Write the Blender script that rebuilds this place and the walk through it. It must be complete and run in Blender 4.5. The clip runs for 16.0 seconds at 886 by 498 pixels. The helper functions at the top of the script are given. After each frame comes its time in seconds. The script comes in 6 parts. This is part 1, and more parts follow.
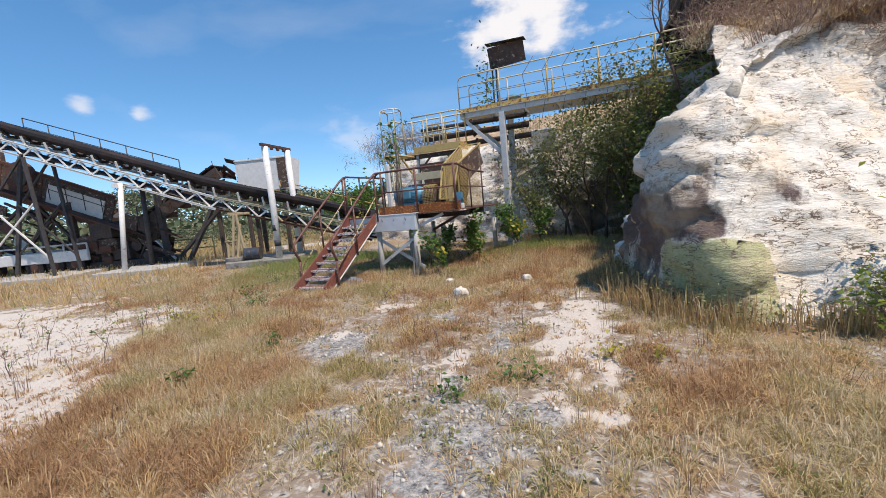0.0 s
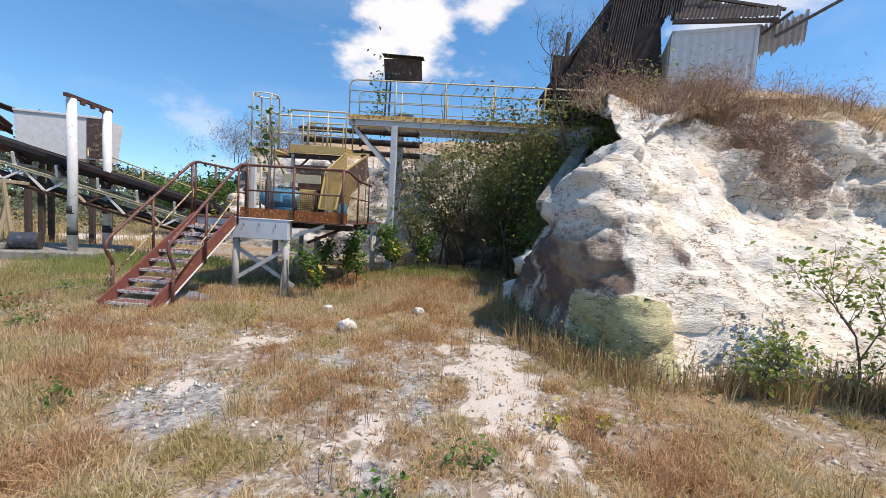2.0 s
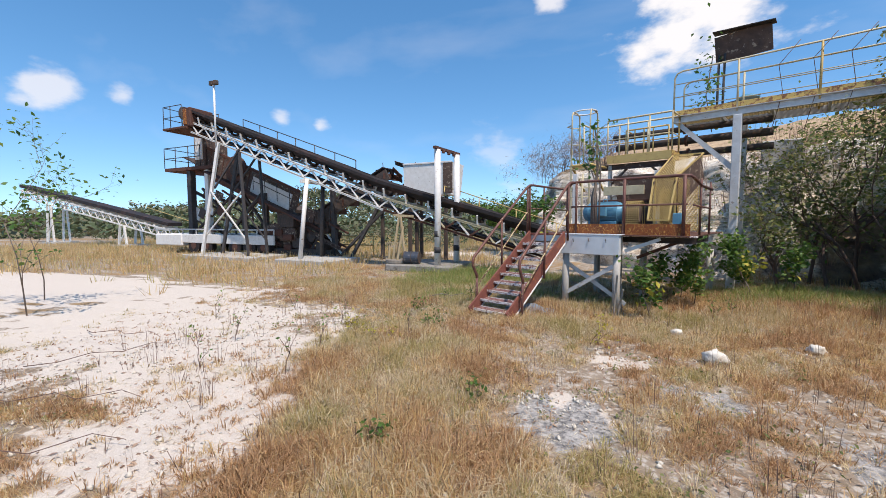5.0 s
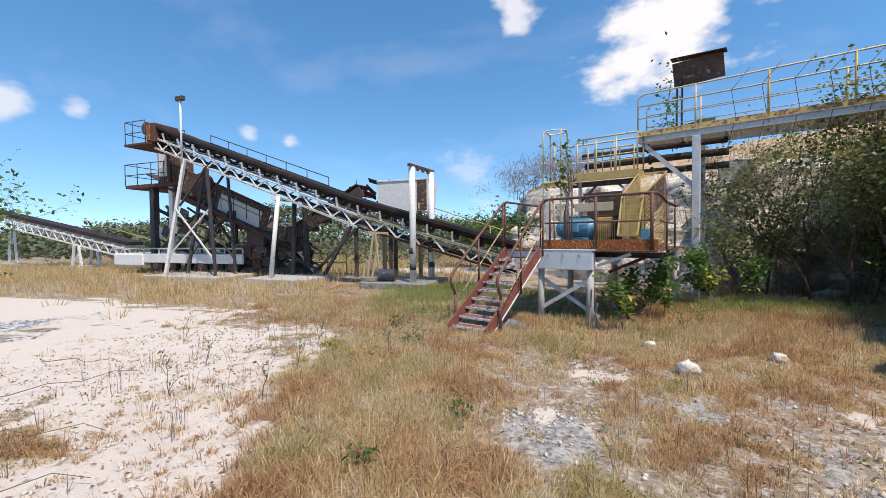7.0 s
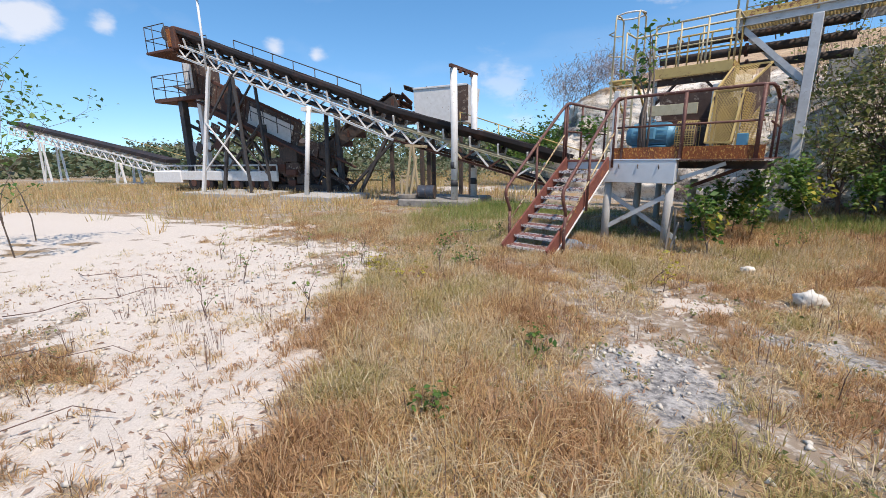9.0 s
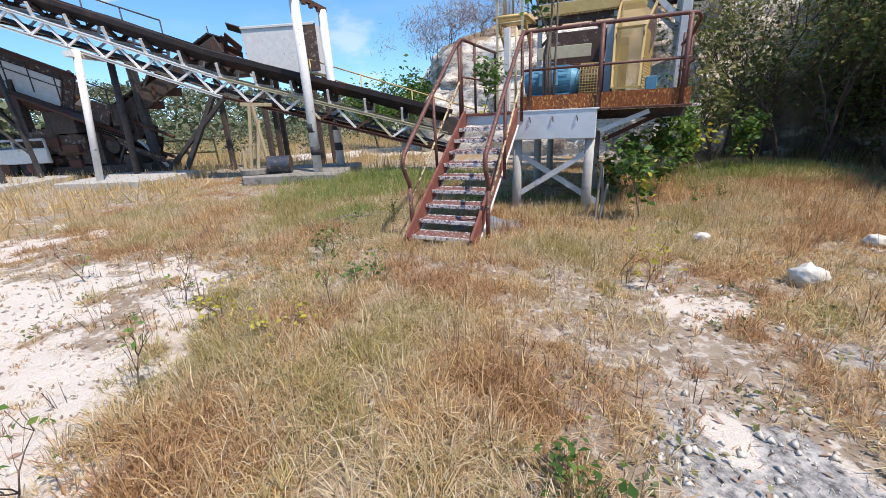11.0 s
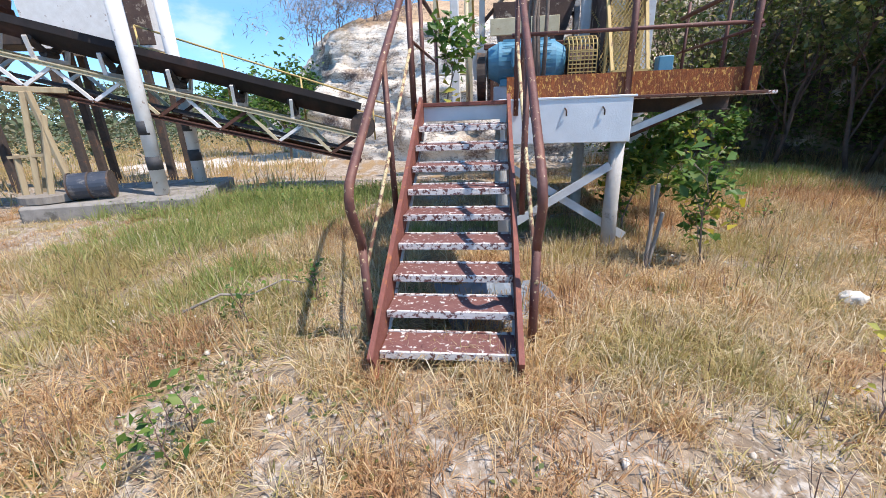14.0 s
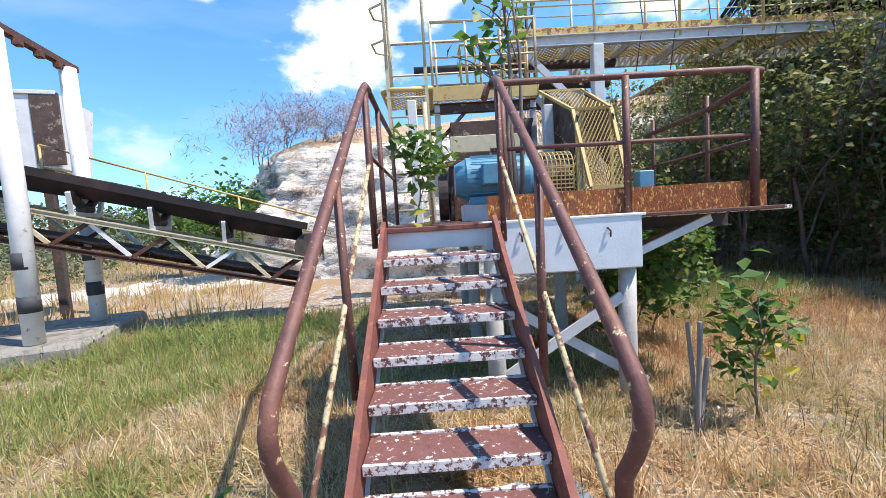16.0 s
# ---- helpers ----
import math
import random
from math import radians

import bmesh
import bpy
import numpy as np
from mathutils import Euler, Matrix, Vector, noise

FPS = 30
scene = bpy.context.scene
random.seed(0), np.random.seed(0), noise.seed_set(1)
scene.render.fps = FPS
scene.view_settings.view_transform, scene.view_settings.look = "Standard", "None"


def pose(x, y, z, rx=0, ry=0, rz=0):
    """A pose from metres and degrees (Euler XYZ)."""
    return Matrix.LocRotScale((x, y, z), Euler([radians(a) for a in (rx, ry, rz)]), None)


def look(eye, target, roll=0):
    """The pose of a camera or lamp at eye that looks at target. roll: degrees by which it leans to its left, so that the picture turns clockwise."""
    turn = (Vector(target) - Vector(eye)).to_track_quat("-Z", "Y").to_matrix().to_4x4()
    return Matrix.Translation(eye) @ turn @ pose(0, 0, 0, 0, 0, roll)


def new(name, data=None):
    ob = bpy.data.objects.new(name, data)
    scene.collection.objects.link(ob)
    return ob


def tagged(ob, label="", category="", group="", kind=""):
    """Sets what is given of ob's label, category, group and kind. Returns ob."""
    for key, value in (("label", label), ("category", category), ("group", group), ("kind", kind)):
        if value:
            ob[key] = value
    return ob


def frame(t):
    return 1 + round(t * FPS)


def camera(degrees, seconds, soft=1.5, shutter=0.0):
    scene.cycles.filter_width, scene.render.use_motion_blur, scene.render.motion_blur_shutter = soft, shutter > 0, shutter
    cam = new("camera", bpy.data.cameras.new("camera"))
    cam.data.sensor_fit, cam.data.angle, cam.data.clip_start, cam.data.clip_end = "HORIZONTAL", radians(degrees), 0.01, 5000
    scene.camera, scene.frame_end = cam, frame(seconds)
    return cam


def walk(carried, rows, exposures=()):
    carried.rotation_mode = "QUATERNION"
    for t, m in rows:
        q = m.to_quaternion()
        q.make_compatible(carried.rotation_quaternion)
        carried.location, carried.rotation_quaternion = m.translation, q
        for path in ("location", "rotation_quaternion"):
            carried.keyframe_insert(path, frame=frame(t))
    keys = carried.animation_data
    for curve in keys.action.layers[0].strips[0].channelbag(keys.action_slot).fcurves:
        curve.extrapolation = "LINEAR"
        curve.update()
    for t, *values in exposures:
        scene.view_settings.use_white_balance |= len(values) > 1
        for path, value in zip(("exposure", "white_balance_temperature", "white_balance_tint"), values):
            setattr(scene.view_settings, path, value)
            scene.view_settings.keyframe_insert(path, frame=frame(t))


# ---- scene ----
cam = camera(95.3, 16.0, soft=0.8)
PATH = [
    (0, (0.805, 0.004, 1.91), (0.596, 1.979, 1.676), -5.3),
    (0.5, (0.38, 0.364, 1.916), (-0.023, 2.308, 1.668), -0.7),
    (1, (0.045, 0.655, 1.913), (-0.11, 2.626, 1.612), 3.1),
    (1.5, (-0.029, 1.005, 1.976), (0.038, 2.989, 1.734), -0.2),
    (2, (-0.032, 1.185, 1.97), (0.49, 3.109, 1.812), 3.7),
    (2.5, (-0.033, 1.224, 2.031), (0.799, 3.043, 2.009), 4.2),
    (3, (-0.308, 1.246, 2.008), (0.212, 3.175, 1.902), 3.2),
    (3.5, (-0.603, 1.283, 1.994), (-0.561, 3.278, 1.858), 3.9),
    (4, (-0.916, 1.398, 1.983), (-1.552, 3.286, 1.804), 0.4),
    (4.2, (-0.944, 1.419, 1.946), (-1.742, 3.245, 1.772), 2.0),
    (6.3, (-1.073, 1.358, 1.989), (-1.838, 3.204, 1.893), -2.2),
    (6.5, (-1.091, 1.342, 1.987), (-1.846, 3.192, 1.893), -1.8),
    (7, (-1.083, 1.355, 1.989), (-1.771, 3.232, 1.93), -0.6),
    (7.5, (-1.101, 1.362, 1.971), (-1.756, 3.25, 1.891), -0.2),
    (8, (-1.184, 1.404, 1.922), (-1.8, 3.304, 1.83), -1.6),
    (8.5, (-1.463, 1.668, 1.792), (-2.204, 3.495, 1.459), -0.8),
    (9, (-1.795, 2.108, 1.752), (-2.614, 3.878, 1.31), -0.8),
    (9.5, (-2.084, 2.702, 1.723), (-2.487, 4.635, 1.398), -0.8),
    (9.7, (-2.171, 2.901, 1.712), (-2.456, 4.85, 1.36), -2.2),
    (11.8, (-3.319, 4.94, 1.693), (-3.389, 6.806, 0.976), -2.2),
    (12, (-3.396, 5.156, 1.67), (-3.301, 7.022, 0.956), -1.7),
    (12.5, (-3.504, 5.642, 1.651), (-3.205, 7.486, 0.935), -1.6),
    (13, (-3.628, 6.1, 1.64), (-3.36, 7.926, 0.869), -1.3),
    (13.5, (-3.788, 6.626, 1.648), (-3.371, 8.474, 1.006), -1.7),
    (14, (-3.84, 7.098, 1.586), (-3.48, 8.955, 0.935), -2.2),
    (14.5, (-3.797, 7.588, 1.553), (-3.258, 9.32, 0.71), -0.1),
    (14.9, (-3.792, 7.97, 1.573), (-3.119, 9.698, 0.825), -1.7),
    (15, (-3.787, 8.046, 1.561), (-3.039, 9.786, 0.918), -1.2),
    (15.5, (-3.779, 8.27, 1.651), (-3.062, 10.097, 1.264), -3.1),
    (16, (-3.773, 8.287, 1.725), (-3.129, 10.174, 1.571), -3.5),
]
walk(cam, [(t, look(eye, target, roll)) for t, eye, target, roll in PATH],
     exposures=[(t, e, 6900 if t < 11 else 6600, 15) for t, e in ((0, 0.05), (2.5, 0.15), (4.2, 0.13), (7.5, 0.13), (9.5, 0.15), (12, 0.45), (14, 0.6), (16, 0.76))])
SKY_STRENGTH, SUN_STRENGTH = 0.103, 4.6
CLOUDS = [(9, 25, 0.16, 1.0), (5, 22, 0.11, 1.0), (18, 28, 0.13, 0.95), (-10, 28, 0.06, 0.8), (-45.5, 12.9, 0.028, 0.6), (-40.8, 12.3, 0.028, 0.65), (-68, 13, 0.05, 0.7), (-61.8, 13.5, 0.03, 0.6), (50, 27, 0.16, 0.7), (65, 27, 0.12, 0.8), (-16, 9, 0.1, 0.35)]

# ---- world, sun ----
world = bpy.data.worlds.new("sky_world")
scene.world = world
world.use_nodes = True
wn, wl = world.node_tree.nodes, world.node_tree.links
wn.clear()
SUN_EL, SUN_AZ = radians(61), radians(129)      # azimuth clockwise from +y
sky = wn.new("ShaderNodeTexSky")
sky.sky_type, sky.sun_disc = "NISHITA", False
sky.sun_elevation, sky.sun_rotation = SUN_EL, SUN_AZ
sky.air_density, sky.dust_density, sky.ozone_density = 1.0, 0.2, 2.0
wgeo = wn.new("ShaderNodeTexCoord")
wlift = wn.new("ShaderNodeVectorMath")
wlift.operation = "ADD"
wlift.inputs[1].default_value = (0, 0, 0.1)
wl.new(wgeo.outputs["Generated"], wlift.inputs[0])
wl.new(wlift.outputs[0], sky.inputs[0])


def world_math(op, a, b=None):
    n = wn.new("ShaderNodeMath")
    n.operation = op
    for i, v in enumerate((a, b)):
        if v is None:
            continue
        if isinstance(v, (int, float)):
            n.inputs[i].default_value = v
        else:
            wl.new(v, n.inputs[i])
    return n.outputs[0]


wmap = wn.new("ShaderNodeMapping")
wmap.inputs["Scale"].default_value = (1.0, 1.0, 1.9)
wl.new(wgeo.outputs["Generated"], wmap.inputs[0])
wnoise = wn.new("ShaderNodeTexNoise")
wnoise.inputs["Scale"].default_value, wnoise.inputs["Detail"].default_value, wnoise.inputs["Roughness"].default_value = 7.0, 7, 0.55
wl.new(wmap.outputs[0], wnoise.inputs["Vector"])
cloud = None
# bearing (degrees from +y towards +x), height, radius, density
for az, el, rad, dens in CLOUDS:
    d = Vector((math.sin(radians(az)) * math.cos(radians(el)), math.cos(radians(az)) * math.cos(radians(el)), math.sin(radians(el))))
    dn = wn.new("ShaderNodeVectorMath")
    dn.operation = "DISTANCE"
    wl.new(wgeo.outputs["Generated"], dn.inputs[0])
    dn.inputs[1].default_value = d
    near = world_math("SUBTRACT", 1.0, world_math("DIVIDE", dn.outputs["Value"], rad))
    near = world_math("ADD", near, world_math("MULTIPLY", world_math("SUBTRACT", wnoise.outputs[0], 0.5), 3.0))
    mr = wn.new("ShaderNodeMapRange")
    mr.interpolation_type = "SMOOTHSTEP"
    mr.inputs[1].default_value, mr.inputs[2].default_value, mr.inputs[4].default_value = 0.15, 0.8, dens
    wl.new(near, mr.inputs[0])
    cloud = mr.outputs[0] if cloud is None else world_math("MAXIMUM", cloud, mr.outputs[0])
# thin high veil
wmap2 = wn.new("ShaderNodeMapping")
wmap2.inputs["Scale"].default_value, wmap2.inputs["Rotation"].default_value = (1.2, 5.0, 7.0), (0, 0.35, 0.5)
wl.new(wgeo.outputs["Generated"], wmap2.inputs[0])
veil = wn.new("ShaderNodeTexNoise")
veil.inputs["Scale"].default_value, veil.inputs["Detail"].default_value = 1.6, 6
wl.new(wmap2.outputs[0], veil.inputs["Vector"])
vr = wn.new("ShaderNodeMapRange")
vr.inputs[1].default_value, vr.inputs[2].default_value, vr.inputs[4].default_value = 0.55, 0.9, 0.16
wl.new(veil.outputs[0], vr.inputs[0])
cloud = world_math("MAXIMUM", cloud, vr.outputs[0])
wmix = wn.new("ShaderNodeMix")
wmix.data_type = "RGBA"
wl.new(cloud, wmix.inputs[0])
whs = wn.new("ShaderNodeHueSaturation")
whs.inputs["Hue"].default_value, whs.inputs["Saturation"].default_value, whs.inputs["Value"].default_value = 0.494, 1.27, 1.92
wl.new(sky.outputs[0], whs.inputs["Color"])
wl.new(whs.outputs[0], wmix.inputs[6])
wmix.inputs[7].default_value = (8.5, 8.8, 9.2, 1)
bg = wn.new("ShaderNodeBackground")
bg.inputs[1].default_value = SKY_STRENGTH
wl.new(wmix.outputs[2], bg.inputs[0])
wout = wn.new("ShaderNodeOutputWorld")
wl.new(bg.outputs[0], wout.inputs[0])

sun = new("sun", bpy.data.lights.new("sun", "SUN"))
sun.data.energy, sun.data.angle, sun.data.color = SUN_STRENGTH, radians(0.5), (1.0, 0.95, 0.87)
sun_way = Vector((math.sin(SUN_AZ) * math.cos(SUN_EL), math.cos(SUN_AZ) * math.cos(SUN_EL), math.sin(SUN_EL)))
sun.matrix_world = look(sun_way * 60, (0, 0, 0))


# ---- materials ----
def surf(name, a, b, scale=8.0, rough=0.8, metal=0.0, bump=0.3, bump_scale=40.0, c=None, c_scale=6.0, c_at=0.55, c_soft=0.03, vary=0.12, stretch=(1, 1, 1), d=None, d_at=0.6, d_scale=2.0):
    """Two-scale surface: a/b grain, flakes of c with crisp edges, broad stains of d."""
    m = bpy.data.materials.new(name)
    m.use_nodes = True
    n, l = m.node_tree.nodes, m.node_tree.links
    p = n["Principled BSDF"]
    tc = n.new("ShaderNodeTexCoord")
    mp = n.new("ShaderNodeMapping")
    mp.inputs["Scale"].default_value = stretch
    l.new(tc.outputs["Object"], mp.inputs[0])

    def nz(s, detail=6, rough_=0.6):
        t = n.new("ShaderNodeTexNoise")
        t.inputs["Scale"].default_value, t.inputs["Detail"].default_value, t.inputs["Roughness"].default_value = s, detail, rough_
        l.new(mp.outputs[0], t.inputs["Vector"])
        return t.outputs[0]

    def step(v, lo, hi, out=1.0):
        r = n.new("ShaderNodeMapRange")
        r.inputs[1].default_value, r.inputs[2].default_value, r.inputs[4].default_value = lo, hi, out
        l.new(v, r.inputs[0])
        return r.outputs[0]

    def mix(f, x, y):
        k = n.new("ShaderNodeMix")
        k.data_type = "RGBA"
        l.new(f, k.inputs[0])
        for i, v in ((6, x), (7, y)):
            if isinstance(v, tuple):
                k.inputs[i].default_value = (*v, 1)
            else:
                l.new(v, k.inputs[i])
        return k.outputs[2]

    col = mix(step(nz(scale), 0.3, 0.7), a, b)
    if d:
        col = mix(step(nz(d_scale, 4), d_at - 0.08, d_at + 0.08, 0.85), col, d)
    if c:
        col = mix(step(nz(c_scale, 8, 0.7), c_at - c_soft, c_at + c_soft), col, c)
    if vary:
        oi = n.new("ShaderNodeObjectInfo")
        hs = n.new("ShaderNodeHueSaturation")
        l.new(step(oi.outputs["Random"], 0.0, 1.0), hs.inputs["Fac"])
        hs.inputs["Value"].default_value = 1 - vary
        l.new(col, hs.inputs["Color"])
        col = hs.outputs[0]
    l.new(col, p.inputs["Base Color"])
    p.inputs["Metallic"].default_value = metal
    rr = n.new("ShaderNodeMapRange")
    rr.inputs[3].default_value, rr.inputs[4].default_value = max(0.05, rough - 0.15), min(1, rough + 0.15)
    l.new(nz(scale * 2.3), rr.inputs[0])
    l.new(rr.outputs[0], p.inputs["Roughness"])
    if bump:
        bn = n.new("ShaderNodeBump")
        bn.inputs["Strength"].default_value, bn.inputs["Distance"].default_value = bump, 0.02
        l.new(nz(bump_scale, 8), bn.inputs["Height"])
        l.new(bn.outputs[0], p.inputs["Normal"])
    return m


def leafy(name, cols, rough=0.55, trans=0.35):
    """Leaf or blade: colour varies per island, some light comes through."""
    m = bpy.data.materials.new(name)
    m.use_nodes = True
    n, l = m.node_tree.nodes, m.node_tree.links
    p = n["Principled BSDF"]
    g = n.new("ShaderNodeNewGeometry")
    r = n.new("ShaderNodeValToRGB")
    e = r.color_ramp.elements
    while len(e) < len(cols):
        e.new(0.5)
    for i, c in enumerate(cols):
        e[i].position, e[i].color = i / (len(cols) - 1), (*c, 1)
    l.new(g.outputs["Random Per Island"], r.inputs[0])
    l.new(r.outputs[0], p.inputs["Base Color"])
    p.inputs["Roughness"].default_value = rough
    tr = n.new("ShaderNodeBsdfTranslucent")
    l.new(r.outputs[0], tr.inputs[0])
    mx = n.new("ShaderNodeMixShader")
    mx.inputs[0].default_value = trans
    l.new(p.outputs[0], mx.inputs[1])
    l.new(tr.outputs[0], mx.inputs[2])
    l.new(mx.outputs[0], n["Material Output"].inputs[0])
    return m


RUST = surf("rusted_steel", (0.075, 0.034, 0.025), (0.14, 0.058, 0.036), 22, 0.85, 0.1, 0.4, 70, (0.26, 0.11, 0.045), 9, 0.66, 0.06)
MAROON = surf("maroon_painted_rail", (0.1, 0.04, 0.032), (0.15, 0.06, 0.045), 16, 0.6, 0.1, 0.25, 60, (0.64, 0.5, 0.28), 24, 0.63, 0.02, d=(0.2, 0.085, 0.05), d_scale=3.0, d_at=0.6)
FLAKED_RAIL = surf("flaked_cream_rail", (0.56, 0.46, 0.26), (0.48, 0.37, 0.19), 10, 0.7, 0.05, 0.3, 60, (0.17, 0.075, 0.045), 15, 0.52, 0.03)
STRING = surf("red_oxide_stringer", (0.17, 0.055, 0.04), (0.25, 0.085, 0.06), 10, 0.75, 0.1, 0.3, 60, (0.45, 0.17, 0.05), 8, 0.62, 0.06)
ORANGE = surf("orange_rusted_plate", (0.33, 0.09, 0.02), (0.17, 0.048, 0.016), 30, 0.85, 0.1, 0.5, 70, (0.62, 0.33, 0.08), 34, 0.57, 0.03, stretch=(1, 1, 0.5), d=(0.1, 0.035, 0.02), d_scale=2.2, d_at=0.58)
TREAD = surf("flaked_tread_paint", (0.15, 0.06, 0.052), (0.2, 0.085, 0.07), 14, 0.7, 0.05, 0.5, 60, (0.72, 0.68, 0.64), 22, 0.6, 0.02)
TREAD_EDGE = surf("white_flaked_edge", (0.72, 0.68, 0.64), (0.6, 0.55, 0.5), 14, 0.75, 0.05, 0.4, 60, (0.15, 0.06, 0.052), 28, 0.53, 0.02)
WHITE = surf("weathered_white_paint", (0.78, 0.76, 0.72), (0.66, 0.63, 0.58), 6, 0.65, 0.0, 0.2, 50, (0.26, 0.15, 0.09), 7, 0.66, 0.04)
GREY = surf("pale_grey_steel_box", (0.68, 0.71, 0.72), (0.6, 0.63, 0.64), 5, 0.5, 0.2, 0.12, 50, (0.3, 0.15, 0.08), 4, 0.72, 0.04)
GREY_STEEL = surf("grey_painted_column", (0.6, 0.61, 0.6), (0.48, 0.48, 0.47), 7, 0.6, 0.1, 0.2, 50, (0.2, 0.12, 0.08), 5, 0.66, 0.05)
YELLOW = surf("faded_yellow_paint", (0.56, 0.4, 0.14), (0.48, 0.33, 0.12), 8, 0.6, 0.05, 0.25, 50, (0.2, 0.09, 0.045), 9, 0.62, 0.03)
YELLOW_FLAKE = surf("flaking_yellow_kickplate", (0.62, 0.42, 0.12), (0.5, 0.33, 0.1), 12, 0.7, 0.05, 0.5, 50, (0.22, 0.09, 0.04), 11, 0.52, 0.03)
CREAM = surf("cream_rail_paint", (0.6, 0.52, 0.34), (0.5, 0.42, 0.26), 8, 0.6, 0.05, 0.2, 50, (0.25, 0.12, 0.06), 9, 0.63, 0.03)
BLUE = surf("faded_blue_motor_paint", (0.075, 0.24, 0.34), (0.12, 0.3, 0.4), 9, 0.5, 0.1, 0.15, 50, (0.12, 0.2, 0.24), 6, 0.66, 0.06)
DARK = surf("dark_grimy_steel", (0.05, 0.042, 0.038), (0.1, 0.07, 0.055), 9, 0.8, 0.15, 0.3, 50, (0.17, 0.085, 0.05), 5, 0.62, 0.05)
DARK_GREY = surf("dark_grey_steel_leg", (0.045, 0.04, 0.04), (0.085, 0.075, 0.07), 6, 0.7, 0.15, 0.2, 50, (0.16, 0.08, 0.045), 5, 0.66, 0.05)
BELT = surf("perished_rubber_belt", (0.012, 0.01, 0.011), (0.024, 0.018, 0.018), 4, 0.95, 0.0, 0.2, 30, d=(0.07, 0.035, 0.03), d_scale=1.3)
BRONZE = surf("brown_rusted_housing", (0.07, 0.042, 0.034), (0.13, 0.08, 0.058), 5, 0.85, 0.1, 0.35, 50, (0.4, 0.32, 0.24), 6, 0.6, 0.05)
CONCRETE = surf("weathered_concrete", (0.5, 0.48, 0.44), (0.38, 0.36, 0.33), 6, 0.9, 0.0, 0.4, 60, (0.2, 0.17, 0.14), 4, 0.66, 0.06)
STONE = surf("dark_weathered_concrete", (0.34, 0.31, 0.27), (0.22, 0.2, 0.175), 5, 0.95, 0.0, 0.6, 40, (0.13, 0.115, 0.09), 3, 0.58, 0.06)
BLACK = surf("black_band_paint", (0.035, 0.035, 0.04), (0.06, 0.06, 0.06), 8, 0.7)
WOOD = surf("sun_bleached_timber", (0.45, 0.36, 0.22), (0.32, 0.24, 0.14), 12, 0.85, 0, 0.4, 60, stretch=(1, 1, 0.15))
GREY_WOOD = surf("grey_weathered_timber", (0.3, 0.27, 0.23), (0.2, 0.17, 0.14), 14, 0.9, 0, 0.5, 60, stretch=(1, 1, 0.12))
BARK = surf("dry_bark", (0.16, 0.12, 0.095), (0.24, 0.19, 0.15), 20, 0.9, 0, 0.5, 60, vary=0.2)
TWIG = surf("red_brown_twig", (0.12, 0.07, 0.055), (0.19, 0.12, 0.09), 20, 0.9, 0, 0.2, 60, vary=0.2)
TIN = surf("rusted_corrugated_tin", (0.018, 0.015, 0.014), (0.035, 0.027, 0.023), 5, 0.9, 0.1, 0.25, 50, (0.08, 0.045, 0.03), 3, 0.6, 0.06)
CONT = surf("white_container_paint", (0.74, 0.73, 0.7), (0.64, 0.62, 0.58), 4, 0.55, 0.05, 0.12, 40, (0.3, 0.14, 0.07), 5, 0.72, 0.04)
ROCK_W = surf("white_limestone", (0.72, 0.67, 0.58), (0.56, 0.5, 0.42), 4, 0.95, 0, 0.7, 18, (0.33, 0.28, 0.23), 3, 0.64, 0.05, d=(0.62, 0.5, 0.34), d_scale=0.7)
DRUM = surf("blue_black_drum_paint", (0.03, 0.04, 0.06), (0.055, 0.065, 0.085), 6, 0.5, 0.1, 0.2, 40, (0.2, 0.19, 0.18), 6, 0.62, 0.05)
PLASTIC = surf("blue_grey_plastic", (0.16, 0.19, 0.23), (0.24, 0.28, 0.32), 6, 0.4, 0, 0.1, 40)
DRY = leafy("dry_weed_stalks", [(0.3, 0.17, 0.08), (0.44, 0.275, 0.125), (0.54, 0.37, 0.18), (0.36, 0.22, 0.105), (0.68, 0.52, 0.3), (0.22, 0.125, 0.065), (0.48, 0.32, 0.145), (0.6, 0.44, 0.22), (0.4, 0.36, 0.14)], trans=0.4)
GREEN_GRASS = leafy("green_grass", [(0.17, 0.23, 0.05), (0.26, 0.32, 0.08), (0.32, 0.35, 0.11), (0.26, 0.27, 0.09), (0.42, 0.37, 0.14)])
LEAF = leafy("green_leaf", [(0.05, 0.12, 0.02), (0.08, 0.17, 0.03), (0.12, 0.22, 0.04), (0.2, 0.26, 0.05)], trans=0.45)
LEAF_YELLOW = leafy("yellow_leaf", [(0.42, 0.36, 0.03), (0.5, 0.42, 0.06), (0.3, 0.3, 0.05)])
LEAF_DUSTY = leafy("dusty_olive_leaf", [(0.1, 0.14, 0.04), (0.17, 0.2, 0.06), (0.24, 0.25, 0.085), (0.33, 0.29, 0.12)], trans=0.45)
LEAF_FAR = leafy("far_scrub_leaf", [(0.06, 0.085, 0.035), (0.085, 0.115, 0.045), (0.12, 0.13, 0.06), (0.17, 0.14, 0.075)], trans=0.15)
LEAF_BRIGHT = leafy("yellow_green_and_sunlit_leaf", [(0.1, 0.17, 0.03), (0.18, 0.25, 0.04), (0.28, 0.32, 0.06), (0.36, 0.36, 0.09)], trans=0.45)
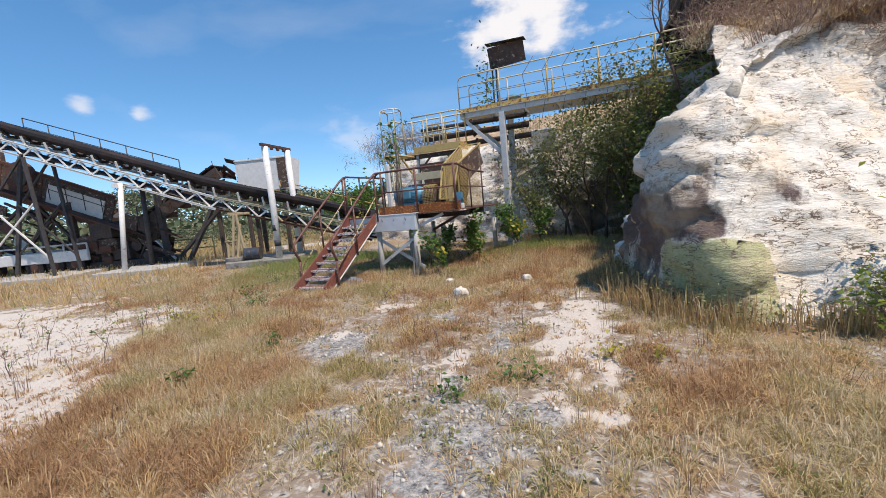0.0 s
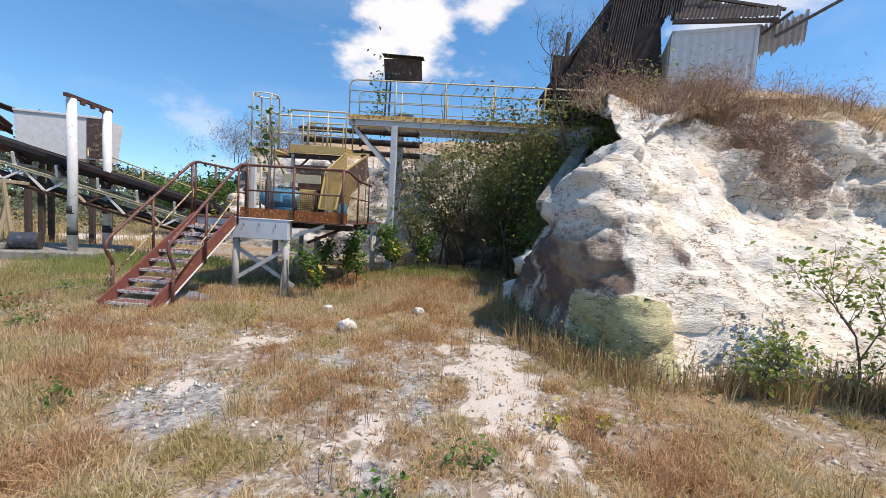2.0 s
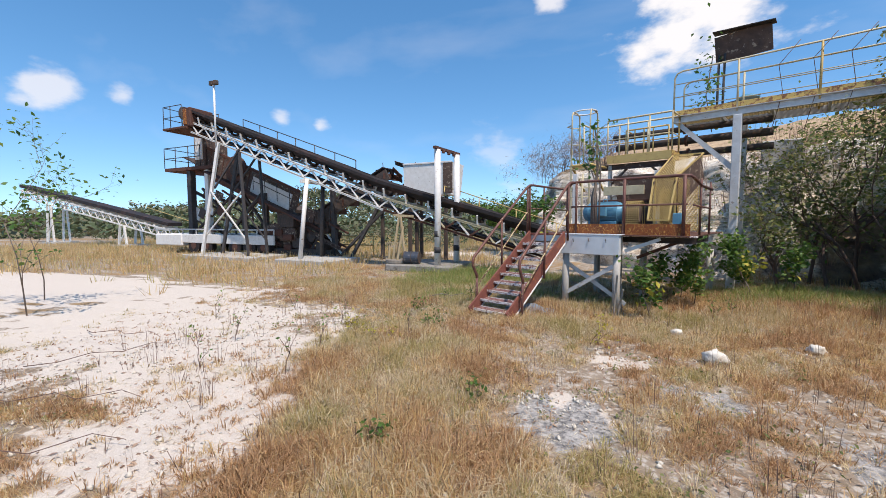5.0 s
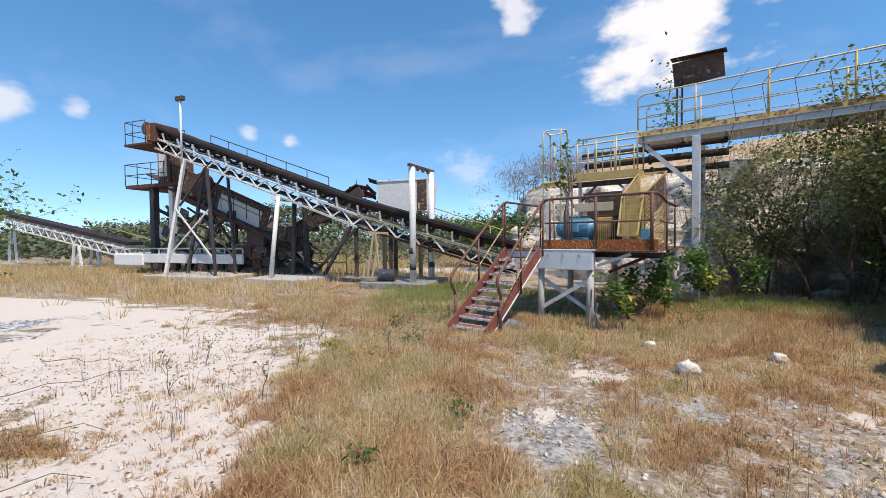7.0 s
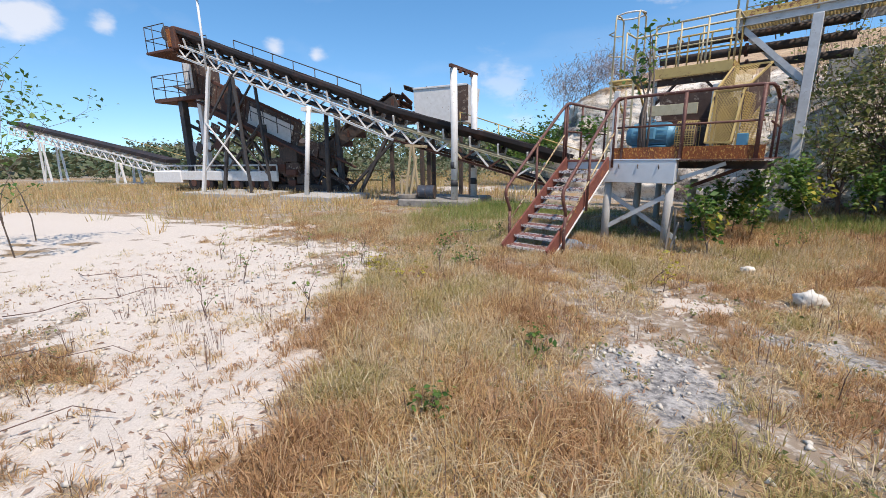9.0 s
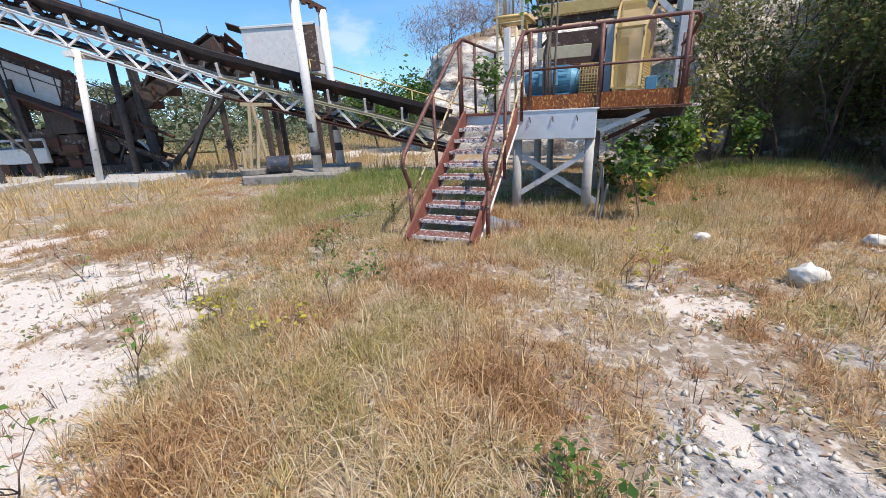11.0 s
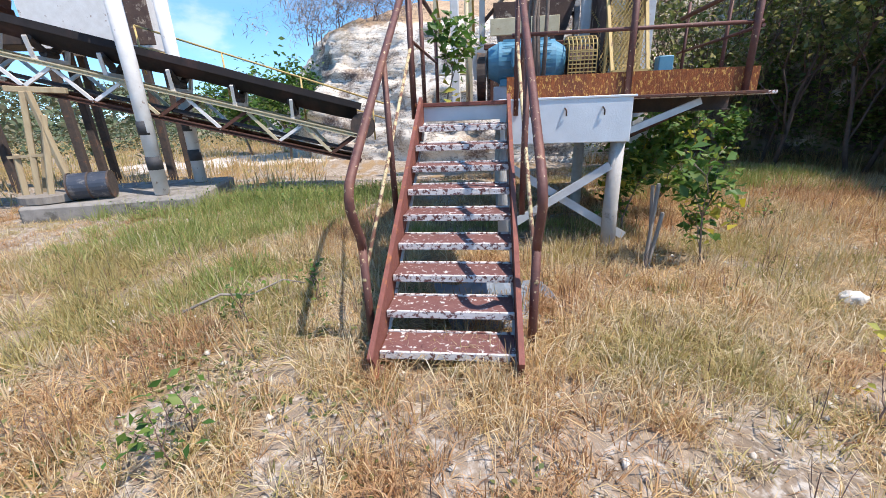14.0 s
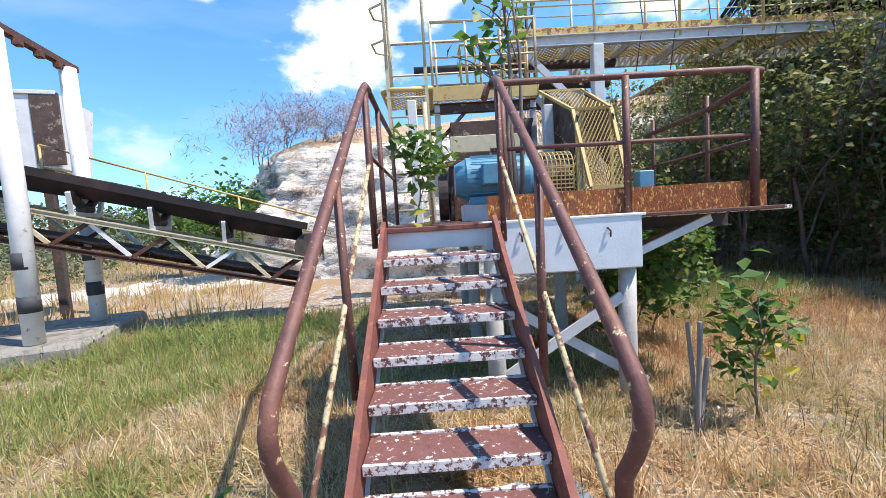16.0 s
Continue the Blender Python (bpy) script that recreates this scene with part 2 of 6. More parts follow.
GRASSES = [leafy("golden_grass", [(0.42, 0.26, 0.11), (0.56, 0.37, 0.16), (0.66, 0.47, 0.22), (0.76, 0.59, 0.33), (0.5, 0.31, 0.13)], trans=0.4),
           leafy("red_brown_grass", [(0.26, 0.14, 0.07), (0.42, 0.24, 0.115), (0.53, 0.32, 0.16), (0.62, 0.42, 0.23)], trans=0.4),
           leafy("pale_straw", [(0.56, 0.44, 0.26), (0.72, 0.6, 0.4), (0.46, 0.33, 0.18), (0.8, 0.7, 0.5)], trans=0.4),
           leafy("olive_grass", [(0.28, 0.25, 0.085), (0.42, 0.35, 0.13), (0.54, 0.44, 0.2), (0.38, 0.26, 0.11)], trans=0.4)]
GREY_TWIG = leafy("grey_dry_twig", [(0.2, 0.16, 0.15), (0.32, 0.27, 0.26), (0.42, 0.37, 0.36)], trans=0.15)
BRUSH = leafy("red_brown_brush", [(0.13, 0.07, 0.05), (0.22, 0.125, 0.085), (0.32, 0.2, 0.14), (0.42, 0.3, 0.22)], trans=0.15)
DRY_BUSH = leafy("dry_bush_twig", [(0.26, 0.16, 0.11), (0.36, 0.23, 0.16), (0.46, 0.32, 0.22), (0.3, 0.2, 0.14)], trans=0.25)


# ---- building helpers ----
def part(name, bm, material, parent=None, label=""):
    me = bpy.data.meshes.new(name)
    bm.to_mesh(me)
    bm.free()
    me.materials.append(material)
    ob = new(name, me)
    if parent is not None:
        ob.parent = parent
    return tagged(ob, label)


def thing(name, label, category, m=None, group="", kind=""):
    ob = new(name)
    ob.empty_display_size = 0.1
    if m is not None:
        ob.matrix_world = m
    return tagged(ob, label, category, group, kind)


def raw(name, verts, faces, material, parent=None, smooth=False):
    """One mesh from arrays; faces all of one size."""
    verts, faces = np.asarray(verts, np.float32), np.asarray(faces, np.int32)
    me = bpy.data.meshes.new(name)
    k = faces.shape[1]
    me.vertices.add(len(verts))
    me.vertices.foreach_set("co", verts.ravel())
    me.loops.add(faces.size)
    me.loops.foreach_set("vertex_index", faces.ravel())
    me.polygons.add(len(faces))
    me.polygons.foreach_set("loop_start", np.arange(0, faces.size, k, dtype=np.int32))
    me.polygons.foreach_set("loop_total", np.full(len(faces), k, np.int32))
    me.update(calc_edges=True)
    if smooth:
        me.polygons.foreach_set("use_smooth", np.ones(len(faces), bool))
    me.materials.append(material)
    ob = new(name, me)
    if parent is not None:
        ob.parent = parent
    return ob


def bar(bm, p, q, w, h=None, roll=0.0, bevel=0.0):
    """A square bar from p to q, w across and h high."""
    p, q = Vector(p), Vector(q)
    h = h or w
    d = q - p
    m = Matrix.Translation((p + q) / 2) @ d.to_track_quat("X", "Z").to_matrix().to_4x4() @ pose(0, 0, 0, roll)
    r = bmesh.ops.create_cube(bm, size=1, matrix=m @ Matrix.Diagonal((d.length, w, h, 1)))
    if bevel:
        es = {e for v in r["verts"] for e in v.link_edges}
        bmesh.ops.bevel(bm, geom=list(es), offset=bevel, segments=1, affect="EDGES")
    return bm


def box(bm, lo, hi, bevel=0.008):
    lo, hi = Vector(lo), Vector(hi)
    c, s = (lo + hi) / 2, hi - lo
    r = bmesh.ops.create_cube(bm, size=1, matrix=Matrix.Translation(c) @ Matrix.Diagonal((*s, 1)))
    if bevel:
        es = {e for v in r["verts"] for e in v.link_edges}
        bmesh.ops.bevel(bm, geom=list(es), offset=min(bevel, min(s) * 0.3), segments=1, affect="EDGES")
    return bm


def pipe(bm, pts, r, n=8, r2=None):
    """A round tube along a line of points, capped."""
    pts = [Vector(p) for p in pts]
    rings = []
    side = None
    for i, p in enumerate(pts):
        d = (pts[min(i + 1, len(pts) - 1)] - pts[max(i - 1, 0)]).normalized()
        if side is None:
            side = d.orthogonal().normalized()
        side = (side - d * side.dot(d)).normalized()
        up = d.cross(side)
        k = r if r2 is None else r + (r2 - r) * i / (len(pts) - 1)
        rings.append([bm.verts.new(p + (side * math.cos(6.28318 * j / n) + up * math.sin(6.28318 * j / n)) * k) for j in range(n)])
    for a, b in zip(rings, rings[1:]):
        for j in range(n):
            f = bm.faces.new((a[j], a[(j + 1) % n], b[(j + 1) % n], b[j]))
            f.smooth = True
    bm.faces.new(rings[0][::-1])
    bm.faces.new(rings[-1])
    return bm


def channel(bm, p, q, w, h, t=0.012, up=(0, 0, 1), flip=1):
    """A rolled C-section from p to q: web h high, flanges w wide."""
    p, q = Vector(p), Vector(q)
    d = (q - p).normalized()
    s = d.cross(Vector(up)).normalized() * flip
    u = s.cross(d).normalized() * flip
    for a, b, ww, hh in ((p, q, t, h), (p + s * w / 2 + u * (h / 2 - t / 2), q + s * w / 2 + u * (h / 2 - t / 2), w, t), (p + s * w / 2 - u * (h / 2 - t / 2), q + s * w / 2 - u * (h / 2 - t / 2), w, t)):
        rot = Matrix((d, s, u)).transposed().to_4x4()
        bmesh.ops.create_cube(bm, size=1, matrix=Matrix.Translation((a + b) / 2) @ rot @ Matrix.Diagonal(((q - p).length, ww, hh, 1)))
    return bm


def disc(bm, c, axis, r, depth, n=20, r2=None):
    """A round drum about an axis."""
    m = Matrix.Translation(c) @ Vector(axis).to_track_quat("Z", "Y").to_matrix().to_4x4()
    bmesh.ops.create_cone(bm, cap_ends=True, segments=n, radius1=r, radius2=r if r2 is None else r2, depth=depth, matrix=m)
    return bm


def NB():
    return bmesh.new()


def lattice(seed):
    rng = np.random.RandomState(seed)
    return rng.rand(256, 256)


LAT = [lattice(s) for s in range(6)]


def vnoise(x, y, s=0):
    """Smooth value noise, 0..1."""
    x, y = np.asarray(x, float), np.asarray(y, float)
    xi, yi = np.floor(x).astype(int), np.floor(y).astype(int)
    fx, fy = x - xi, y - yi
    fx, fy = fx * fx * (3 - 2 * fx), fy * fy * (3 - 2 * fy)
    L = LAT[s % 6]
    a, b = L[xi % 256, yi % 256], L[(xi + 1) % 256, yi % 256]
    c, d = L[xi % 256, (yi + 1) % 256], L[(xi + 1) % 256, (yi + 1) % 256]
    return (a * (1 - fx) + b * fx) * (1 - fy) + (c * (1 - fx) + d * fx) * fy


def fbm(x, y, o=4, s=0):
    v, amp, tot = 0, 1.0, 0
    for i in range(o):
        v = v + amp * vnoise(x * 2 ** i + 17.3 * i, y * 2 ** i + 9.1 * i, s + i)
        tot += amp
        amp *= 0.5
    return v / tot


def sstep(a, b, x):
    t = np.clip((np.asarray(x, float) - a) / (b - a), 0, 1)
    return t * t * (3 - 2 * t)


def blob(x, y, cx, cy, rx, ry, turn=0):
    c, s = math.cos(radians(turn)), math.sin(radians(turn))
    dx, dy = x - cx, y - cy
    return 1 - np.sqrt(((dx * c + dy * s) / rx) ** 2 + ((-dx * s + dy * c) / ry) ** 2)


# the drive station's own axes: u along its front, v away from it, z up
STATION = pose(-3.897, 9.356, 0, 0, 0, -18.0)

# ---- land ----
def land(x, y):
    """Height of the open ground."""
    x, y = np.asarray(x, float), np.asarray(y, float)
    near = sstep(60, 25, np.hypot(x + 4, y - 8))
    z = near * (0.10 * (fbm(x * 0.5, y * 0.5, 4, 1) - 0.5) + 0.05 * (fbm(x * 3, y * 3, 3, 2) - 0.5))
    z = z + 0.24 * sstep(0, 1, blob(x, y, 3.4, 13.6, 3.6, 4.2)) - 0.02
    far = np.hypot(x + 4, y)
    z = z - 0.9 * sstep(45, 140, far) + 5.0 * sstep(160, 700, far) * fbm(x * 0.004, y * 0.004, 3, 3)
    return z


def masks(x, y):
    """Bare pale sand, dark gravel, green grass: 0..1 each."""
    w = 1.1 * (fbm(x * 0.9, y * 0.9, 4, 4) - 0.5) + 0.7 * (fbm(x * 3.1, y * 3.1, 3, 5) - 0.5)
    sand = np.maximum.reduce([blob(x, y, -9.0, 6.2, 5.2, 3.4, 5), blob(x, y, -17, 7.5, 9.0, 3.2, 8), blob(x, y, -5.2, 4.1, 1.9, 1.9), blob(x, y, 1.95, 5.6, 0.85, 2.3, -8),
                              blob(x, y, -3.4, 8.5, 0.5, 0.4) - 0.4, blob(x, y, -0.9, 7.6, 2.2, 1.3) - 0.7, blob(x, y, -6.0, 1.0, 3.5, 2.0),
                              blob(x, y, -6.5, 25.0, 5.5, 2.2, 10) + 0.2, blob(x, y, -1.4, 5.6, 1.2, 1.2) - 0.62, blob(x, y, 3.9, 2.6, 0.8, 0.6) - 0.2, blob(x, y, 0.4, 5.0, 0.9, 2.2) - 0.58])
    # the thick grass ends the sand along a line
    rim = np.interp(y, [3.8, 5.1, 8.0, 10.0], [-3.7, -4.5, -5.9, -7.2])
    sand = sand - 0.9 * sstep(-0.3, 0.6, x - rim) * sstep(-1.5, -2.6, x) * sstep(12, 10, y)
    sand = sstep(-0.08, 0.4, sand + w * 0.9 + 0.9 * (fbm(x * 5 + 8, y * 5, 3, 3) - 0.5))
    tar = np.maximum.reduce([blob(x, y, 0.5, 3.1, 0.95, 1.6, 10), blob(x, y, 0.9, 5.6, 0.35, 1.6, -8), blob(x, y, -1.2, 5.5, 0.7, 0.9), blob(x, y, -0.9, 3.6, 0.8, 1.0) - 0.1, blob(x, y, -0.2, 6.6, 1.3, 0.8) - 0.2])
    tar = 0.95 * sstep(0.0, 0.5, tar - 0.25 + w * 1.5 + 1.5 * (fbm(x * 5, y * 5, 3, 1) - 0.5))
    green = np.maximum.reduce([blob(x, y, -6.0, 13.8, 3.0, 2.2) - 0.2, blob(x, y, -5.2, 11.4, 1.5, 2.0) - 0.55, blob(x, y, 2.6, 13.6, 2.8, 3.0) - 0.3, blob(x, y, -1.6, 12.2, 2.6, 1.2) - 0.35, blob(x, y, -30, 14, 12, 5) - 0.2])
    green = sstep(-0.1, 0.5, green + w * 0.6)
    return sand, tar, green


def cover(x, y):
    """How thick the dry grass stands, and its finer clumps."""
    sand, tar, green = masks(x, y)
    patch = sstep(0.3, 0.56, fbm(x * 0.8 + 3, y * 0.8, 4, 2))
    clump = sstep(0.4, 0.6, fbm(x * 3.4, y * 3.4, 3, 3))
    thick = np.maximum.reduce([blob(x, y, -4.0, 5.6, 1.9, 3.4, 12), blob(x, y, -2.4, 3.4, 1.9, 1.6), blob(x, y, -7.0, 11.2, 5.5, 2.2), blob(x, y, -5.6, 12.0, 2.4, 2.6) + 0.2, blob(x, y, -2.2, 10.0, 3.0, 1.8), blob(x, y, 3.2, 3.4, 1.6, 1.6) - 0.35, blob(x, y, 2.5, 11.5, 4.0, 3.0)])
    thick = sstep(-0.15, 0.35, thick + 0.5 * (fbm(x * 1.6, y * 1.6, 3, 5) - 0.5))
    thin = sstep(0.0, 0.4, np.maximum.reduce([blob(x, y, -0.6, 5.2, 2.2, 3.6), blob(x, y, -1.2, 7.8, 2.4, 1.6), blob(x, y, -3.2, 8.3, 0.7, 0.7)]) + 0.4 * (patch - 0.5)) * (1 - 0.6 * thick)
    d = (1 - 0.86 * sand) * (1 - 0.7 * tar) * np.maximum(thick * (0.42 + 0.58 * clump), (0.3 + 0.5 * patch) * (0.2 + 0.8 * clump) * (1 - 0.15 * thin))
    return np.maximum(d, 0.8 * green * (0.5 + 0.5 * clump)), np.maximum(thick, 0.4 * patch), clump, sand, tar, green


def spaced(fine_lo, fine_hi, step, reach):
    a = list(np.arange(fine_lo, fine_hi + step / 2, step))
    k, up, down = step, [], []
    e = a[-1]
    while e < reach:
        k *= 1.22
        e += k
        up.append(e)
    k, e = step, a[0]
    while e > -reach:
        k *= 1.22
        e -= k
        down.append(e)
    return np.array(down[::-1] + a + up)


def attr(ob, name, cols):
    at = ob.data.attributes.new(name, "FLOAT_COLOR", "POINT")
    at.data.foreach_set("color", np.column_stack([*cols, np.ones(len(cols[0]))]).astype(np.float32).ravel())


def land_material(name, base, layers, bump=0.5, bump_scales=(9.0, 70.0), edge=0.5, cracks=False, deep=0.05):
    """Base of two colours, then layers (attribute channel, colour a, colour b) with broken edges."""
    m = bpy.data.materials.new(name)
    m.use_nodes = True
    n, l = m.node_tree.nodes, m.node_tree.links
    p = n["Principled BSDF"]
    p.inputs["Roughness"].default_value = 0.95
    p.inputs["Specular IOR Level"].default_value = 0.2
    g = n.new("ShaderNodeNewGeometry")

    def nz(s, d=6, r=0.6):
        t = n.new("ShaderNodeTexNoise")
        t.inputs["Scale"].default_value, t.inputs["Detail"].default_value, t.inputs["Roughness"].default_value = s, d, r
        l.new(g.outputs["Position"], t.inputs["Vector"])
        return t.outputs[0]

    def rng(v, lo, hi):
        r = n.new("ShaderNodeMapRange")
        r.inputs[1].default_value, r.inputs[2].default_value = lo, hi
        l.new(v, r.inputs[0])
        return r.outputs[0]

    def mix(f, x, y):
        k = n.new("ShaderNodeMix")
        k.data_type = "RGBA"
        l.new(f, k.inputs[0])
        for i, v in ((6, x), (7, y)):
            if isinstance(v, tuple):
                k.inputs[i].default_value = (*v, 1)
            else:
                l.new(v, k.inputs[i])
        return k.outputs[2]

    def math2(op, a, b):
        k = n.new("ShaderNodeMath")
        k.operation = op
        for i, v in enumerate((a, b)):
            if isinstance(v, (int, float)):
                k.inputs[i].default_value = v
            else:
                l.new(v, k.inputs[i])
        return k.outputs[0]

    fine, mid, grain, coarse = nz(14), nz(3.5), nz(90, 4, 0.7), nz(13, 8, 0.78)
    col = mix(rng(mid, 0.35, 0.65), base[0], base[1])
    if len(base) > 2:
        col = mix(rng(fine, 0.5, 0.62), col, base[2])
    at = n.new("ShaderNodeAttribute")
    at.attribute_name = "mask"
    sp = n.new("ShaderNodeSeparateColor")
    l.new(at.outputs["Color"], sp.inputs[0])
    for ch, a, b in layers:
        f = math2("ADD", sp.outputs[ch], math2("MULTIPLY", math2("SUBTRACT", math2("ADD", math2("MULTIPLY", fine, 0.6), math2("MULTIPLY", grain, 0.4)), 0.5), edge * 2))
        col = mix(rng(f, 0.4, 0.62), col, mix(rng(coarse if ch == 1 else grain, 0.38, 0.6), a, b))
    if cracks:
        cm = n.new("ShaderNodeMapping")
        cm.inputs["Scale"].default_value, cm.inputs["Rotation"].default_value = (0.9, 0.9, 2.8), (0.2, 0.32, 0)
        l.new(g.outputs["Position"], cm.inputs[0])
        for sc, wd in ((1.1, 0.012), (2.7, 0.016)):
            t = n.new("ShaderNodeTexNoise")
            t.inputs["Scale"].default_value, t.inputs["Detail"].default_value, t.inputs["Roughness"].default_value = sc, 5, 0.6
            l.new(cm.outputs[0], t.inputs["Vector"])
            gap = math2("ABSOLUTE", math2("SUBTRACT", t.outputs[0], 0.5), 0)
            col = mix(math2("MULTIPLY", rng(gap, wd, wd * 0.4), rng(mid, 0.4, 0.55)), col, (0.17, 0.125, 0.09))
        col = mix(math2("MULTIPLY", rng(nz(0.9, 5), 0.5, 0.68), 0.55), col, (0.66, 0.5, 0.32))
    l.new(col, p.inputs["Base Color"])
    if cracks:
        def nz(s, d=6, r=0.6):
            t = n.new("ShaderNodeTexNoise")
            t.inputs["Scale"].default_value, t.inputs["Detail"].default_value, t.inputs["Roughness"].default_value = s, d, r
            l.new(cm.outputs[0], t.inputs["Vector"])
            return t.outputs[0]
    b1 = n.new("ShaderNodeBump")
    b1.inputs["Strength"].default_value, b1.inputs["Distance"].default_value = bump, deep
    l.new(math2("ADD", nz(bump_scales[0], 8, 0.65), math2("MULTIPLY", nz(bump_scales[1], 6, 0.7), 0.35)), b1.inputs["Height"])
    l.new(b1.outputs[0], p.inputs["Normal"])
    return m


GROUND = land_material("dry_quarry_soil", ((0.22, 0.165, 0.115), (0.32, 0.255, 0.19), (0.46, 0.41, 0.35)),
                       [(0, (0.64, 0.57, 0.49), (0.5, 0.43, 0.36)), (1, (0.09, 0.087, 0.087), (0.46, 0.43, 0.39)), (2, (0.22, 0.14, 0.07), (0.36, 0.25, 0.14))], edge=0.75)
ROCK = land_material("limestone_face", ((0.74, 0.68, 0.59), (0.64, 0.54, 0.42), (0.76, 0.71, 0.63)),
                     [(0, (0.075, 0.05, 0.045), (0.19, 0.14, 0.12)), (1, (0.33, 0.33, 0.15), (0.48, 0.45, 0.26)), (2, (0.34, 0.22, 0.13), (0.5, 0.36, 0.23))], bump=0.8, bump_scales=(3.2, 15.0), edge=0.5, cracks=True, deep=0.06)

gx, gy = spaced(-11, 7, 0.11, 1500), spaced(-2, 17, 0.11, 1500)
GX, GY = np.meshgrid(gx, gy)
GZ = land(GX, GY)
nx, ny = len(gx), len(gy)
idx = np.arange(nx * ny).reshape(ny, nx)
quads = np.stack([idx[:-1, :-1], idx[:-1, 1:], idx[1:, 1:], idx[1:, :-1]], -1).reshape(-1, 4)
ground = raw("ground", np.column_stack([GX.ravel(), GY.ravel(), GZ.ravel()]), quads, GROUND, smooth=True)
GC = cover(GX, GY)
attr(ground, "mask", [GC[3].ravel(), GC[4].ravel(), np.clip(GC[0] * 1.1, 0, 1).ravel()])
tagged(ground, "dry quarry floor of pale sand and brown soil", "ground", kind="structure")


def vnoise3(p, s=0):
    """Smooth 3D value noise, 0..1, for an array of points."""
    i = np.floor(p).astype(int)
    f = p - i
    f = f * f * (3 - 2 * f)
    L = LAT[s % 6]

    def h(dx, dy, dz):
        return L[(i[:, 0] + dx + 57 * (i[:, 2] + dz)) % 256, (i[:, 1] + dy + 113 * (i[:, 2] + dz)) % 256]
    r = 0
    for dz in (0, 1):
        wz = f[:, 2] if dz else 1 - f[:, 2]
        for dy in (0, 1):
            wy = f[:, 1] if dy else 1 - f[:, 1]
            for dx in (0, 1):
                r = r + h(dx, dy, dz) * (f[:, 0] if dx else 1 - f[:, 0]) * wy * wz
    return r


def fbm3(p, o=4, s=0):
    v, amp, tot = 0, 1.0, 0
    for k in range(o):
        v = v + amp * vnoise3(p * 2 ** k + 11.7 * k, s + k)
        tot += amp
        amp *= 0.5
    return v / tot


# quarry face: foot x, y, way inland, then breaks of the profile (run, rise)
FACE = [(-10.0, 36.0, 60, 1.5, 1.6, 4.0, 3.5, 8, 4.5), (-5.4, 23.3, 55, 0.8, 2.2, 1.8, 4.6, 5, 5.6), (0.2, 19.6, 72, 0.8, 2.2, 2.0, 4.0, 5, 5.2), (3.2, 17.6, 68, 0.8, 2.2, 1.6, 4.0, 5, 5.3),
        (6.6, 16.9, 50, -0.3, 2.0, 0.6, 4.2, 3.7, 5.4), (7.6, 13.3, 12, -0.5, 2.0, 0.4, 4.3, 2.9, 5.5), (4.8, 10.8, 8, 0.7, 1.6, 2.0, 3.2, 4.5, 5.2), (3.8, 9.2, 10, 0.4, 1.1, 1.6, 2.1, 4.4, 4.4),
        (3.6, 7.9, 14, 0.15, 1.6, 0.5, 2.55, 3.9, 4.5), (3.6, 6.75, 24, 0.12, 1.7, 0.4, 2.95, 3.9, 4.7), (4.05, 5.45, 70, 0.6, 1.4, 1.35, 2.8, 4.0, 4.65),
        (5.0, 5.25, 67, 0.9, 1.2, 2.2, 2.7, 4.3, 4.6), (6.2, 4.9, 60, 1.3, 1.0, 3.2, 2.5, 4.8, 4.5), (7.6, 4.4, 52, 2.2, 1.0, 4.4, 2.4, 4.9, 4.8),
        (11.0, 3.0, 58, 2.5, 1.0, 5.0, 2.6, 5.5, 4.9), (16.0, 0.5, 58, 2.5, 1.0, 5.0, 2.6, 5.6, 4.9), (28.0, -10.0, 50, 2.5, 1.0, 5.0, 2.6, 5.6, 4.9)]
FA = np.array(FACE)


def face_line():
    """The foot line, rounded, with its profile, at even steps."""
    seg = np.hypot(*np.diff(FA[:, :2], axis=0).T)
    pos = np.concatenate([[0], np.cumsum(seg)])
    near = (FA[:, 1] < 14) & (FA[:, 0] < 12)
    steps = []
    for i in range(len(seg)):
        st = 0.085 if near[i] or near[i + 1] else 0.3
        steps.append(np.arange(pos[i], pos[i + 1], st))
    a = np.concatenate(steps)
    cols = [np.interp(a, pos, FA[:, k]) for k in range(9)]
    out = []
    for c in cols:
        acc = 0
        for o in (-0.3, -0.15, 0, 0.15, 0.3):
            acc = acc + np.interp(a + o, a, c)
        out.append(acc / 5)
    return np.array(out).T


FL = face_line()
prof = []
for row in FL:
    q = [(-0.3, -0.5), (0, 0), (row[3], row[4]), (row[5], row[6]), (row[7], row[8]), (row[7] + 2.5, row[8] + 0.9), (row[7] + 7, row[8] + 1.9), (row[7] + 20, row[8] + 2.4)]
    d = np.concatenate([[0], np.cumsum([math.hypot(q[i + 1][0] - q[i][0], q[i + 1][1] - q[i][1]) for i in range(len(q) - 1)])])
    prof.append((np.array(q), d))
NB_UP = 150
tt = np.concatenate([np.linspace(0, 1, 118) * 0.33, 0.33 + 0.67 * np.linspace(0.01, 1, NB_UP - 118) ** 2])
rows3 = []
for row, (q, d) in zip(FL, prof):
    s = tt * d[-1]
    run, rise = np.interp(s, d, q[:, 0]), np.interp(s, d, q[:, 1])
    w = radians(row[2])
    rows3.append(np.column_stack([row[0] + run * math.cos(w), row[1] + run * math.sin(w), rise]))
FV = np.array(rows3)                      # along, up, xyz
ga, gu = np.gradient(FV, axis=0), np.gradient(FV, axis=1)
FN = np.cross(ga, gu)
FN /= np.linalg.norm(FN, axis=2, keepdims=True) + 1e-9
if FN[len(FN) // 2, 20, 2] < 0:
    FN = -FN
P3 = FV.reshape(-1, 3)
hgt = P3[:, 2]
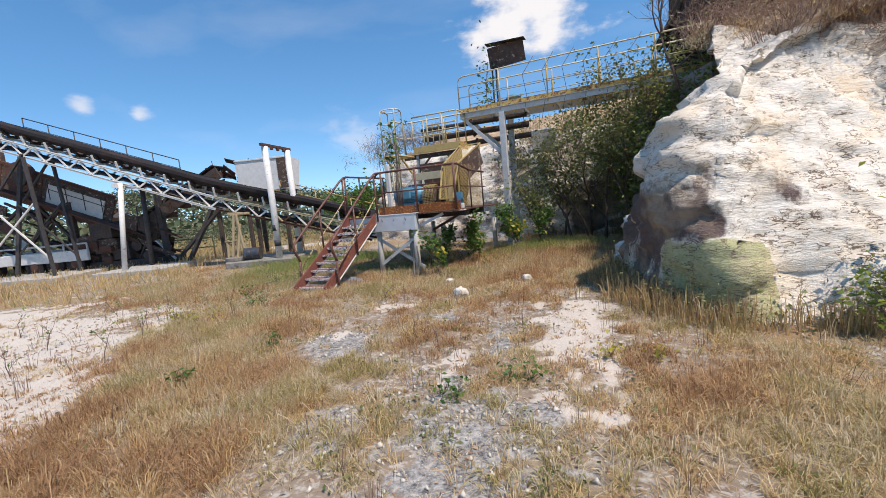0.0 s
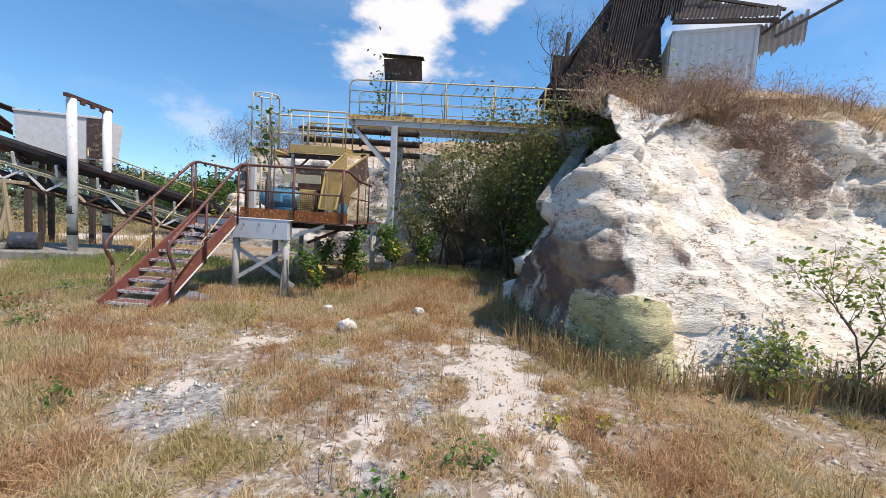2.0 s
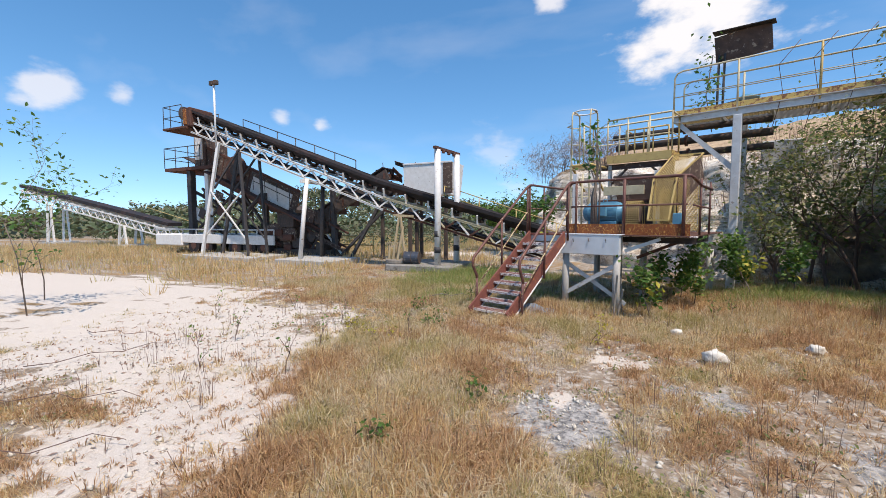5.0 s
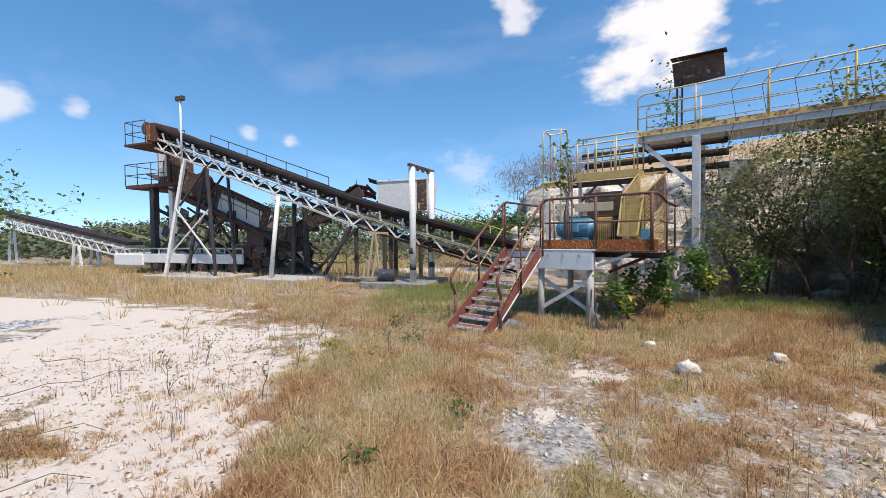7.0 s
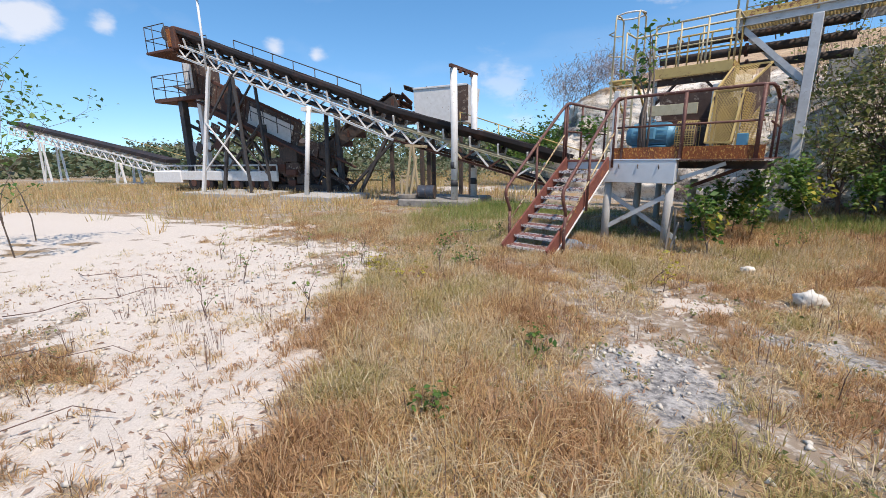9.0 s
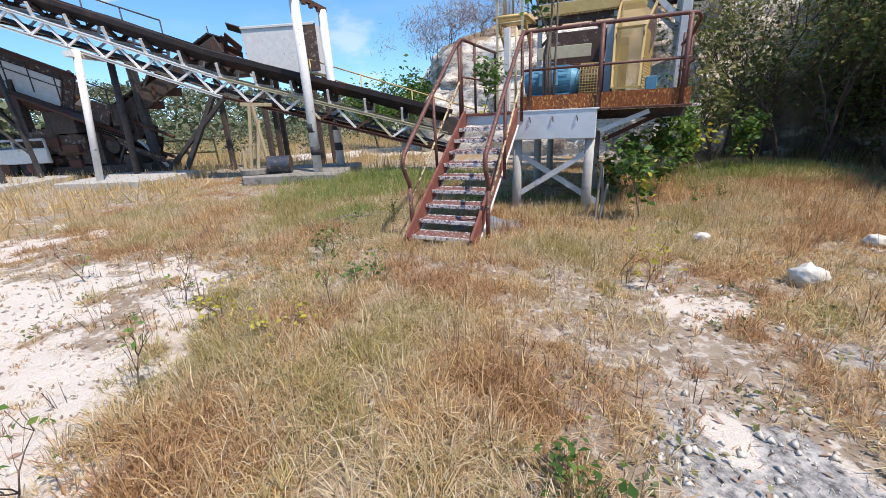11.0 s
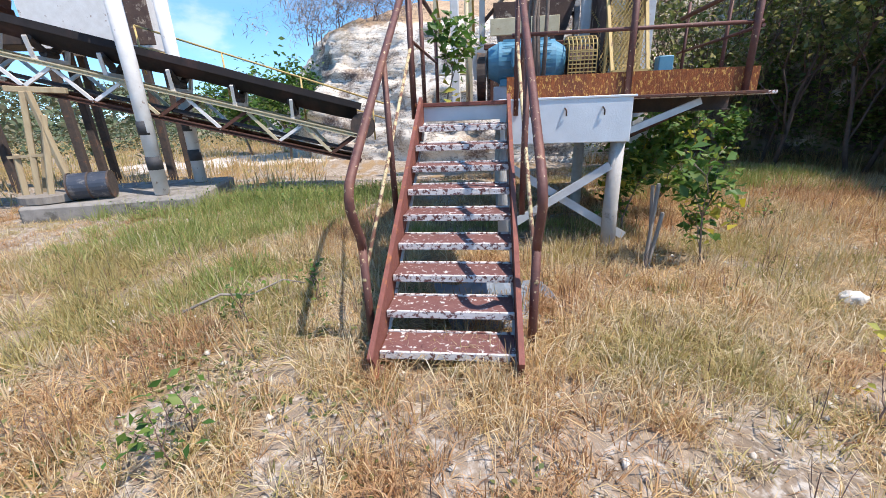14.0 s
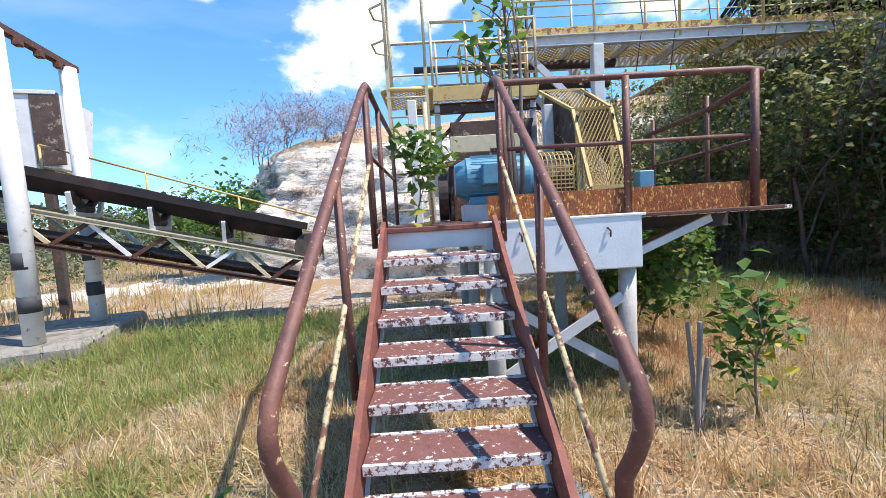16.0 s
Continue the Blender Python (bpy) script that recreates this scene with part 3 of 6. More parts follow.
bold = sstep(0.0, 0.5, hgt) * (1 - 0.75 * sstep(4.6, 5.6, hgt))
d1 = 0.6 * (fbm3(P3 * 0.65, 3, 0) - 0.5)
ridge = 1 - np.abs(fbm3(P3 * np.array([1.3, 1.3, 1.6]) + 3, 4, 2) - 0.5) * 4


def beds(thick, dip, s):
    """Layers of rock that stand proud by turns, with sharp undersides."""
    q = hgt / thick + dip * P3[:, 0] / thick + 1.3 * fbm3(P3 * 0.6, 3, s)
    k = np.floor(q)
    fr = q - k
    proud = (np.sin(k * 12.9898 + s) * 43758.5453) % 1.0
    return proud * sstep(0.0, 0.12, fr) * (1 - 0.35 * fr)


# flat broken facets: distance to scattered cell centres
cell = np.floor(P3 * np.array([1.5, 1.5, 1.9]))
best = np.full(len(P3), 9.0)
tilt = np.zeros(len(P3))
for ox in (-1, 0, 1):
    for oy in (-1, 0, 1):
        for oz in (-1, 0, 1):
            c = cell + (ox, oy, oz)
            hsh = [(np.sin(c @ np.array(w)) * 43758.5453) % 1.0 for w in ((12.99, 78.23, 37.7), (39.35, 11.14, 83.2), (73.16, 52.24, 9.15), (26.7, 91.3, 64.9))]
            off = P3 * np.array([1.5, 1.5, 1.9]) - (c + np.stack(hsh[:3], 1))
            dist = np.linalg.norm(off, axis=1)
            hit = dist < best
            best = np.where(hit, dist, best)
            tilt = np.where(hit, hsh[3] - 0.5 + 0.45 * off[:, 0] * (hsh[0] - 0.5) * 2 + 0.45 * off[:, 2] * (hsh[1] - 0.5) * 2, tilt)
layered = sstep(0.3, 0.55, fbm3(P3 * 0.7 + 7, 2, 4))
disp = bold * (d1 + 0.1 * ridge + (0.2 + 0.22 * sstep(7, 8.5, P3[:, 0]) * sstep(2.2, 2.8, hgt)) * tilt + layered * (0.1 * beds(0.34, 0.22, 3) + 0.05 * beds(0.12, 0.26, 4)))
side = FN.reshape(-1, 3) * disp[:, None]
PV = P3 + side
nu, na = FV.shape[1], FV.shape[0]
idx = np.arange(na * nu).reshape(na, nu)
quads = np.stack([idx[:-1, :-1], idx[1:, :-1], idx[1:, 1:], idx[:-1, 1:]], -1).reshape(-1, 4)
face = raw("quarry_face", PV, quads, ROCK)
X, Y, Z = P3.T
wob = 0.8 * (fbm3(P3 * 1.7, 3, 1) - 0.5)
upright = 1 - np.abs(FN.reshape(-1, 3)[:, 2])
grit = fbm3(P3 * np.array([3.5, 3.5, 2.0]), 4, 2) - 0.5
# dark stain plus painted shade on the nose's left side, up to its edge
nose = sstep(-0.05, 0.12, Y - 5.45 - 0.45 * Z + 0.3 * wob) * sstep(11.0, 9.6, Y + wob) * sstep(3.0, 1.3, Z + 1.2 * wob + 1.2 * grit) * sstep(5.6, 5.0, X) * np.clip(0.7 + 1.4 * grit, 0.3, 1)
streak = sstep(0.08, 0.3, wob - 0.05) * sstep(0.4, 0.8, upright) * 0.4
ledge = sstep(2.4, 2.9, Z) * sstep(4.6, 4.2, Z) * sstep(7.5, 9, X) * sstep(-0.25, 0.15, wob + grit) * 0.5
# cave darkness low behind the thicket, put into the rock colour
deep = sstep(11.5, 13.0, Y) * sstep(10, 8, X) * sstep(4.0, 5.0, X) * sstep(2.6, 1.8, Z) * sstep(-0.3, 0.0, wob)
# greyer far strata; the near end also paints shade behind the belt guard
far_grey_shade = sstep(14.5, 16.5, Y) * sstep(-0.25, 0.2, wob) * 0.6
moss = sstep(0.0, 0.25, 1 - np.hypot((X - 3.95) / 0.75, (Y - 6.0) / 0.95) + 0.7 * wob) * sstep(1.1, 0.8, Z + 0.5 * wob)
soil = sstep(4.1, 5.0, Z + wob)
attr(face, "mask", [np.maximum.reduce([nose * (1 - moss), deep, streak, ledge, far_grey_shade]), moss, soil])
tagged(face, "weathered white limestone quarry face with dark stains and painted shade", "rock face", kind="structure")

# ---- drive station ----
DECK = 1.66
RISE, RUN = 1.63 / 10, 0.245


def stair():
    t = thing("metal_stair", "rusted maroon steel stair with flaking white treads", "stairs", STATION)
    for u in (0.02, 0.94):
        bm = bar(NB(), (u, -0.02, 0.06), (u, 2.44, 1.62), 0.035, 0.24)
        s = part("stringer", bm, STRING, t, "red-brown stringer")
        part("flange", bar(NB(), (u + (0.03 if u > 0.5 else -0.03) * 0, 0.03, -0.07), (u, 2.5, 1.49), 0.07, 0.02), WHITE, s, "white flaked lower flange")
        part("foot_plate", box(NB(), (u - 0.05, -0.08, -0.06), (u + 0.05, 0.06, 0.03)), STRING, s)
    for i in range(9):
        v, z = 0.06 + RUN * i, 0.13 + RISE * i * 1.0
        bm = box(NB(), (0.045, v, z - 0.02), (0.915, v + 0.25, z), 0.004)
        tr = part("tread", bm, TREAD, t)
        part("nosing", box(NB(), (0.045, v - 0.012, z - 0.05), (0.915, v + 0.006, z + 0.003), 0.003), TREAD_EDGE, tr, "flaked white nosing")
        part("back_lip", box(NB(), (0.045, v + 0.235, z - 0.045), (0.915, v + 0.256, z + 0.012), 0.003), TREAD_EDGE, tr)
    for u in (-0.07, 1.02):
        o = -0.03 if u < 0 else 0.03
        bend = [(u + o, 0.36, 0.72), (u + o, 0.345, 0.8), (u + o * 1.1, 0.27, 0.92), (u + o * 1.2, 0.225, 1.02), (u + o * 1.1, 0.215, 1.1), (u + o, 0.245, 1.18), (u + o, 0.34, 1.26)]
        hr = part("handrail", pipe(NB(), bend + [(u + o * 0.5, 1.3, 2.0), (u, 2.32, 2.76), (u, 2.5, 2.86), (u, 2.68, 2.88)], 0.031, 10), MAROON, t, "maroon pipe handrail with yellow flakes")
        part("rail_post", pipe(NB(), [(u + o * 0.6, 0.34, -0.1), (u + o, 0.36, 0.8)], 0.03), MAROON, hr)
        part("rail_post", pipe(NB(), [(u, 1.28, 0.72), (u + o * 0.5, 1.28, 1.97)], 0.026), MAROON, hr)
        part("rail_post", pipe(NB(), [(u, 2.42, 1.5), (u, 2.42, 2.82)], 0.026), MAROON, hr)
        part("mid_rail", pipe(NB(), [(u + o, 0.32, 0.5), (u, 2.42, 2.2)], 0.016), FLAKED_RAIL, hr, "thin flaked cream mid rail")
    return t


stair()


def platform():
    t = thing("drive_platform", "rusted steel drive platform on concrete legs", "platform", STATION)
    part("deck_plate", box(NB(), (-0.1, 2.5, DECK - 0.03), (3.5, 6.6, DECK), 0.005), RUST, t)
    part("edge_beam", channel(NB(), (0.93, 2.68, 1.775), (3.48, 2.68, 1.775), 0.08, 0.24, 0.014, flip=-1), ORANGE, t, "bright orange rusted edge beam")
    part("edge_ledge", box(NB(), (2.2, 2.56, 1.62), (3.62, 2.72, 1.655), 0.006), TREAD_EDGE, t, "white flaked ledge")
    b = part("ballast_box", box(NB(), (0.86, 2.42, 1.2), (2.2, 2.64, 1.66), 0.01), GREY, t, "pale grey steel box")
    for u in (1.15, 1.52, 1.9):
        part("hook", pipe(NB(), [(u, 2.415, 1.56), (u + 0.015, 2.39, 1.53), (u + 0.02, 2.405, 1.48)], 0.008, 6), DARK, b)
    part("rim", box(NB(), (0.84, 2.41, 1.645), (2.23, 2.66, 1.668), 0.004), GREY, b)
    part("landing_fascia", box(NB(), (0.0, 2.44, 1.47), (0.93, 2.47, 1.62), 0.004), GREY, t, "grey fascia with rust streaks")
    part("landing_edge", box(NB(), (-0.05, 2.4, 1.62), (0.93, 2.5, 1.66), 0.004), STRING, t)
    for u, v in ((0.93, 2.55), (2.12, 2.55), (0.93, 4.5), (2.12, 4.5), (0.93, 6.3), (3.3, 6.3)):
        part("leg", pipe(NB(), [(u, v, -0.1), (u - 0.01, v, 0.5), (u, v, 1.2)], 0.085, 14, 0.075), CONCRETE, t, "round whitewashed concrete leg")
    for a, b2 in (((0.96, 2.52, 0.25), (2.05, 2.5, 0.95)), ((0.96, 2.58, 0.95), (2.3, 2.6, 0.12))):
        part("brace", bar(NB(), a, b2, 0.025, 0.09), GREY_STEEL, t)
    part("knee_brace", bar(NB(), (2.25, 2.64, 1.3), (2.95, 2.66, 1.58), 0.03, 0.07), GREY_STEEL, t)
    part("knee_brace", bar(NB(), (2.28, 3.4, 1.1), (3.35, 3.4, 1.6), 0.03, 0.07), RUST, t)
    for v in (3.2, 3.9, 4.6):
        part("joist", channel(NB(), (-0.08, v, 1.55), (3.5, v, 1.55), 0.06, 0.16), DARK, t)
    # guard rail round the open sides
    gr = part("guard_rail", pipe(NB(), [(0.93, 2.56, 2.72), (0.98, 2.66, 2.85), (1.08, 2.68, 2.88), (2.2, 2.68, 2.88), (3.3, 2.68, 2.88), (3.45, 2.7, 2.87), (3.5, 2.8, 2.82), (3.5, 3.5, 2.72), (3.5, 4.8, 2.7)], 0.03, 10), MAROON, t, "maroon pipe guard rail")
    part("mid_rail", pipe(NB(), [(0.98, 2.68, 2.3), (3.42, 2.68, 2.3)], 0.02), MAROON, gr)
    part("mid_rail", pipe(NB(), [(3.5, 2.8, 2.28), (3.5, 4.8, 2.25)], 0.018), MAROON, gr)
    for u, v, r in ((1.1, 2.67, 0.028), (2.2, 2.66, 0.034), (3.36, 2.66, 0.034), (3.5, 3.5, 0.022), (3.5, 4.6, 0.022)):
        part("rail_post", pipe(NB(), [(u, v, DECK), (u, v, 2.87)], r), MAROON, gr)
    # rail on the left of the landing
    gl = part("guard_rail", pipe(NB(), [(-0.07, 2.6, 2.88), (-0.08, 3.3, 2.88), (-0.08, 4.8, 2.88)], 0.028), MAROON, t)
    part("mid_rail", pipe(NB(), [(-0.07, 2.5, 2.28), (-0.08, 4.8, 2.28)], 0.018), MAROON, gl)
    for v in (2.55, 3.3, 4.7):
        part("rail_post", pipe(NB(), [(-0.08, v, 1.6), (-0.08, v, 2.88)], 0.026), MAROON, gl)
    return t


platform()


def motor():
    t = thing("electric_motor", "large faded blue electric motor with cooling fins", "motor", STATION @ pose(1.24, 4.15, 1.84) @ Matrix.Diagonal((1.05, 0.8, 0.8, 1)))
    part("base_frame", box(NB(), (-0.42, -0.28, -0.23), (1.2, 0.28, 0.03), 0.01), GREY_STEEL, t, "grey base frame")
    part("body", disc(NB(), (0, 0, 0.42), (1, 0, 0), 0.34, 0.72, 32), BLUE, t)
    part("end_bell", disc(NB(), (-0.42, 0, 0.42), (-1, 0, 0), 0.33, 0.14, 32, 0.24), BLUE, t)
    part("end_bell", disc(NB(), (0.42, 0, 0.42), (1, 0, 0), 0.33, 0.14, 32, 0.22), BLUE, t)
    for i in range(18):
        a = radians(i * 20)
        part("fin", bar(NB(), (-0.3, 0.36 * math.cos(a), 0.42 + 0.36 * math.sin(a)), (0.3, 0.36 * math.cos(a), 0.42 + 0.36 * math.sin(a)), 0.015, 0.015), BLUE, t)
    part("terminal_box", box(NB(), (-0.2, -0.46, 0.3), (0.14, -0.3, 0.62), 0.02), BLUE, t)
    part("foot", box(NB(), (-0.34, -0.3, 0.03), (0.34, 0.3, 0.14), 0.01), BLUE, t)
    part("lifting_eye", pipe(NB(), [(0.05 * math.cos(a), 0, 0.81 + 0.05 * math.sin(a)) for a in [radians(k * 36) for k in range(11)]], 0.012, 6), BLUE, t)
    part("shaft", disc(NB(), (0.6, 0, 0.42), (1, 0, 0), 0.05, 0.3, 14), DARK, t)


motor()


def mesh_sheet(bm, o, a, b, na, nb, r=0.006):
    """Expanded metal: crossed strands over the sheet o + a + b."""
    o, a, b = Vector(o), Vector(a), Vector(b)
    for k in range(-nb, na + 1):
        for s in (1, -1):
            # strand from edge to edge in diamond direction
            t0, t1 = max(0, -k), min(nb, na - k)
            if t1 <= t0:
                continue
            p, q = (k + t0, t0), (k + t1, t1)
            f = lambda c: o + a * ((c[0] if s > 0 else na - c[0]) / na) + b * (c[1] / nb)
            bar(bm, f(p), f(q), r * 1.7, r)
    return bm


def guards():
    t = thing("belt_guard", "yellow expanded-metal belt guard over the drive", "machine guard", STATION)
    # sloping chute-shaped cage: foot, neck and hood
    low = [(2.35, 3.9, 1.98), (2.8, 3.9, 1.98), (2.84, 4.4, 3.03), (2.33, 4.4, 3.03)]
    hood = [(2.33, 4.4, 3.03), (2.84, 4.4, 3.03), (3.08, 6.05, 3.76), (2.36, 6.05, 3.76)]
    for f, na, nb in ((low, 9, 14), (hood, 9, 14)):
        o, a, b = Vector(f[0]), Vector(f[1]) - Vector(f[0]), Vector(f[3]) - Vector(f[0])
        part("mesh_panel", mesh_sheet(NB(), o, a, b, na, nb), YELLOW, t)
        part("mesh_panel", mesh_sheet(NB(), o + Vector((0, 0.45, -0.3)), a, b, na, nb), YELLOW, t)
        fr = NB()
        for i in range(4):
            bar(fr, f[i], f[(i + 1) % 4], 0.04, 0.04)
        part("guard_frame", fr, YELLOW, t)
    part("mesh_panel", mesh_sheet(NB(), (2.86, 4.42, 1.7), (0.18, 1.4, 0), (0, 0, 1.3), 14, 13), YELLOW, t)
    part("side_sheet", bar(NB(), (2.36, 4.42, 2.6), (2.4, 6.0, 3.4), 0.012, 0.7), BRONZE, t)
    part("side_sheet", bar(NB(), (2.84, 4.42, 2.6), (3.08, 6.0, 3.4), 0.012, 0.7), BRONZE, t)
    for u, v, z in ((2.37, 4.38, 3.0), (2.82, 4.38, 3.0), (2.4, 6.0, 3.7), (3.05, 6.0, 3.7)):
        part("guard_post", bar(NB(), (u, v, DECK), (u, v, z), 0.04, 0.04), YELLOW, t)
    c = thing("coupling_guard", "small yellow mesh coupling guard", "machine guard", STATION @ pose(1.96, 4.15, 1.84))
    for k in range(9):
        a = radians(180 * k / 8)
        part("wire", bar(NB(), (-0.18, -0.26 * math.cos(a), 0.42 + 0.2 * math.sin(a)), (0.18, -0.26 * math.cos(a), 0.42 + 0.2 * math.sin(a)), 0.014, 0.014), YELLOW, c)
    for x in np.linspace(-0.18, 0.18, 8):
        part("hoop", pipe(NB(), [(x, -0.26, 0.03)] + [(x, -0.26 * math.cos(radians(180 * k / 8)), 0.42 + 0.2 * math.sin(radians(180 * k / 8))) for k in range(9)] + [(x, 0.26, 0.03)], 0.008, 5), YELLOW, c)
    for z in np.linspace(0.06, 0.4, 8):
        part("wire", bar(NB(), (-0.18, -0.26, z), (0.18, -0.26, z), 0.014, 0.014), YELLOW, c)
    part("coupling", disc(NB(), (0, 0, 0.3), (1, 0, 0), 0.2, 0.3, 20), BRONZE, c)
    bx = thing("switch_box", "small blue and white switch box on the platform edge", "switch box", STATION @ pose(2.98, 3.9, DECK))
    part("case", box(NB(), (-0.08, -0.08, 0.1), (0.1, 0.08, 0.48), 0.01), BLUE, bx)
    part("plinth", box(NB(), (-0.1, -0.1, 0.0), (0.12, 0.1, 0.14), 0.008), WHITE, bx)


guards()


def crusher():
    t = thing("crusher", "rusted brown crusher housing with stained steel plates", "crusher", STATION @ pose(-0.45, 0.8, 0))
    part("lower_housing", box(NB(), (1.15, 4.4, DECK), (2.75, 5.7, 2.5), 0.03), BRONZE, t)
    bm = NB()
    r = bmesh.ops.create_cube(bm, size=1, matrix=Matrix.Translation((1.95, 5.6, 2.95)) @ Matrix.Diagonal((1.4, 1.0, 0.7, 1)))
    for v in bm.verts:
        if v.co.z < 2.9:
            v.co.x = 1.8 + (v.co.x - 1.8) * 0.75
    part("hopper", bm, BRONZE, t)
    for u in (1.2, 1.7, 2.2, 2.68):
        part("rib", box(NB(), (u, 4.34, DECK), (u + 0.05, 4.41, 2.5), 0.006), RUST, t)
    part("housing_flange", box(NB(), (1.1, 4.33, 2.48), (2.8, 4.42, 2.56), 0.008), RUST, t)
    part("flywheel", disc(NB(), (2.95, 4.6, 2.45), (1, 0, 0), 0.55, 0.16, 32), DARK, t)
    part("panel", box(NB(), (1.2, 4.5, 2.7), (2.3, 4.56, 2.95), 0.006), CREAM, t, "stained cream access panel")
    part("column", box(NB(), (0.62, 3.7, DECK), (0.74, 3.82, 3.3), 0.01), WHITE, t, "white painted steel post")
    part("column", box(NB(), (2.6, 4.3, DECK), (2.74, 4.44, 3.3), 0.01), GREY_STEEL, t)
    part("pipe", pipe(NB(), [(0.85, 3.85, 3.3), (0.85, 3.8, 2.6), (0.86, 3.8, DECK)], 0.03), CREAM, t)
    part("side_plate", bar(NB(), (0.9, 4.6, 2.3), (1.3, 4.5, 2.35), 0.04, 0.5), WHITE, t, "stained white side plate")
    part("pulley", disc(NB(), (1.05, 4.75, 2.1), (1, 0, 0), 0.42, 0.14, 28), DARK, t)


crusher()


def upper_platform():
    t = thing("service_platform", "yellow steel service platform with railings and ladder", "platform", STATION)
    z0, ua, ub, va, vb = 3.8, 0.55, 2.32, 6.08, 6.84
    part("deck", mesh_sheet(NB(), (ua, va, z0), (ub - ua, 0, 0), (0, vb - va, 0), 14, 6, 0.008), YELLOW, t)
    part("kick_plate", box(NB(), (ua, va - 0.03, z0 - 0.1), (ub, va, z0 + 0.14), 0.005), YELLOW, t)
    part("kick_plate", box(NB(), (ub, va - 0.03, z0 - 0.1), (ub + 0.03, vb, z0 + 0.14), 0.005), YELLOW_FLAKE, t)
    part("support_beam", channel(NB(), (ua - 0.5, va + 0.12, z0 - 0.2), (ub, va + 0.12, z0 - 0.2), 0.07, 0.16), BRONZE, t)
    for u in (ua, ub - 0.1):
        part("support_post", box(NB(), (u, va + 0.1, DECK), (u + 0.1, va + 0.2, z0 - 0.12), 0.008), GREY_STEEL, t)
        part("knee_brace", bar(NB(), (u + 0.05, va + 0.15, z0 - 0.75), (u + (0.55 if u < 1 else -0.45), va + 0.15, z0 - 0.25), 0.05, 0.06), BRONZE, t)
    part("ladder_landing", mesh_sheet(NB(), (-0.2, 5.0, z0 - 0.2), (0.7, 0, 0), (0, 1.1, 0), 8, 12, 0.009), YELLOW, t)
    part("landing_rim", pipe(NB(), [(-0.2, 6.1, z0 - 0.2), (-0.2, 5.12, z0 - 0.2), (-0.1, 5.02, z0 - 0.2), (0.5, 5.02, z0 - 0.2), (0.5, 6.1, z0 - 0.2)], 0.04), YELLOW, t)
    for u in (-0.15, 0.45):
        part("landing_bracket", bar(NB(), (u, 6.1, z0 - 0.9), (u, 5.2, z0 - 0.25), 0.05, 0.05), YELLOW, t)
    lines = [[(ua, va), (ub, va), (ub, vb)], [(-0.2, va), (-0.2, vb), (ub, vb)]]
    for pts in lines:
        for h, r in ((1.2, 0.027), (0.62, 0.018)):
            part("rail", pipe(NB(), [(u, v, z0 + h) for u, v in pts], r), CREAM, t)
        for (a, b) in zip(pts, pts[1:]):
            k = 3 if abs(b[0] - a[0]) > 1 else 1
            for i in range(k + 1):
                u, v = a[0] + (b[0] - a[0]) * i / k, a[1] + (b[1] - a[1]) * i / k
                part("rail_post", pipe(NB(), [(u, v, z0), (u, v, z0 + 1.2)], 0.024), YELLOW if i == k else CREAM, t)
    for h, r in ((0.86, 0.024), (0.5, 0.016)):
        part("inner_rail", pipe(NB(), [(1.05, 6.7, z0 + h), (1.05, 6.2, z0 + h), (2.2, 6.2, z0 + h)], r), YELLOW, t)
    for u in (1.05, 1.3, 1.55, 1.8, 2.2):
        part("inner_post", pipe(NB(), [(u, 6.2, z0), (u, 6.2, z0 + 0.86)], 0.02), YELLOW, t)
    ld = thing("ladder", "cream painted steel ladder with hooped top rails", "ladder", STATION)
    for u in (-0.11, 0.44):
        part("side_rail", bar(NB(), (u, 5.0, DECK), (u, 5.0, z0 + 0.3), 0.025, 0.05), CREAM, ld)
        part("hoop_rail", pipe(NB(), [(u, 5.0, z0 + 0.1), (u, 5.0, z0 + 1.25), (u, 5.06, z0 + 1.38), (u, 5.3, z0 + 1.4), (u, 5.52, z0 + 1.34), (u, 5.56, z0 + 0.9), (u, 5.56, z0 - 0.2)], 0.022), CREAM, ld)
    part("top_ring", pipe(NB(), [(0.16 + 0.34 * math.cos(a), 5.28 + 0.3 * math.sin(a), z0 + 1.38) for a in [radians(k * 24) for k in range(16)]], 0.02, 6), WHITE, ld, "white hoop at the ladder top")
    for i in range(7):
        part("rung", pipe(NB(), [(-0.11, 5.0, DECK + 0.2 + 0.27 * i), (0.44, 5.0, DECK + 0.2 + 0.27 * i)], 0.015), CREAM, ld)
    for h in (0.5, 1.0):
        part("cage_bar", pipe(NB(), [(-0.11, 5.0, z0 + h), (-0.32, 5.15, z0 + h), (-0.3, 5.45, z0 + h), (-0.11, 5.56, z0 + h)], 0.016), CREAM, ld)
    # heavy rusted pipes behind the platform
    for k, (v, z, r) in enumerate(((7.6, 4.75, 0.09), (7.9, 4.45, 0.11), (8.2, 4.1, 0.1))):
        pp = thing("pipeline", "rusted dark pipeline under the walkway", "pipe", STATION, "pipes under the walkway")
        part("pipe_run", pipe(NB(), [(0.2, v, z), (2.2, v, z), (4.4, v + 0.1, z)], r, 12), DARK, pp)
        part("flange", disc(NB(), (2.3, v, z), (1, 0, 0), r + 0.06, 0.06, 18), RUST, pp)


upper_platform()


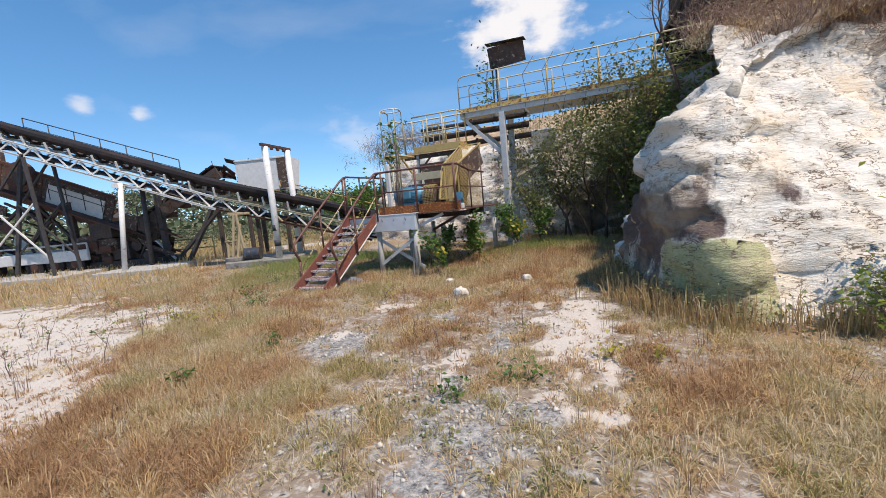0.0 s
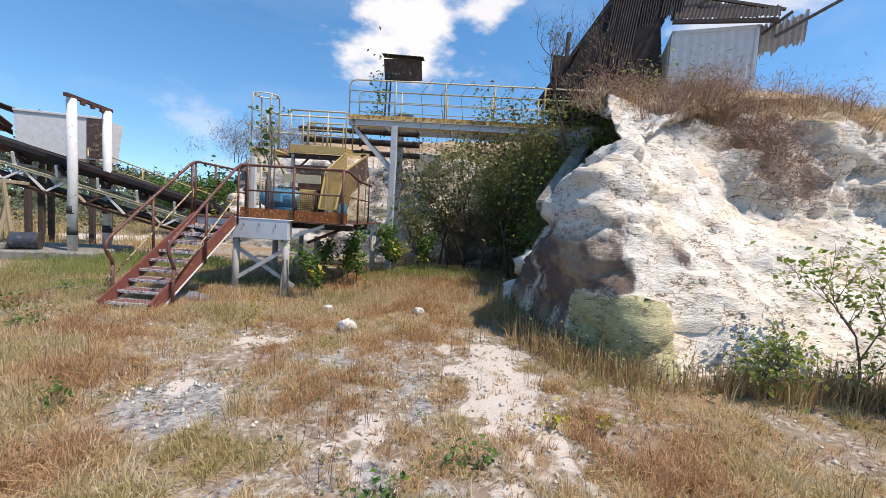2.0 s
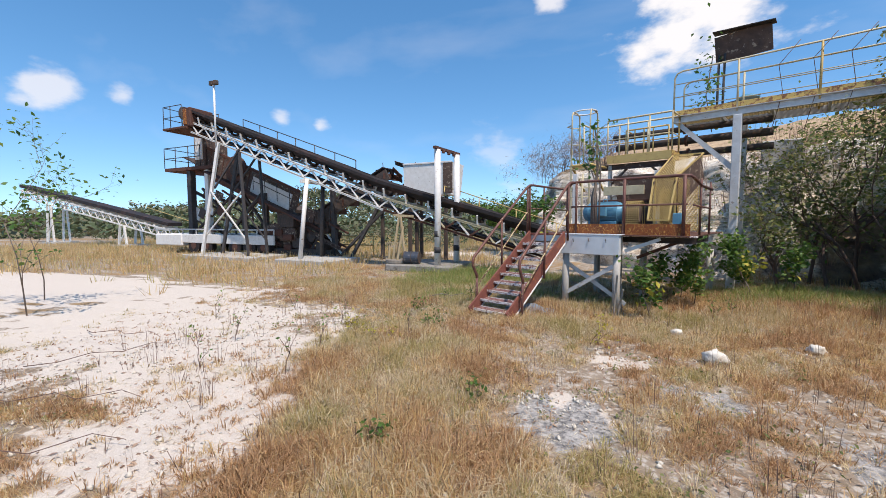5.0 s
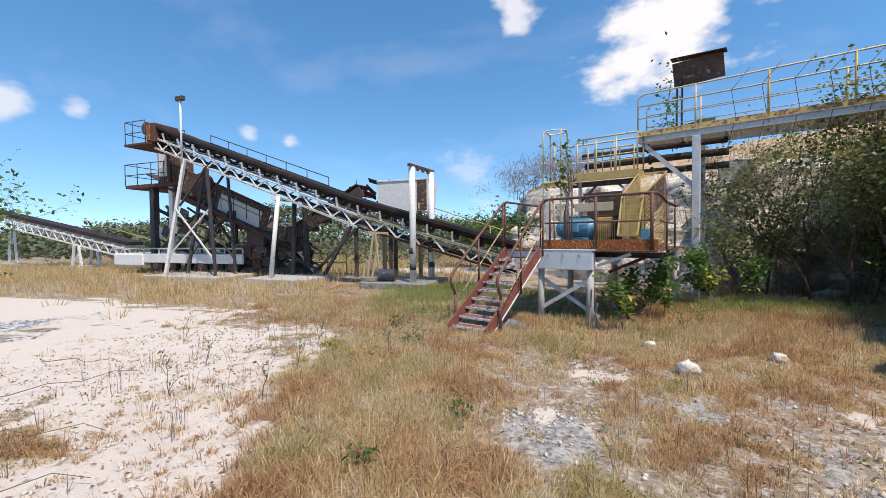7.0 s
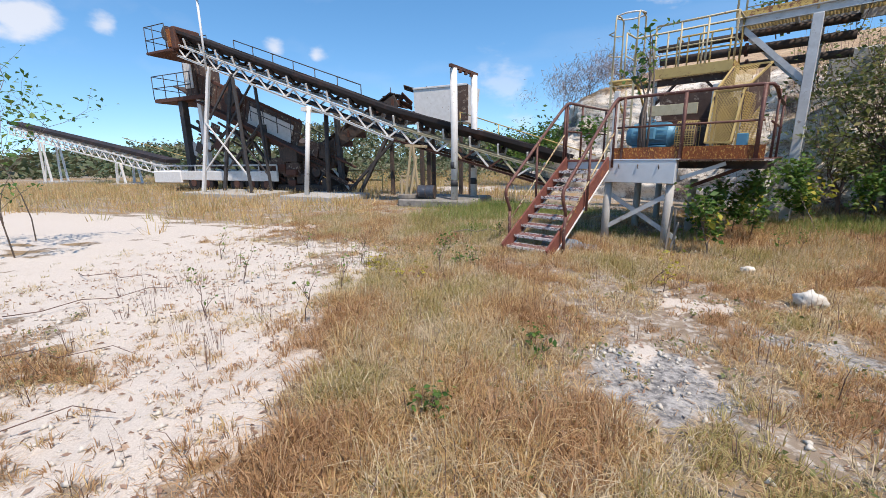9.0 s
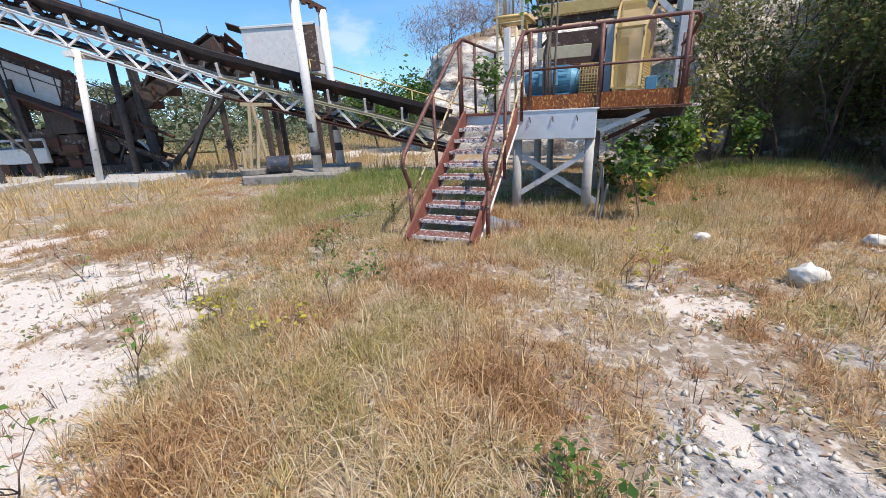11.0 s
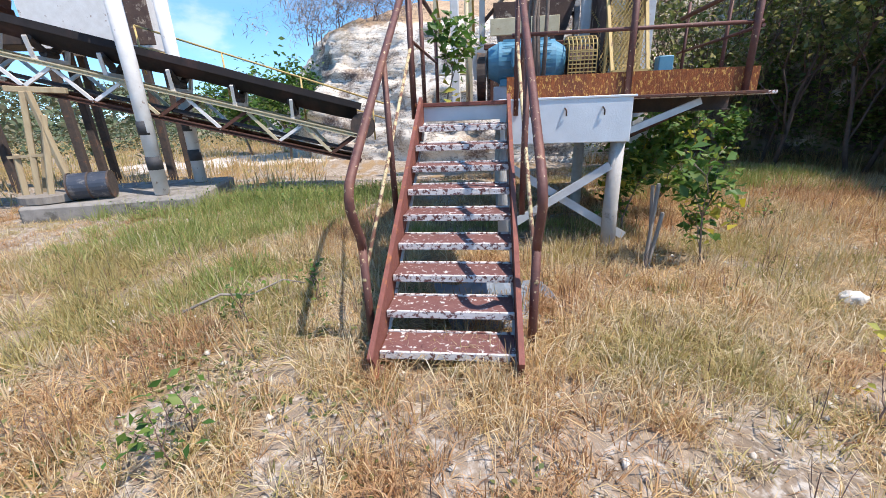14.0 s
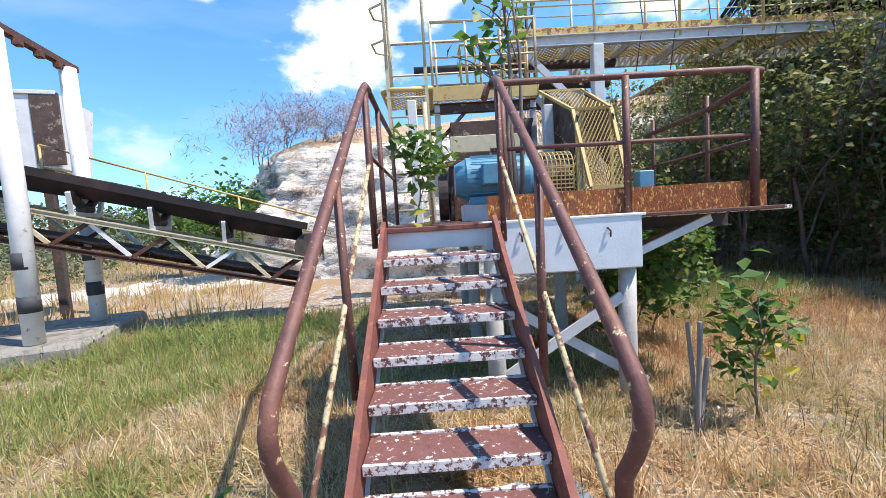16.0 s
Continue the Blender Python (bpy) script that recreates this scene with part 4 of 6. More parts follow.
def walkway():
    t = thing("elevated_walkway", "elevated steel walkway with flaking yellow kick plates", "walkway", STATION)
    v0, v1, z0, u0, u1 = 6.88, 8.1, 5.0, 2.15, 10.2
    for v, f in ((v0, -1), (v1, 1)):
        part("side_beam", channel(NB(), (u0, v, z0 - 0.1), (u1, v, z0 - 0.1), 0.09, 0.2, 0.016, flip=-f), GREY_STEEL, t, "grey channel beam")
        part("kick_plate", box(NB(), (u0, v - 0.012, z0 + 0.004), (u1, v + 0.012, z0 + 0.16), 0.004), YELLOW_FLAKE, t, "flaking yellow kick plate")
        gr = part("railing", pipe(NB(), [(u0 + 0.0, v, z0), (u0, v, z0 + 1.1), (u0 + 0.06, v, z0 + 1.22), (u0 + 0.2, v, z0 + 1.27), (u1, v, z0 + 1.27)], 0.024), CREAM, t)
        for h in (0.55, 0.92):
            part("mid_rail", pipe(NB(), [(u0, v, z0 + h), (u1, v, z0 + h)], 0.014), CREAM, gr)
        for u in (3.67, 5.3, 6.9, 8.5):
            part("rail_post", pipe(NB(), [(u, v, z0 - 0.1), (u, v, z0 + 1.27)], 0.026), YELLOW if u > 5 else CREAM, gr)
    part("grating", mesh_sheet(NB(), (u0, v0, z0 - 0.01), (u1 - u0, 0, 0), (0, v1 - v0, 0), 60, 12, 0.014), YELLOW, t)
    for u in np.arange(u0 + 0.05, u1, 1.1):
        part("cross_member", box(NB(), (u - 0.03, v0, z0 - 0.18), (u + 0.03, v1, z0 - 0.06), 0.004), GREY_STEEL, t)
    for v in (v0, v1):
        part("column", box(NB(), (3.6, v - 0.1, -0.2), (3.8, v + 0.1, 4.8), 0.012), GREY_STEEL, t, "tall pale grey steel column")
        part("brace", bar(NB(), (2.25, v, 4.82), (3.62, v, 3.4), 0.06, 0.12), GREY_STEEL, t)
    b = thing("sign_board", "rusted steel board on two posts above the walkway", "board", STATION)
    bm = NB()
    r = bmesh.ops.create_cube(bm, size=1, matrix=Matrix.Translation((3.5, 9.0, 7.38)) @ pose(0, 0, 0, 10, -4, 0) @ Matrix.Diagonal((1.42, 0.06, 0.8, 1)))
    part("panel", bm, BRONZE, b, "brown rusted panel")
    part("hood", bar(NB(), (2.74, 8.9, 7.84), (4.28, 8.85, 7.76), 0.35, 0.03), TIN, b)
    for u in (2.9, 3.05):
        part("post", pipe(NB(), [(u, 8.95, 4.9), (u, 9.0, 7.2)], 0.035), DARK_GREY, b)
    part("bracket", bar(NB(), (2.9, 8.95, 5.6), (4.0, 8.95, 5.75), 0.04, 0.05), DARK_GREY, b)
    part("lamp_bowl", disc(NB(), (3.7, 8.9, 5.72), (0, 0, 1), 0.3, 0.1, 20, 0.18), BLUE, b)


walkway()

# ---- conveyors and screening plant ----


def gantry():
    s = thing("concrete_footing", "low weathered concrete footing slab in the grass", "footing", pose(-8.4, 16.2, 0))
    part("slab", box(NB(), (-1.4, -0.85, -0.1), (1.5, 1.7, 0.24), 0.05), STONE, s)
    t = thing("post_gantry", "two white-painted posts with black bands and a rusted crosshead", "gantry", pose(0, 0, 0))
    for x, y, top in ((-7.62, 15.75, 4.72), (-7.43, 17.25, 4.72)):
        p = part("post", pipe(NB(), [(x, y, 0.25), (x + 0.02, y, 2.4), (x, y, top)], 0.125, 16), WHITE, t, "white round post")
        for z in (0.72, 1.35):
            part("band", pipe(NB(), [(x, y, z), (x, y, z + 0.24)], 0.131, 16), BLACK, p, "black painted band")
    cross = part("crosshead", bar(NB(), (-7.63, 15.5, 4.78), (-7.42, 17.5, 4.78), 0.12, 0.1), RUST, t)
    for k in (0.25, 0.5, 0.75):
        part("bracket", box(NB(), (-7.6 + 0.15 * k, 15.6 + 1.75 * k, 4.62), (-7.5 + 0.15 * k, 15.72 + 1.75 * k, 4.74), 0.01), RUST, cross)
    d = thing("steel_drum", "dented blue-black steel drum lying on the slab", "drum", pose(-8.75, 15.75, 0.26))
    part("body", disc(NB(), (0, 0, 0.24), (1, 0.2, 0), 0.24, 0.62, 24), DRUM, d)
    for k in (-0.3, 0.0, 0.3):
        part("rib", disc(NB(), (k, k * 0.2, 0.24), (1, 0.2, 0), 0.252, 0.03, 24), DARK, d)
    w = thing("timber_trestle", "sun-bleached timber trestle on the footing slab", "trestle", pose(-9.4, 15.9, 0.26))
    for a, b in (((-0.35, 0, 0), (-0.1, 0.1, 1.9)), ((0.25, 0, 0), (-0.02, 0.1, 1.9)), ((-0.4, 0.25, 0), (-0.1, 0.3, 1.2)), ((-0.1, -0.1, 0), (0.1, 0.1, 1.5)), ((-0.55, 0, 0), (-0.5, 0.05, 0.85))):
        part("leg", bar(NB(), a, b, 0.09, 0.09, bevel=0.01), WOOD, w)
    part("cap", bar(NB(), (-0.35, 0.1, 1.95), (0.5, 0.25, 1.9), 0.12, 0.1, bevel=0.01), WOOD, w)
    part("rung", bar(NB(), (-0.6, 0, 0.8), (0.1, 0.05, 0.82), 0.06, 0.05), WOOD, w)
    part("base_ring", disc(NB(), (-0.1, 0, 0.06), (0, 0, 1), 0.5, 0.12, 20), GREY_WOOD, w)


gantry()

# main belt: side view line (x, underside z); near and far truss
LINE = [(-23.2, 7.05), (-10.4, 2.45), (-3.6, 0.55)]
YN, YF = 16.25, 17.15


def line_z(x):
    for (a, za), (b, zb) in zip(LINE, LINE[1:]):
        if x <= b:
            return za + (zb - za) * (x - a) / (b - a)
    return LINE[-1][1]


def belt_conveyor():
    t = thing("belt_conveyor", "long inclined belt conveyor on white lattice trusses", "conveyor", pose(0, 0, 0))
    H = 0.52
    xs = np.arange(-22.6, -3.8, 0.52)
    for y in (YN, YF):
        tr = part("truss", NB(), WHITE, t, "white lattice truss")
        for h in (0, H):
            part("chord", channel(NB(), (-22.6, y, line_z(-22.6) + h), (-10.4, y, line_z(-10.4) + h), 0.06, 0.085, 0.02), WHITE, tr)
            part("chord", channel(NB(), (-10.4, y, line_z(-10.4) + h), (-3.8, y, line_z(-3.8) + h), 0.06, 0.085, 0.02), CREAM if h else RUST, tr)
        for i, (a, b) in enumerate(zip(xs, xs[1:])):
            lo, hi = (0.03, H - 0.03) if i % 2 else (H - 0.03, 0.03)
            part("web", bar(NB(), (a, y, line_z(a) + lo), (b, y, line_z(b) + hi), 0.045, 0.06), WHITE if a < -9 or i % 3 == 0 else (CREAM, RUST)[i % 2], tr)
    for x in np.arange(-22.3, -4, 1.04):
        part("cross_tie", bar(NB(), (x, YN, line_z(x) + 0.03), (x, YF, line_z(x) + 0.03), 0.05, 0.05), DARK, t)
    # troughed idlers on brackets, return rollers below
    for x in np.arange(-21.9, -4.2, 1.05):
        z = line_z(x) + H
        st = part("idler_frame", bar(NB(), (x, YN - 0.02, z + 0.06), (x, YF + 0.02, z + 0.06), 0.07, 0.07), WHITE, t, "white idler frame")
        for y, s in ((YN, -1), (YF, 1)):
            part("stand", bar(NB(), (x, y, z + 0.04), (x + 0.03, y + s * 0.12, z + 0.4), 0.06, 0.06), WHITE, st)
            part("roller", disc(NB(), (x, y - s * 0.14, z + 0.3), (0, s, 0.55), 0.065, 0.34, 12), DARK, st)
        part("roller", disc(NB(), (x, (YN + YF) / 2, z + 0.16), (0, 1, 0), 0.065, 0.36, 12), DARK, st)
    # belt: troughed top run and flat return run
    cs = [(-0.56, 0.66), (-0.46, 0.54), (-0.2, 0.32), (0.2, 0.32), (0.46, 0.54), (0.56, 0.66)]
    ym = (YN + YF) / 2
    pts, fc = [], []
    bx = np.arange(-23.0, -3.7, 0.4)
    for i, x in enumerate(bx):
        for y, z in cs:
            pts.append((x, ym + y, line_z(x) + H + z + 0.03 * math.sin(x * 1.7)))
        if i:
            k = (i - 1) * 6
            fc += [(k + j, k + j + 1, k + j + 7, k + j + 6) for j in range(5)]
    belt = raw("belt", pts, fc, BELT, t)
    belt.modifiers.new("thickness", "SOLIDIFY").thickness = 0.025
    for a, b in ((-23.0, -10.4), (-10.4, -3.7)):
        for y in (YN - 0.1, YF + 0.1):
            part("side_skirt", bar(NB(), (a, y, line_z(a) + H + 0.62), (b, y, line_z(b) + H + 0.62), 0.02, 0.13), BELT, t, "dark sagging side skirt")
    ret = NB()
    for a, b in ((-22.8, -10.4), (-10.4, -3.9)):
        bar(ret, (a, ym, line_z(a) + 0.16), (b, ym, line_z(b) + 0.16), 0.85, 0.015)
    part("return_belt", ret, BELT, t)
    part("head_drum", disc(NB(), (-23.2, ym, line_z(-23.2) + 0.85), (0, 1, 0), 0.34, 1.0, 24), DARK, t)
    part("tail_drum", disc(NB(), (-3.7, ym, line_z(-3.7) + 0.75), (0, 1, 0), 0.26, 1.0, 24), DARK, t)
    # walkway rail on the far side
    rl = NB()
    part("walk_rail", pipe(rl, [(-20.6, YF + 0.75, line_z(-20.6) + 1.55), (-13.0, YF + 0.75, line_z(-13.0) + 1.55)], 0.025, 6), DARK_GREY, t)
    part("walk_rail", pipe(NB(), [(-20.6, YF + 0.75, line_z(-20.6) + 1.1500000000000001), (-13.0, YF + 0.75, line_z(-13.0) + 1.1500000000000001)], 0.018, 6), DARK_GREY, t)
    part("walk_board", bar(NB(), (-20.6, YF + 0.5, line_z(-20.6) + 0.6), (-13.0, YF + 0.5, line_z(-13) + 0.6), 0.6, 0.04), DARK, t)
    for x in np.linspace(-20.6, -13.0, 7):
        part("rail_post", pipe(NB(), [(x, YF + 0.75, line_z(x) + 0.6), (x, YF + 0.75, line_z(x) + 1.55)], 0.022, 6), DARK_GREY, t)
    # yellow rail along the lower end, beyond the belt
    part("walk_rail", pipe(NB(), [(-8.2, YF + 0.6, 3.5), (-3.0, YF + 0.6, 1.75)], 0.022, 6), YELLOW, t)
    part("walk_rail", pipe(NB(), [(-8.2, YF + 0.6, 3.1), (-3.0, YF + 0.6, 1.4)], 0.018, 6), YELLOW, t)
    for x in (-8.2, -6.6, -5.0, -3.4):
        z = 3.5 - (x + 8.2) * 0.3365
        part("rail_post", pipe(NB(), [(x, YF + 0.6, z - 0.95), (x, YF + 0.6, z)], 0.022, 6), YELLOW, t)
    # head platform
    z = 7.1
    part("head_platform", box(NB(), (-24.5, 15.9, z - 0.12), (-22.6, 18.2, z), 0.02), RUST, t)
    for h in (0.55, 1.15):
        part("platform_rail", pipe(NB(), [(-22.9, 15.95, z + h), (-24.45, 15.95, z + h), (-24.45, 18.15, z + h), (-22.9, 18.15, z + h)], 0.022, 6), DARK_GREY, t)
    for x, y in ((-22.9, 15.95), (-23.85, 15.95), (-24.45, 15.95), (-24.45, 17), (-24.45, 18.15), (-23.85, 18.15), (-22.9, 18.15)):
        part("rail_post", pipe(NB(), [(x, y, z), (x, y, z + 1.15)], 0.02, 6), DARK_GREY, t)
    part("head_cover", box(NB(), (-22.95, 16.05, z), (-22.35, 17.4, z + 1.0), 0.04), RUST, t, "rust-red head cover")
    part("cover_panel", box(NB(), (-22.92, 16.02, z + 0.1), (-22.66, 16.06, z + 0.9), 0.01), ORANGE, t)
    # supports
    for y in (YN - 0.1, YF + 0.1):
        part("support_leg", pipe(NB(), [(-14.85, y + 0.2 * (1 if y > 16.7 else -1), 0.1), (-14.5, y, line_z(-14.5) + 0.02)], 0.1, 10), WHITE if y < 16.7 else DARK_GREY, t)
    part("support_cap", bar(NB(), (-14.6, YN - 0.35, line_z(-14.5) - 0.1), (-14.6, YF + 0.35, line_z(-14.5) - 0.1), 0.2, 0.16), WHITE, t)
    for y in (YN - 0.15, YF + 0.15):
        part("support_leg", bar(NB(), (-20.9 - 0.6, y - 0.3, 0.1), (-20.3, y, line_z(-20.4)), 0.14, 0.14), WHITE if y < 16.7 else DARK_GREY, t)
        part("support_leg", bar(NB(), (-18.4, y, 0.1), (-18.8, y, line_z(-18.8)), 0.11, 0.11), DARK_GREY, t)
        part("cross_brace", bar(NB(), (-21.3, y - 0.2, 1.2), (-18.7, y, 3.5), 0.06, 0.06), WHITE if y < 16.7 else DARK_GREY, t)
        part("cross_brace", bar(NB(), (-20.8, y - 0.2, 3.6), (-18.5, y, 1.0), 0.06, 0.06), WHITE if y < 16.7 else DARK_GREY, t)
        part("cross_brace", bar(NB(), (-20.6, y - 0.1, 3.7), (-18.8, y, 5.6), 0.08, 0.08), DARK_GREY, t)
    part("footing", box(NB(), (-22.6, 15.4, -0.1), (-17.6, 17.9, 0.2), 0.03), CONCRETE, t)
    part("footing", box(NB(), (-16.0, 15.5, -0.1), (-12.8, 17.9, 0.2), 0.03), CONCRETE, t)
    fl = thing("floodlight_mast", "slim white mast with twin floodlights at the top", "floodlight", pose(-20.35, 16.0, 0))
    part("mast", pipe(NB(), [(0, 0, 5.9), (0, 0, 8.95)], 0.05, 8), WHITE, fl)
    for dx in (-0.14, 0.16):
        part("lamp", box(NB(), (dx - 0.12, -0.1, 8.93), (dx + 0.12, 0.08, 9.15), 0.02), DARK, fl)


belt_conveyor()


def hopper():
    t = thing("feed_hopper", "rust-streaked white sheet steel hopper behind the belt", "hopper", pose(-9.6, 19.4, 0))
    bm = NB()
    bmesh.ops.create_cube(bm, size=1, matrix=Matrix.Translation((0.1, 0, 3.95)) @ Matrix.Diagonal((2.5, 1.6, 1.5, 1)))
    for v in bm.verts:
        if v.co.z < 3.9:
            v.co.x *= 0.95
            v.co.y = v.co.y * 0.85 - 0.12
    part("bin", bm, WHITE, t)
    part("side_panel", box(NB(), (0.95, -0.83, 3.25), (1.42, -0.78, 4.68), 0.01), BRONZE, t, "rusted brown panel")
    part("rim", box(NB(), (-1.16, -0.84, 4.64), (1.38, -0.8, 4.72), 0.01), WHITE, t)
    for x, y in ((-0.9, -0.6), (1.0, -0.6), (-0.9, 0.6), (1.0, 0.6)):
        part("leg", box(NB(), (x - 0.08, y - 0.08, -0.1), (x + 0.08, y + 0.08, 3.4), 0.01), DARK, t)
    s = thing("scrap_heap", "tangle of rusted scrap plates on the hopper top", "scrap", pose(-11.4, 19.3, 0))
    random.seed(5)
    for i in range(16):
        a = Vector((random.uniform(-1.0, 0.9), random.uniform(-0.4, 0.4), random.uniform(3.6, 4.7)))
        part("plate", bar(NB(), a, a + Vector((random.uniform(-0.7, 0.7), random.uniform(-0.3, 0.3), random.uniform(-0.3, 0.5))), random.uniform(0.05, 0.35), 0.03, random.uniform(0, 90)), random.choice((DARK, RUST)), s)
    part("frame", box(NB(), (-1.2, -0.5, 3.3), (1.2, 0.5, 3.6), 0.02), DARK, s)
    for x in (-1.0, 1.0):
        part("leg", box(NB(), (x - 0.08, -0.08, -0.1), (x + 0.08, 0.08, 3.3), 0.01), DARK, s)


hopper()


def screen_plant():
    t = thing("screening_plant", "rusted brown mobile screening plant with platforms", "screening plant", pose(0, 0, 0))
    k = 1.16   # seen behind the belt

    def P(x, z, y=19.0):
        f = (y - 1.36) / 15.24
        return Vector((-1.08 + (x + 1.08) * f, y, 1.99 + (z - 1.99) * f))
    # inclined screen box
    for y in (18.4, 20.6):
        part("screen_side", bar(NB(), P(-22.6, 5.6, y), P(-15.6, 2.7, y), 0.06, 1.5), BRONZE, t, "brown rusted screen box side")
        part("stiffener", bar(NB(), P(-22.8, 6.35, y), P(-15.4, 3.4, y), 0.12, 0.14), RUST, t)
        part("stiffener", bar(NB(), P(-23.2, 4.95, y), P(-15.6, 2.0, y), 0.14, 0.2), RUST, t)
        for i in range(8):
            a = i / 7
            q = P(-22.4 + 6.6 * a, 6.2 - 2.75 * a, y)
            part("rib", bar(NB(), q, q + Vector((-0.45, 0, -1.4)), 0.1, 0.08), RUST, t)
    part("screen_deck", bar(NB(), P(-22.6, 5.4, 19.5), P(-15.6, 2.5, 19.5), 2.1, 0.08), DARK, t)
    part("vibrator", disc(NB(), P(-19.7, 4.7, 18.25), (0, 1, 0), 0.75, 0.25, 28), RUST, t, "round rusted flywheel guard")
    part("vibrator_hub", disc(NB(), P(-19.7, 4.7, 18.1), (0, 1, 0), 0.4, 0.2, 24), DARK, t)
    part("feed_box", bar(NB(), P(-18.6, 3.9, 18.3), P(-16.0, 2.9, 18.3), 0.05, 0.9), WHITE, t, "stained white sheet")
    part("upper_chute", box(NB(), P(-23.0, 5.0, 18.2), P(-22.1, 7.0, 18.2) + Vector((0, 1.6, 0)), 0.05), BRONZE, t)
    part("chute_panel", box(NB(), P(-22.9, 5.4, 18.15), P(-22.3, 6.8, 18.15) + Vector((0, 0.05, 0)), 0.01), WHITE, t, "stained white panel")
    # lower platform and rail
    a = P(-25.6, 5.05, 18.0)
    part("platform", box(NB(), a, P(-21.5, 5.05, 18.0) + Vector((0, 2.6, -0.2)), 0.02), RUST, t)
    for h in (0.6, 1.25):
        part("rail", pipe(NB(), [P(-22.5, 5.05, 18.0) + Vector((0, 0, h)), a + Vector((0, 0, h)), a + Vector((0, 2.6, h))], 0.025, 6), DARK_GREY, t)
    for x in (-25.6, -24.6, -23.5, -22.5):
        q = P(x, 5.05, 18.0)
        part("rail_post", pipe(NB(), [q, q + Vector((0, 0, 1.25))], 0.024, 6), DARK_GREY, t)
    # inclined walkway with rail beside the screen
    part("walkway", bar(NB(), P(-22.0, 4.7, 18.0), P(-15.0, 1.9, 18.0), 0.5, 0.08), RUST, t)
    for h in (0.5, 1.0):
        part("rail", pipe(NB(), [P(-18.5, 3.6, 17.9) + Vector((0, 0, h)), P(-13.6, 1.7, 17.9) + Vector((0, 0, h))], 0.022, 6), DARK_GREY, t)
    for i in range(7):
        q = P(-18.5 + 4.9 * i / 6, 3.6 - 1.9 * i / 6, 17.9)
        part("rail_post", pipe(NB(), [q, q + Vector((0, 0, 1.0))], 0.02, 6), DARK_GREY, t)
    # columns
    for x, w, mt in ((-23.3, 0.36, DARK_GREY), (-21.9, 0.3, WHITE), (-19.2, 0.2, DARK), (-17.6, 0.2, DARK)):
        for y in (18.3, 20.4):
            q = P(x, 1.2, y)
            top = 4.8 if x < -20 else 3.4
            part("column", box(NB(), (q.x - w / 2, y - w / 2, 0.4), (q.x + w / 2, y + w / 2, P(x, top, y).z), 0.015), mt, t)
    for a, b in ((-22.8, -20.0), (-20.0, -17.8)):
        part("brace", bar(NB(), P(a, 1.6, 18.3), P(b, 3.4, 18.3), 0.12, 0.12), DARK, t)
        part("brace", bar(NB(), P(a + 0.4, 3.8, 18.3), P(b, 1.8, 18.3), 0.12, 0.12), DARK, t)
    # clutter of braces, pipes and plates over the frame
    random.seed(23)
    for i in range(104):
        x = random.uniform(-23.4, -13.4)
        zt = 5.4 - (x + 23.4) * 0.36
        z = random.uniform(1.0, max(1.6, zt))
        q = P(x, z, random.uniform(18.1, 20.2))
        k2 = i % 4
        if k2 == 0:
            part("brace", bar(NB(), q, q + Vector((random.uniform(-1.6, 1.6), random.uniform(-0.2, 0.4), random.uniform(-1.4, 1.4))), 0.09, 0.1), random.choice((DARK, DARK_GREY, RUST)), t)
        elif k2 == 1:
            part("pipe", pipe(NB(), [q, q + Vector((0.5, 0, -0.2)), q + Vector((1.1, 0.1, -0.5))], 0.06, 6), random.choice((DARK, RUST)), t)
        elif k2 == 2:
            part("plate", bar(NB(), q, q + Vector((random.uniform(0.4, 0.9), 0, -0.25)), 0.05, random.uniform(0.25, 0.7)), random.choice((BRONZE, DARK, WHITE, RUST)), t)
        else:
            part("beam", channel(NB(), q, q + Vector((1.4, 0, -0.55)), 0.1, 0.18), random.choice((DARK, RUST, BRONZE)), t)
    # carrier chassis
    c = thing("carrier_trailer", "pale grey trailer chassis carrying the screening plant", "trailer", pose(0, 0, 0))
    lo, hi = P(-26.7, 0.75, 17.9), P(-17.2, 1.25, 17.9)
    part("side_frame", box(NB(), lo, (hi.x, 18.05, hi.z), 0.03), WHITE, c)
    part("side_frame", box(NB(), (lo.x, 20.4, lo.z), (hi.x, 20.55, hi.z), 0.03), WHITE, c)
    part("bed", box(NB(), (lo.x, 18.0, hi.z - 0.25), (hi.x, 20.45, hi.z - 0.1), 0.02), DARK, c)
    part("nose", box(NB(), (lo.x - 0.05, 17.85, 0.45), (lo.x + 2.6, 20.6, hi.z), 0.06), WHITE, c, "white nose panel")
    part("rail", bar(NB(), (lo.x, 17.95, hi.z + 0.3), (hi.x, 17.95, hi.z + 0.3), 0.06, 0.08), GREY_STEEL, c)
    for i in range(9):
        x = lo.x + (hi.x - lo.x) * i / 8
        part("stake", bar(NB(), (x, 17.95, hi.z), (x, 17.95, hi.z + 0.3), 0.06, 0.06), GREY_STEEL, c)
    for i in range(5):
        for y in (18.1, 20.3):
            x = hi.x - 0.8 - 1.15 * i if i < 3 else lo.x + 3.6 + 1.15 * (i - 3)
            w = part("wheel", disc(NB(), (x, y, 0.5), (0, 1, 0), 0.5, 0.32, 28), BELT, c, "flat black tyre")
            part("hub", disc(NB(), (x, y - 0.17, 0.5), (0, 1, 0), 0.22, 0.04, 16), RUST, w)
    # engine and feed machinery to the right of the screen
    e = thing("drive_machinery", "rusted engine and gearing below the screen", "machinery", pose(0, 0, 0))
    random.seed(11)
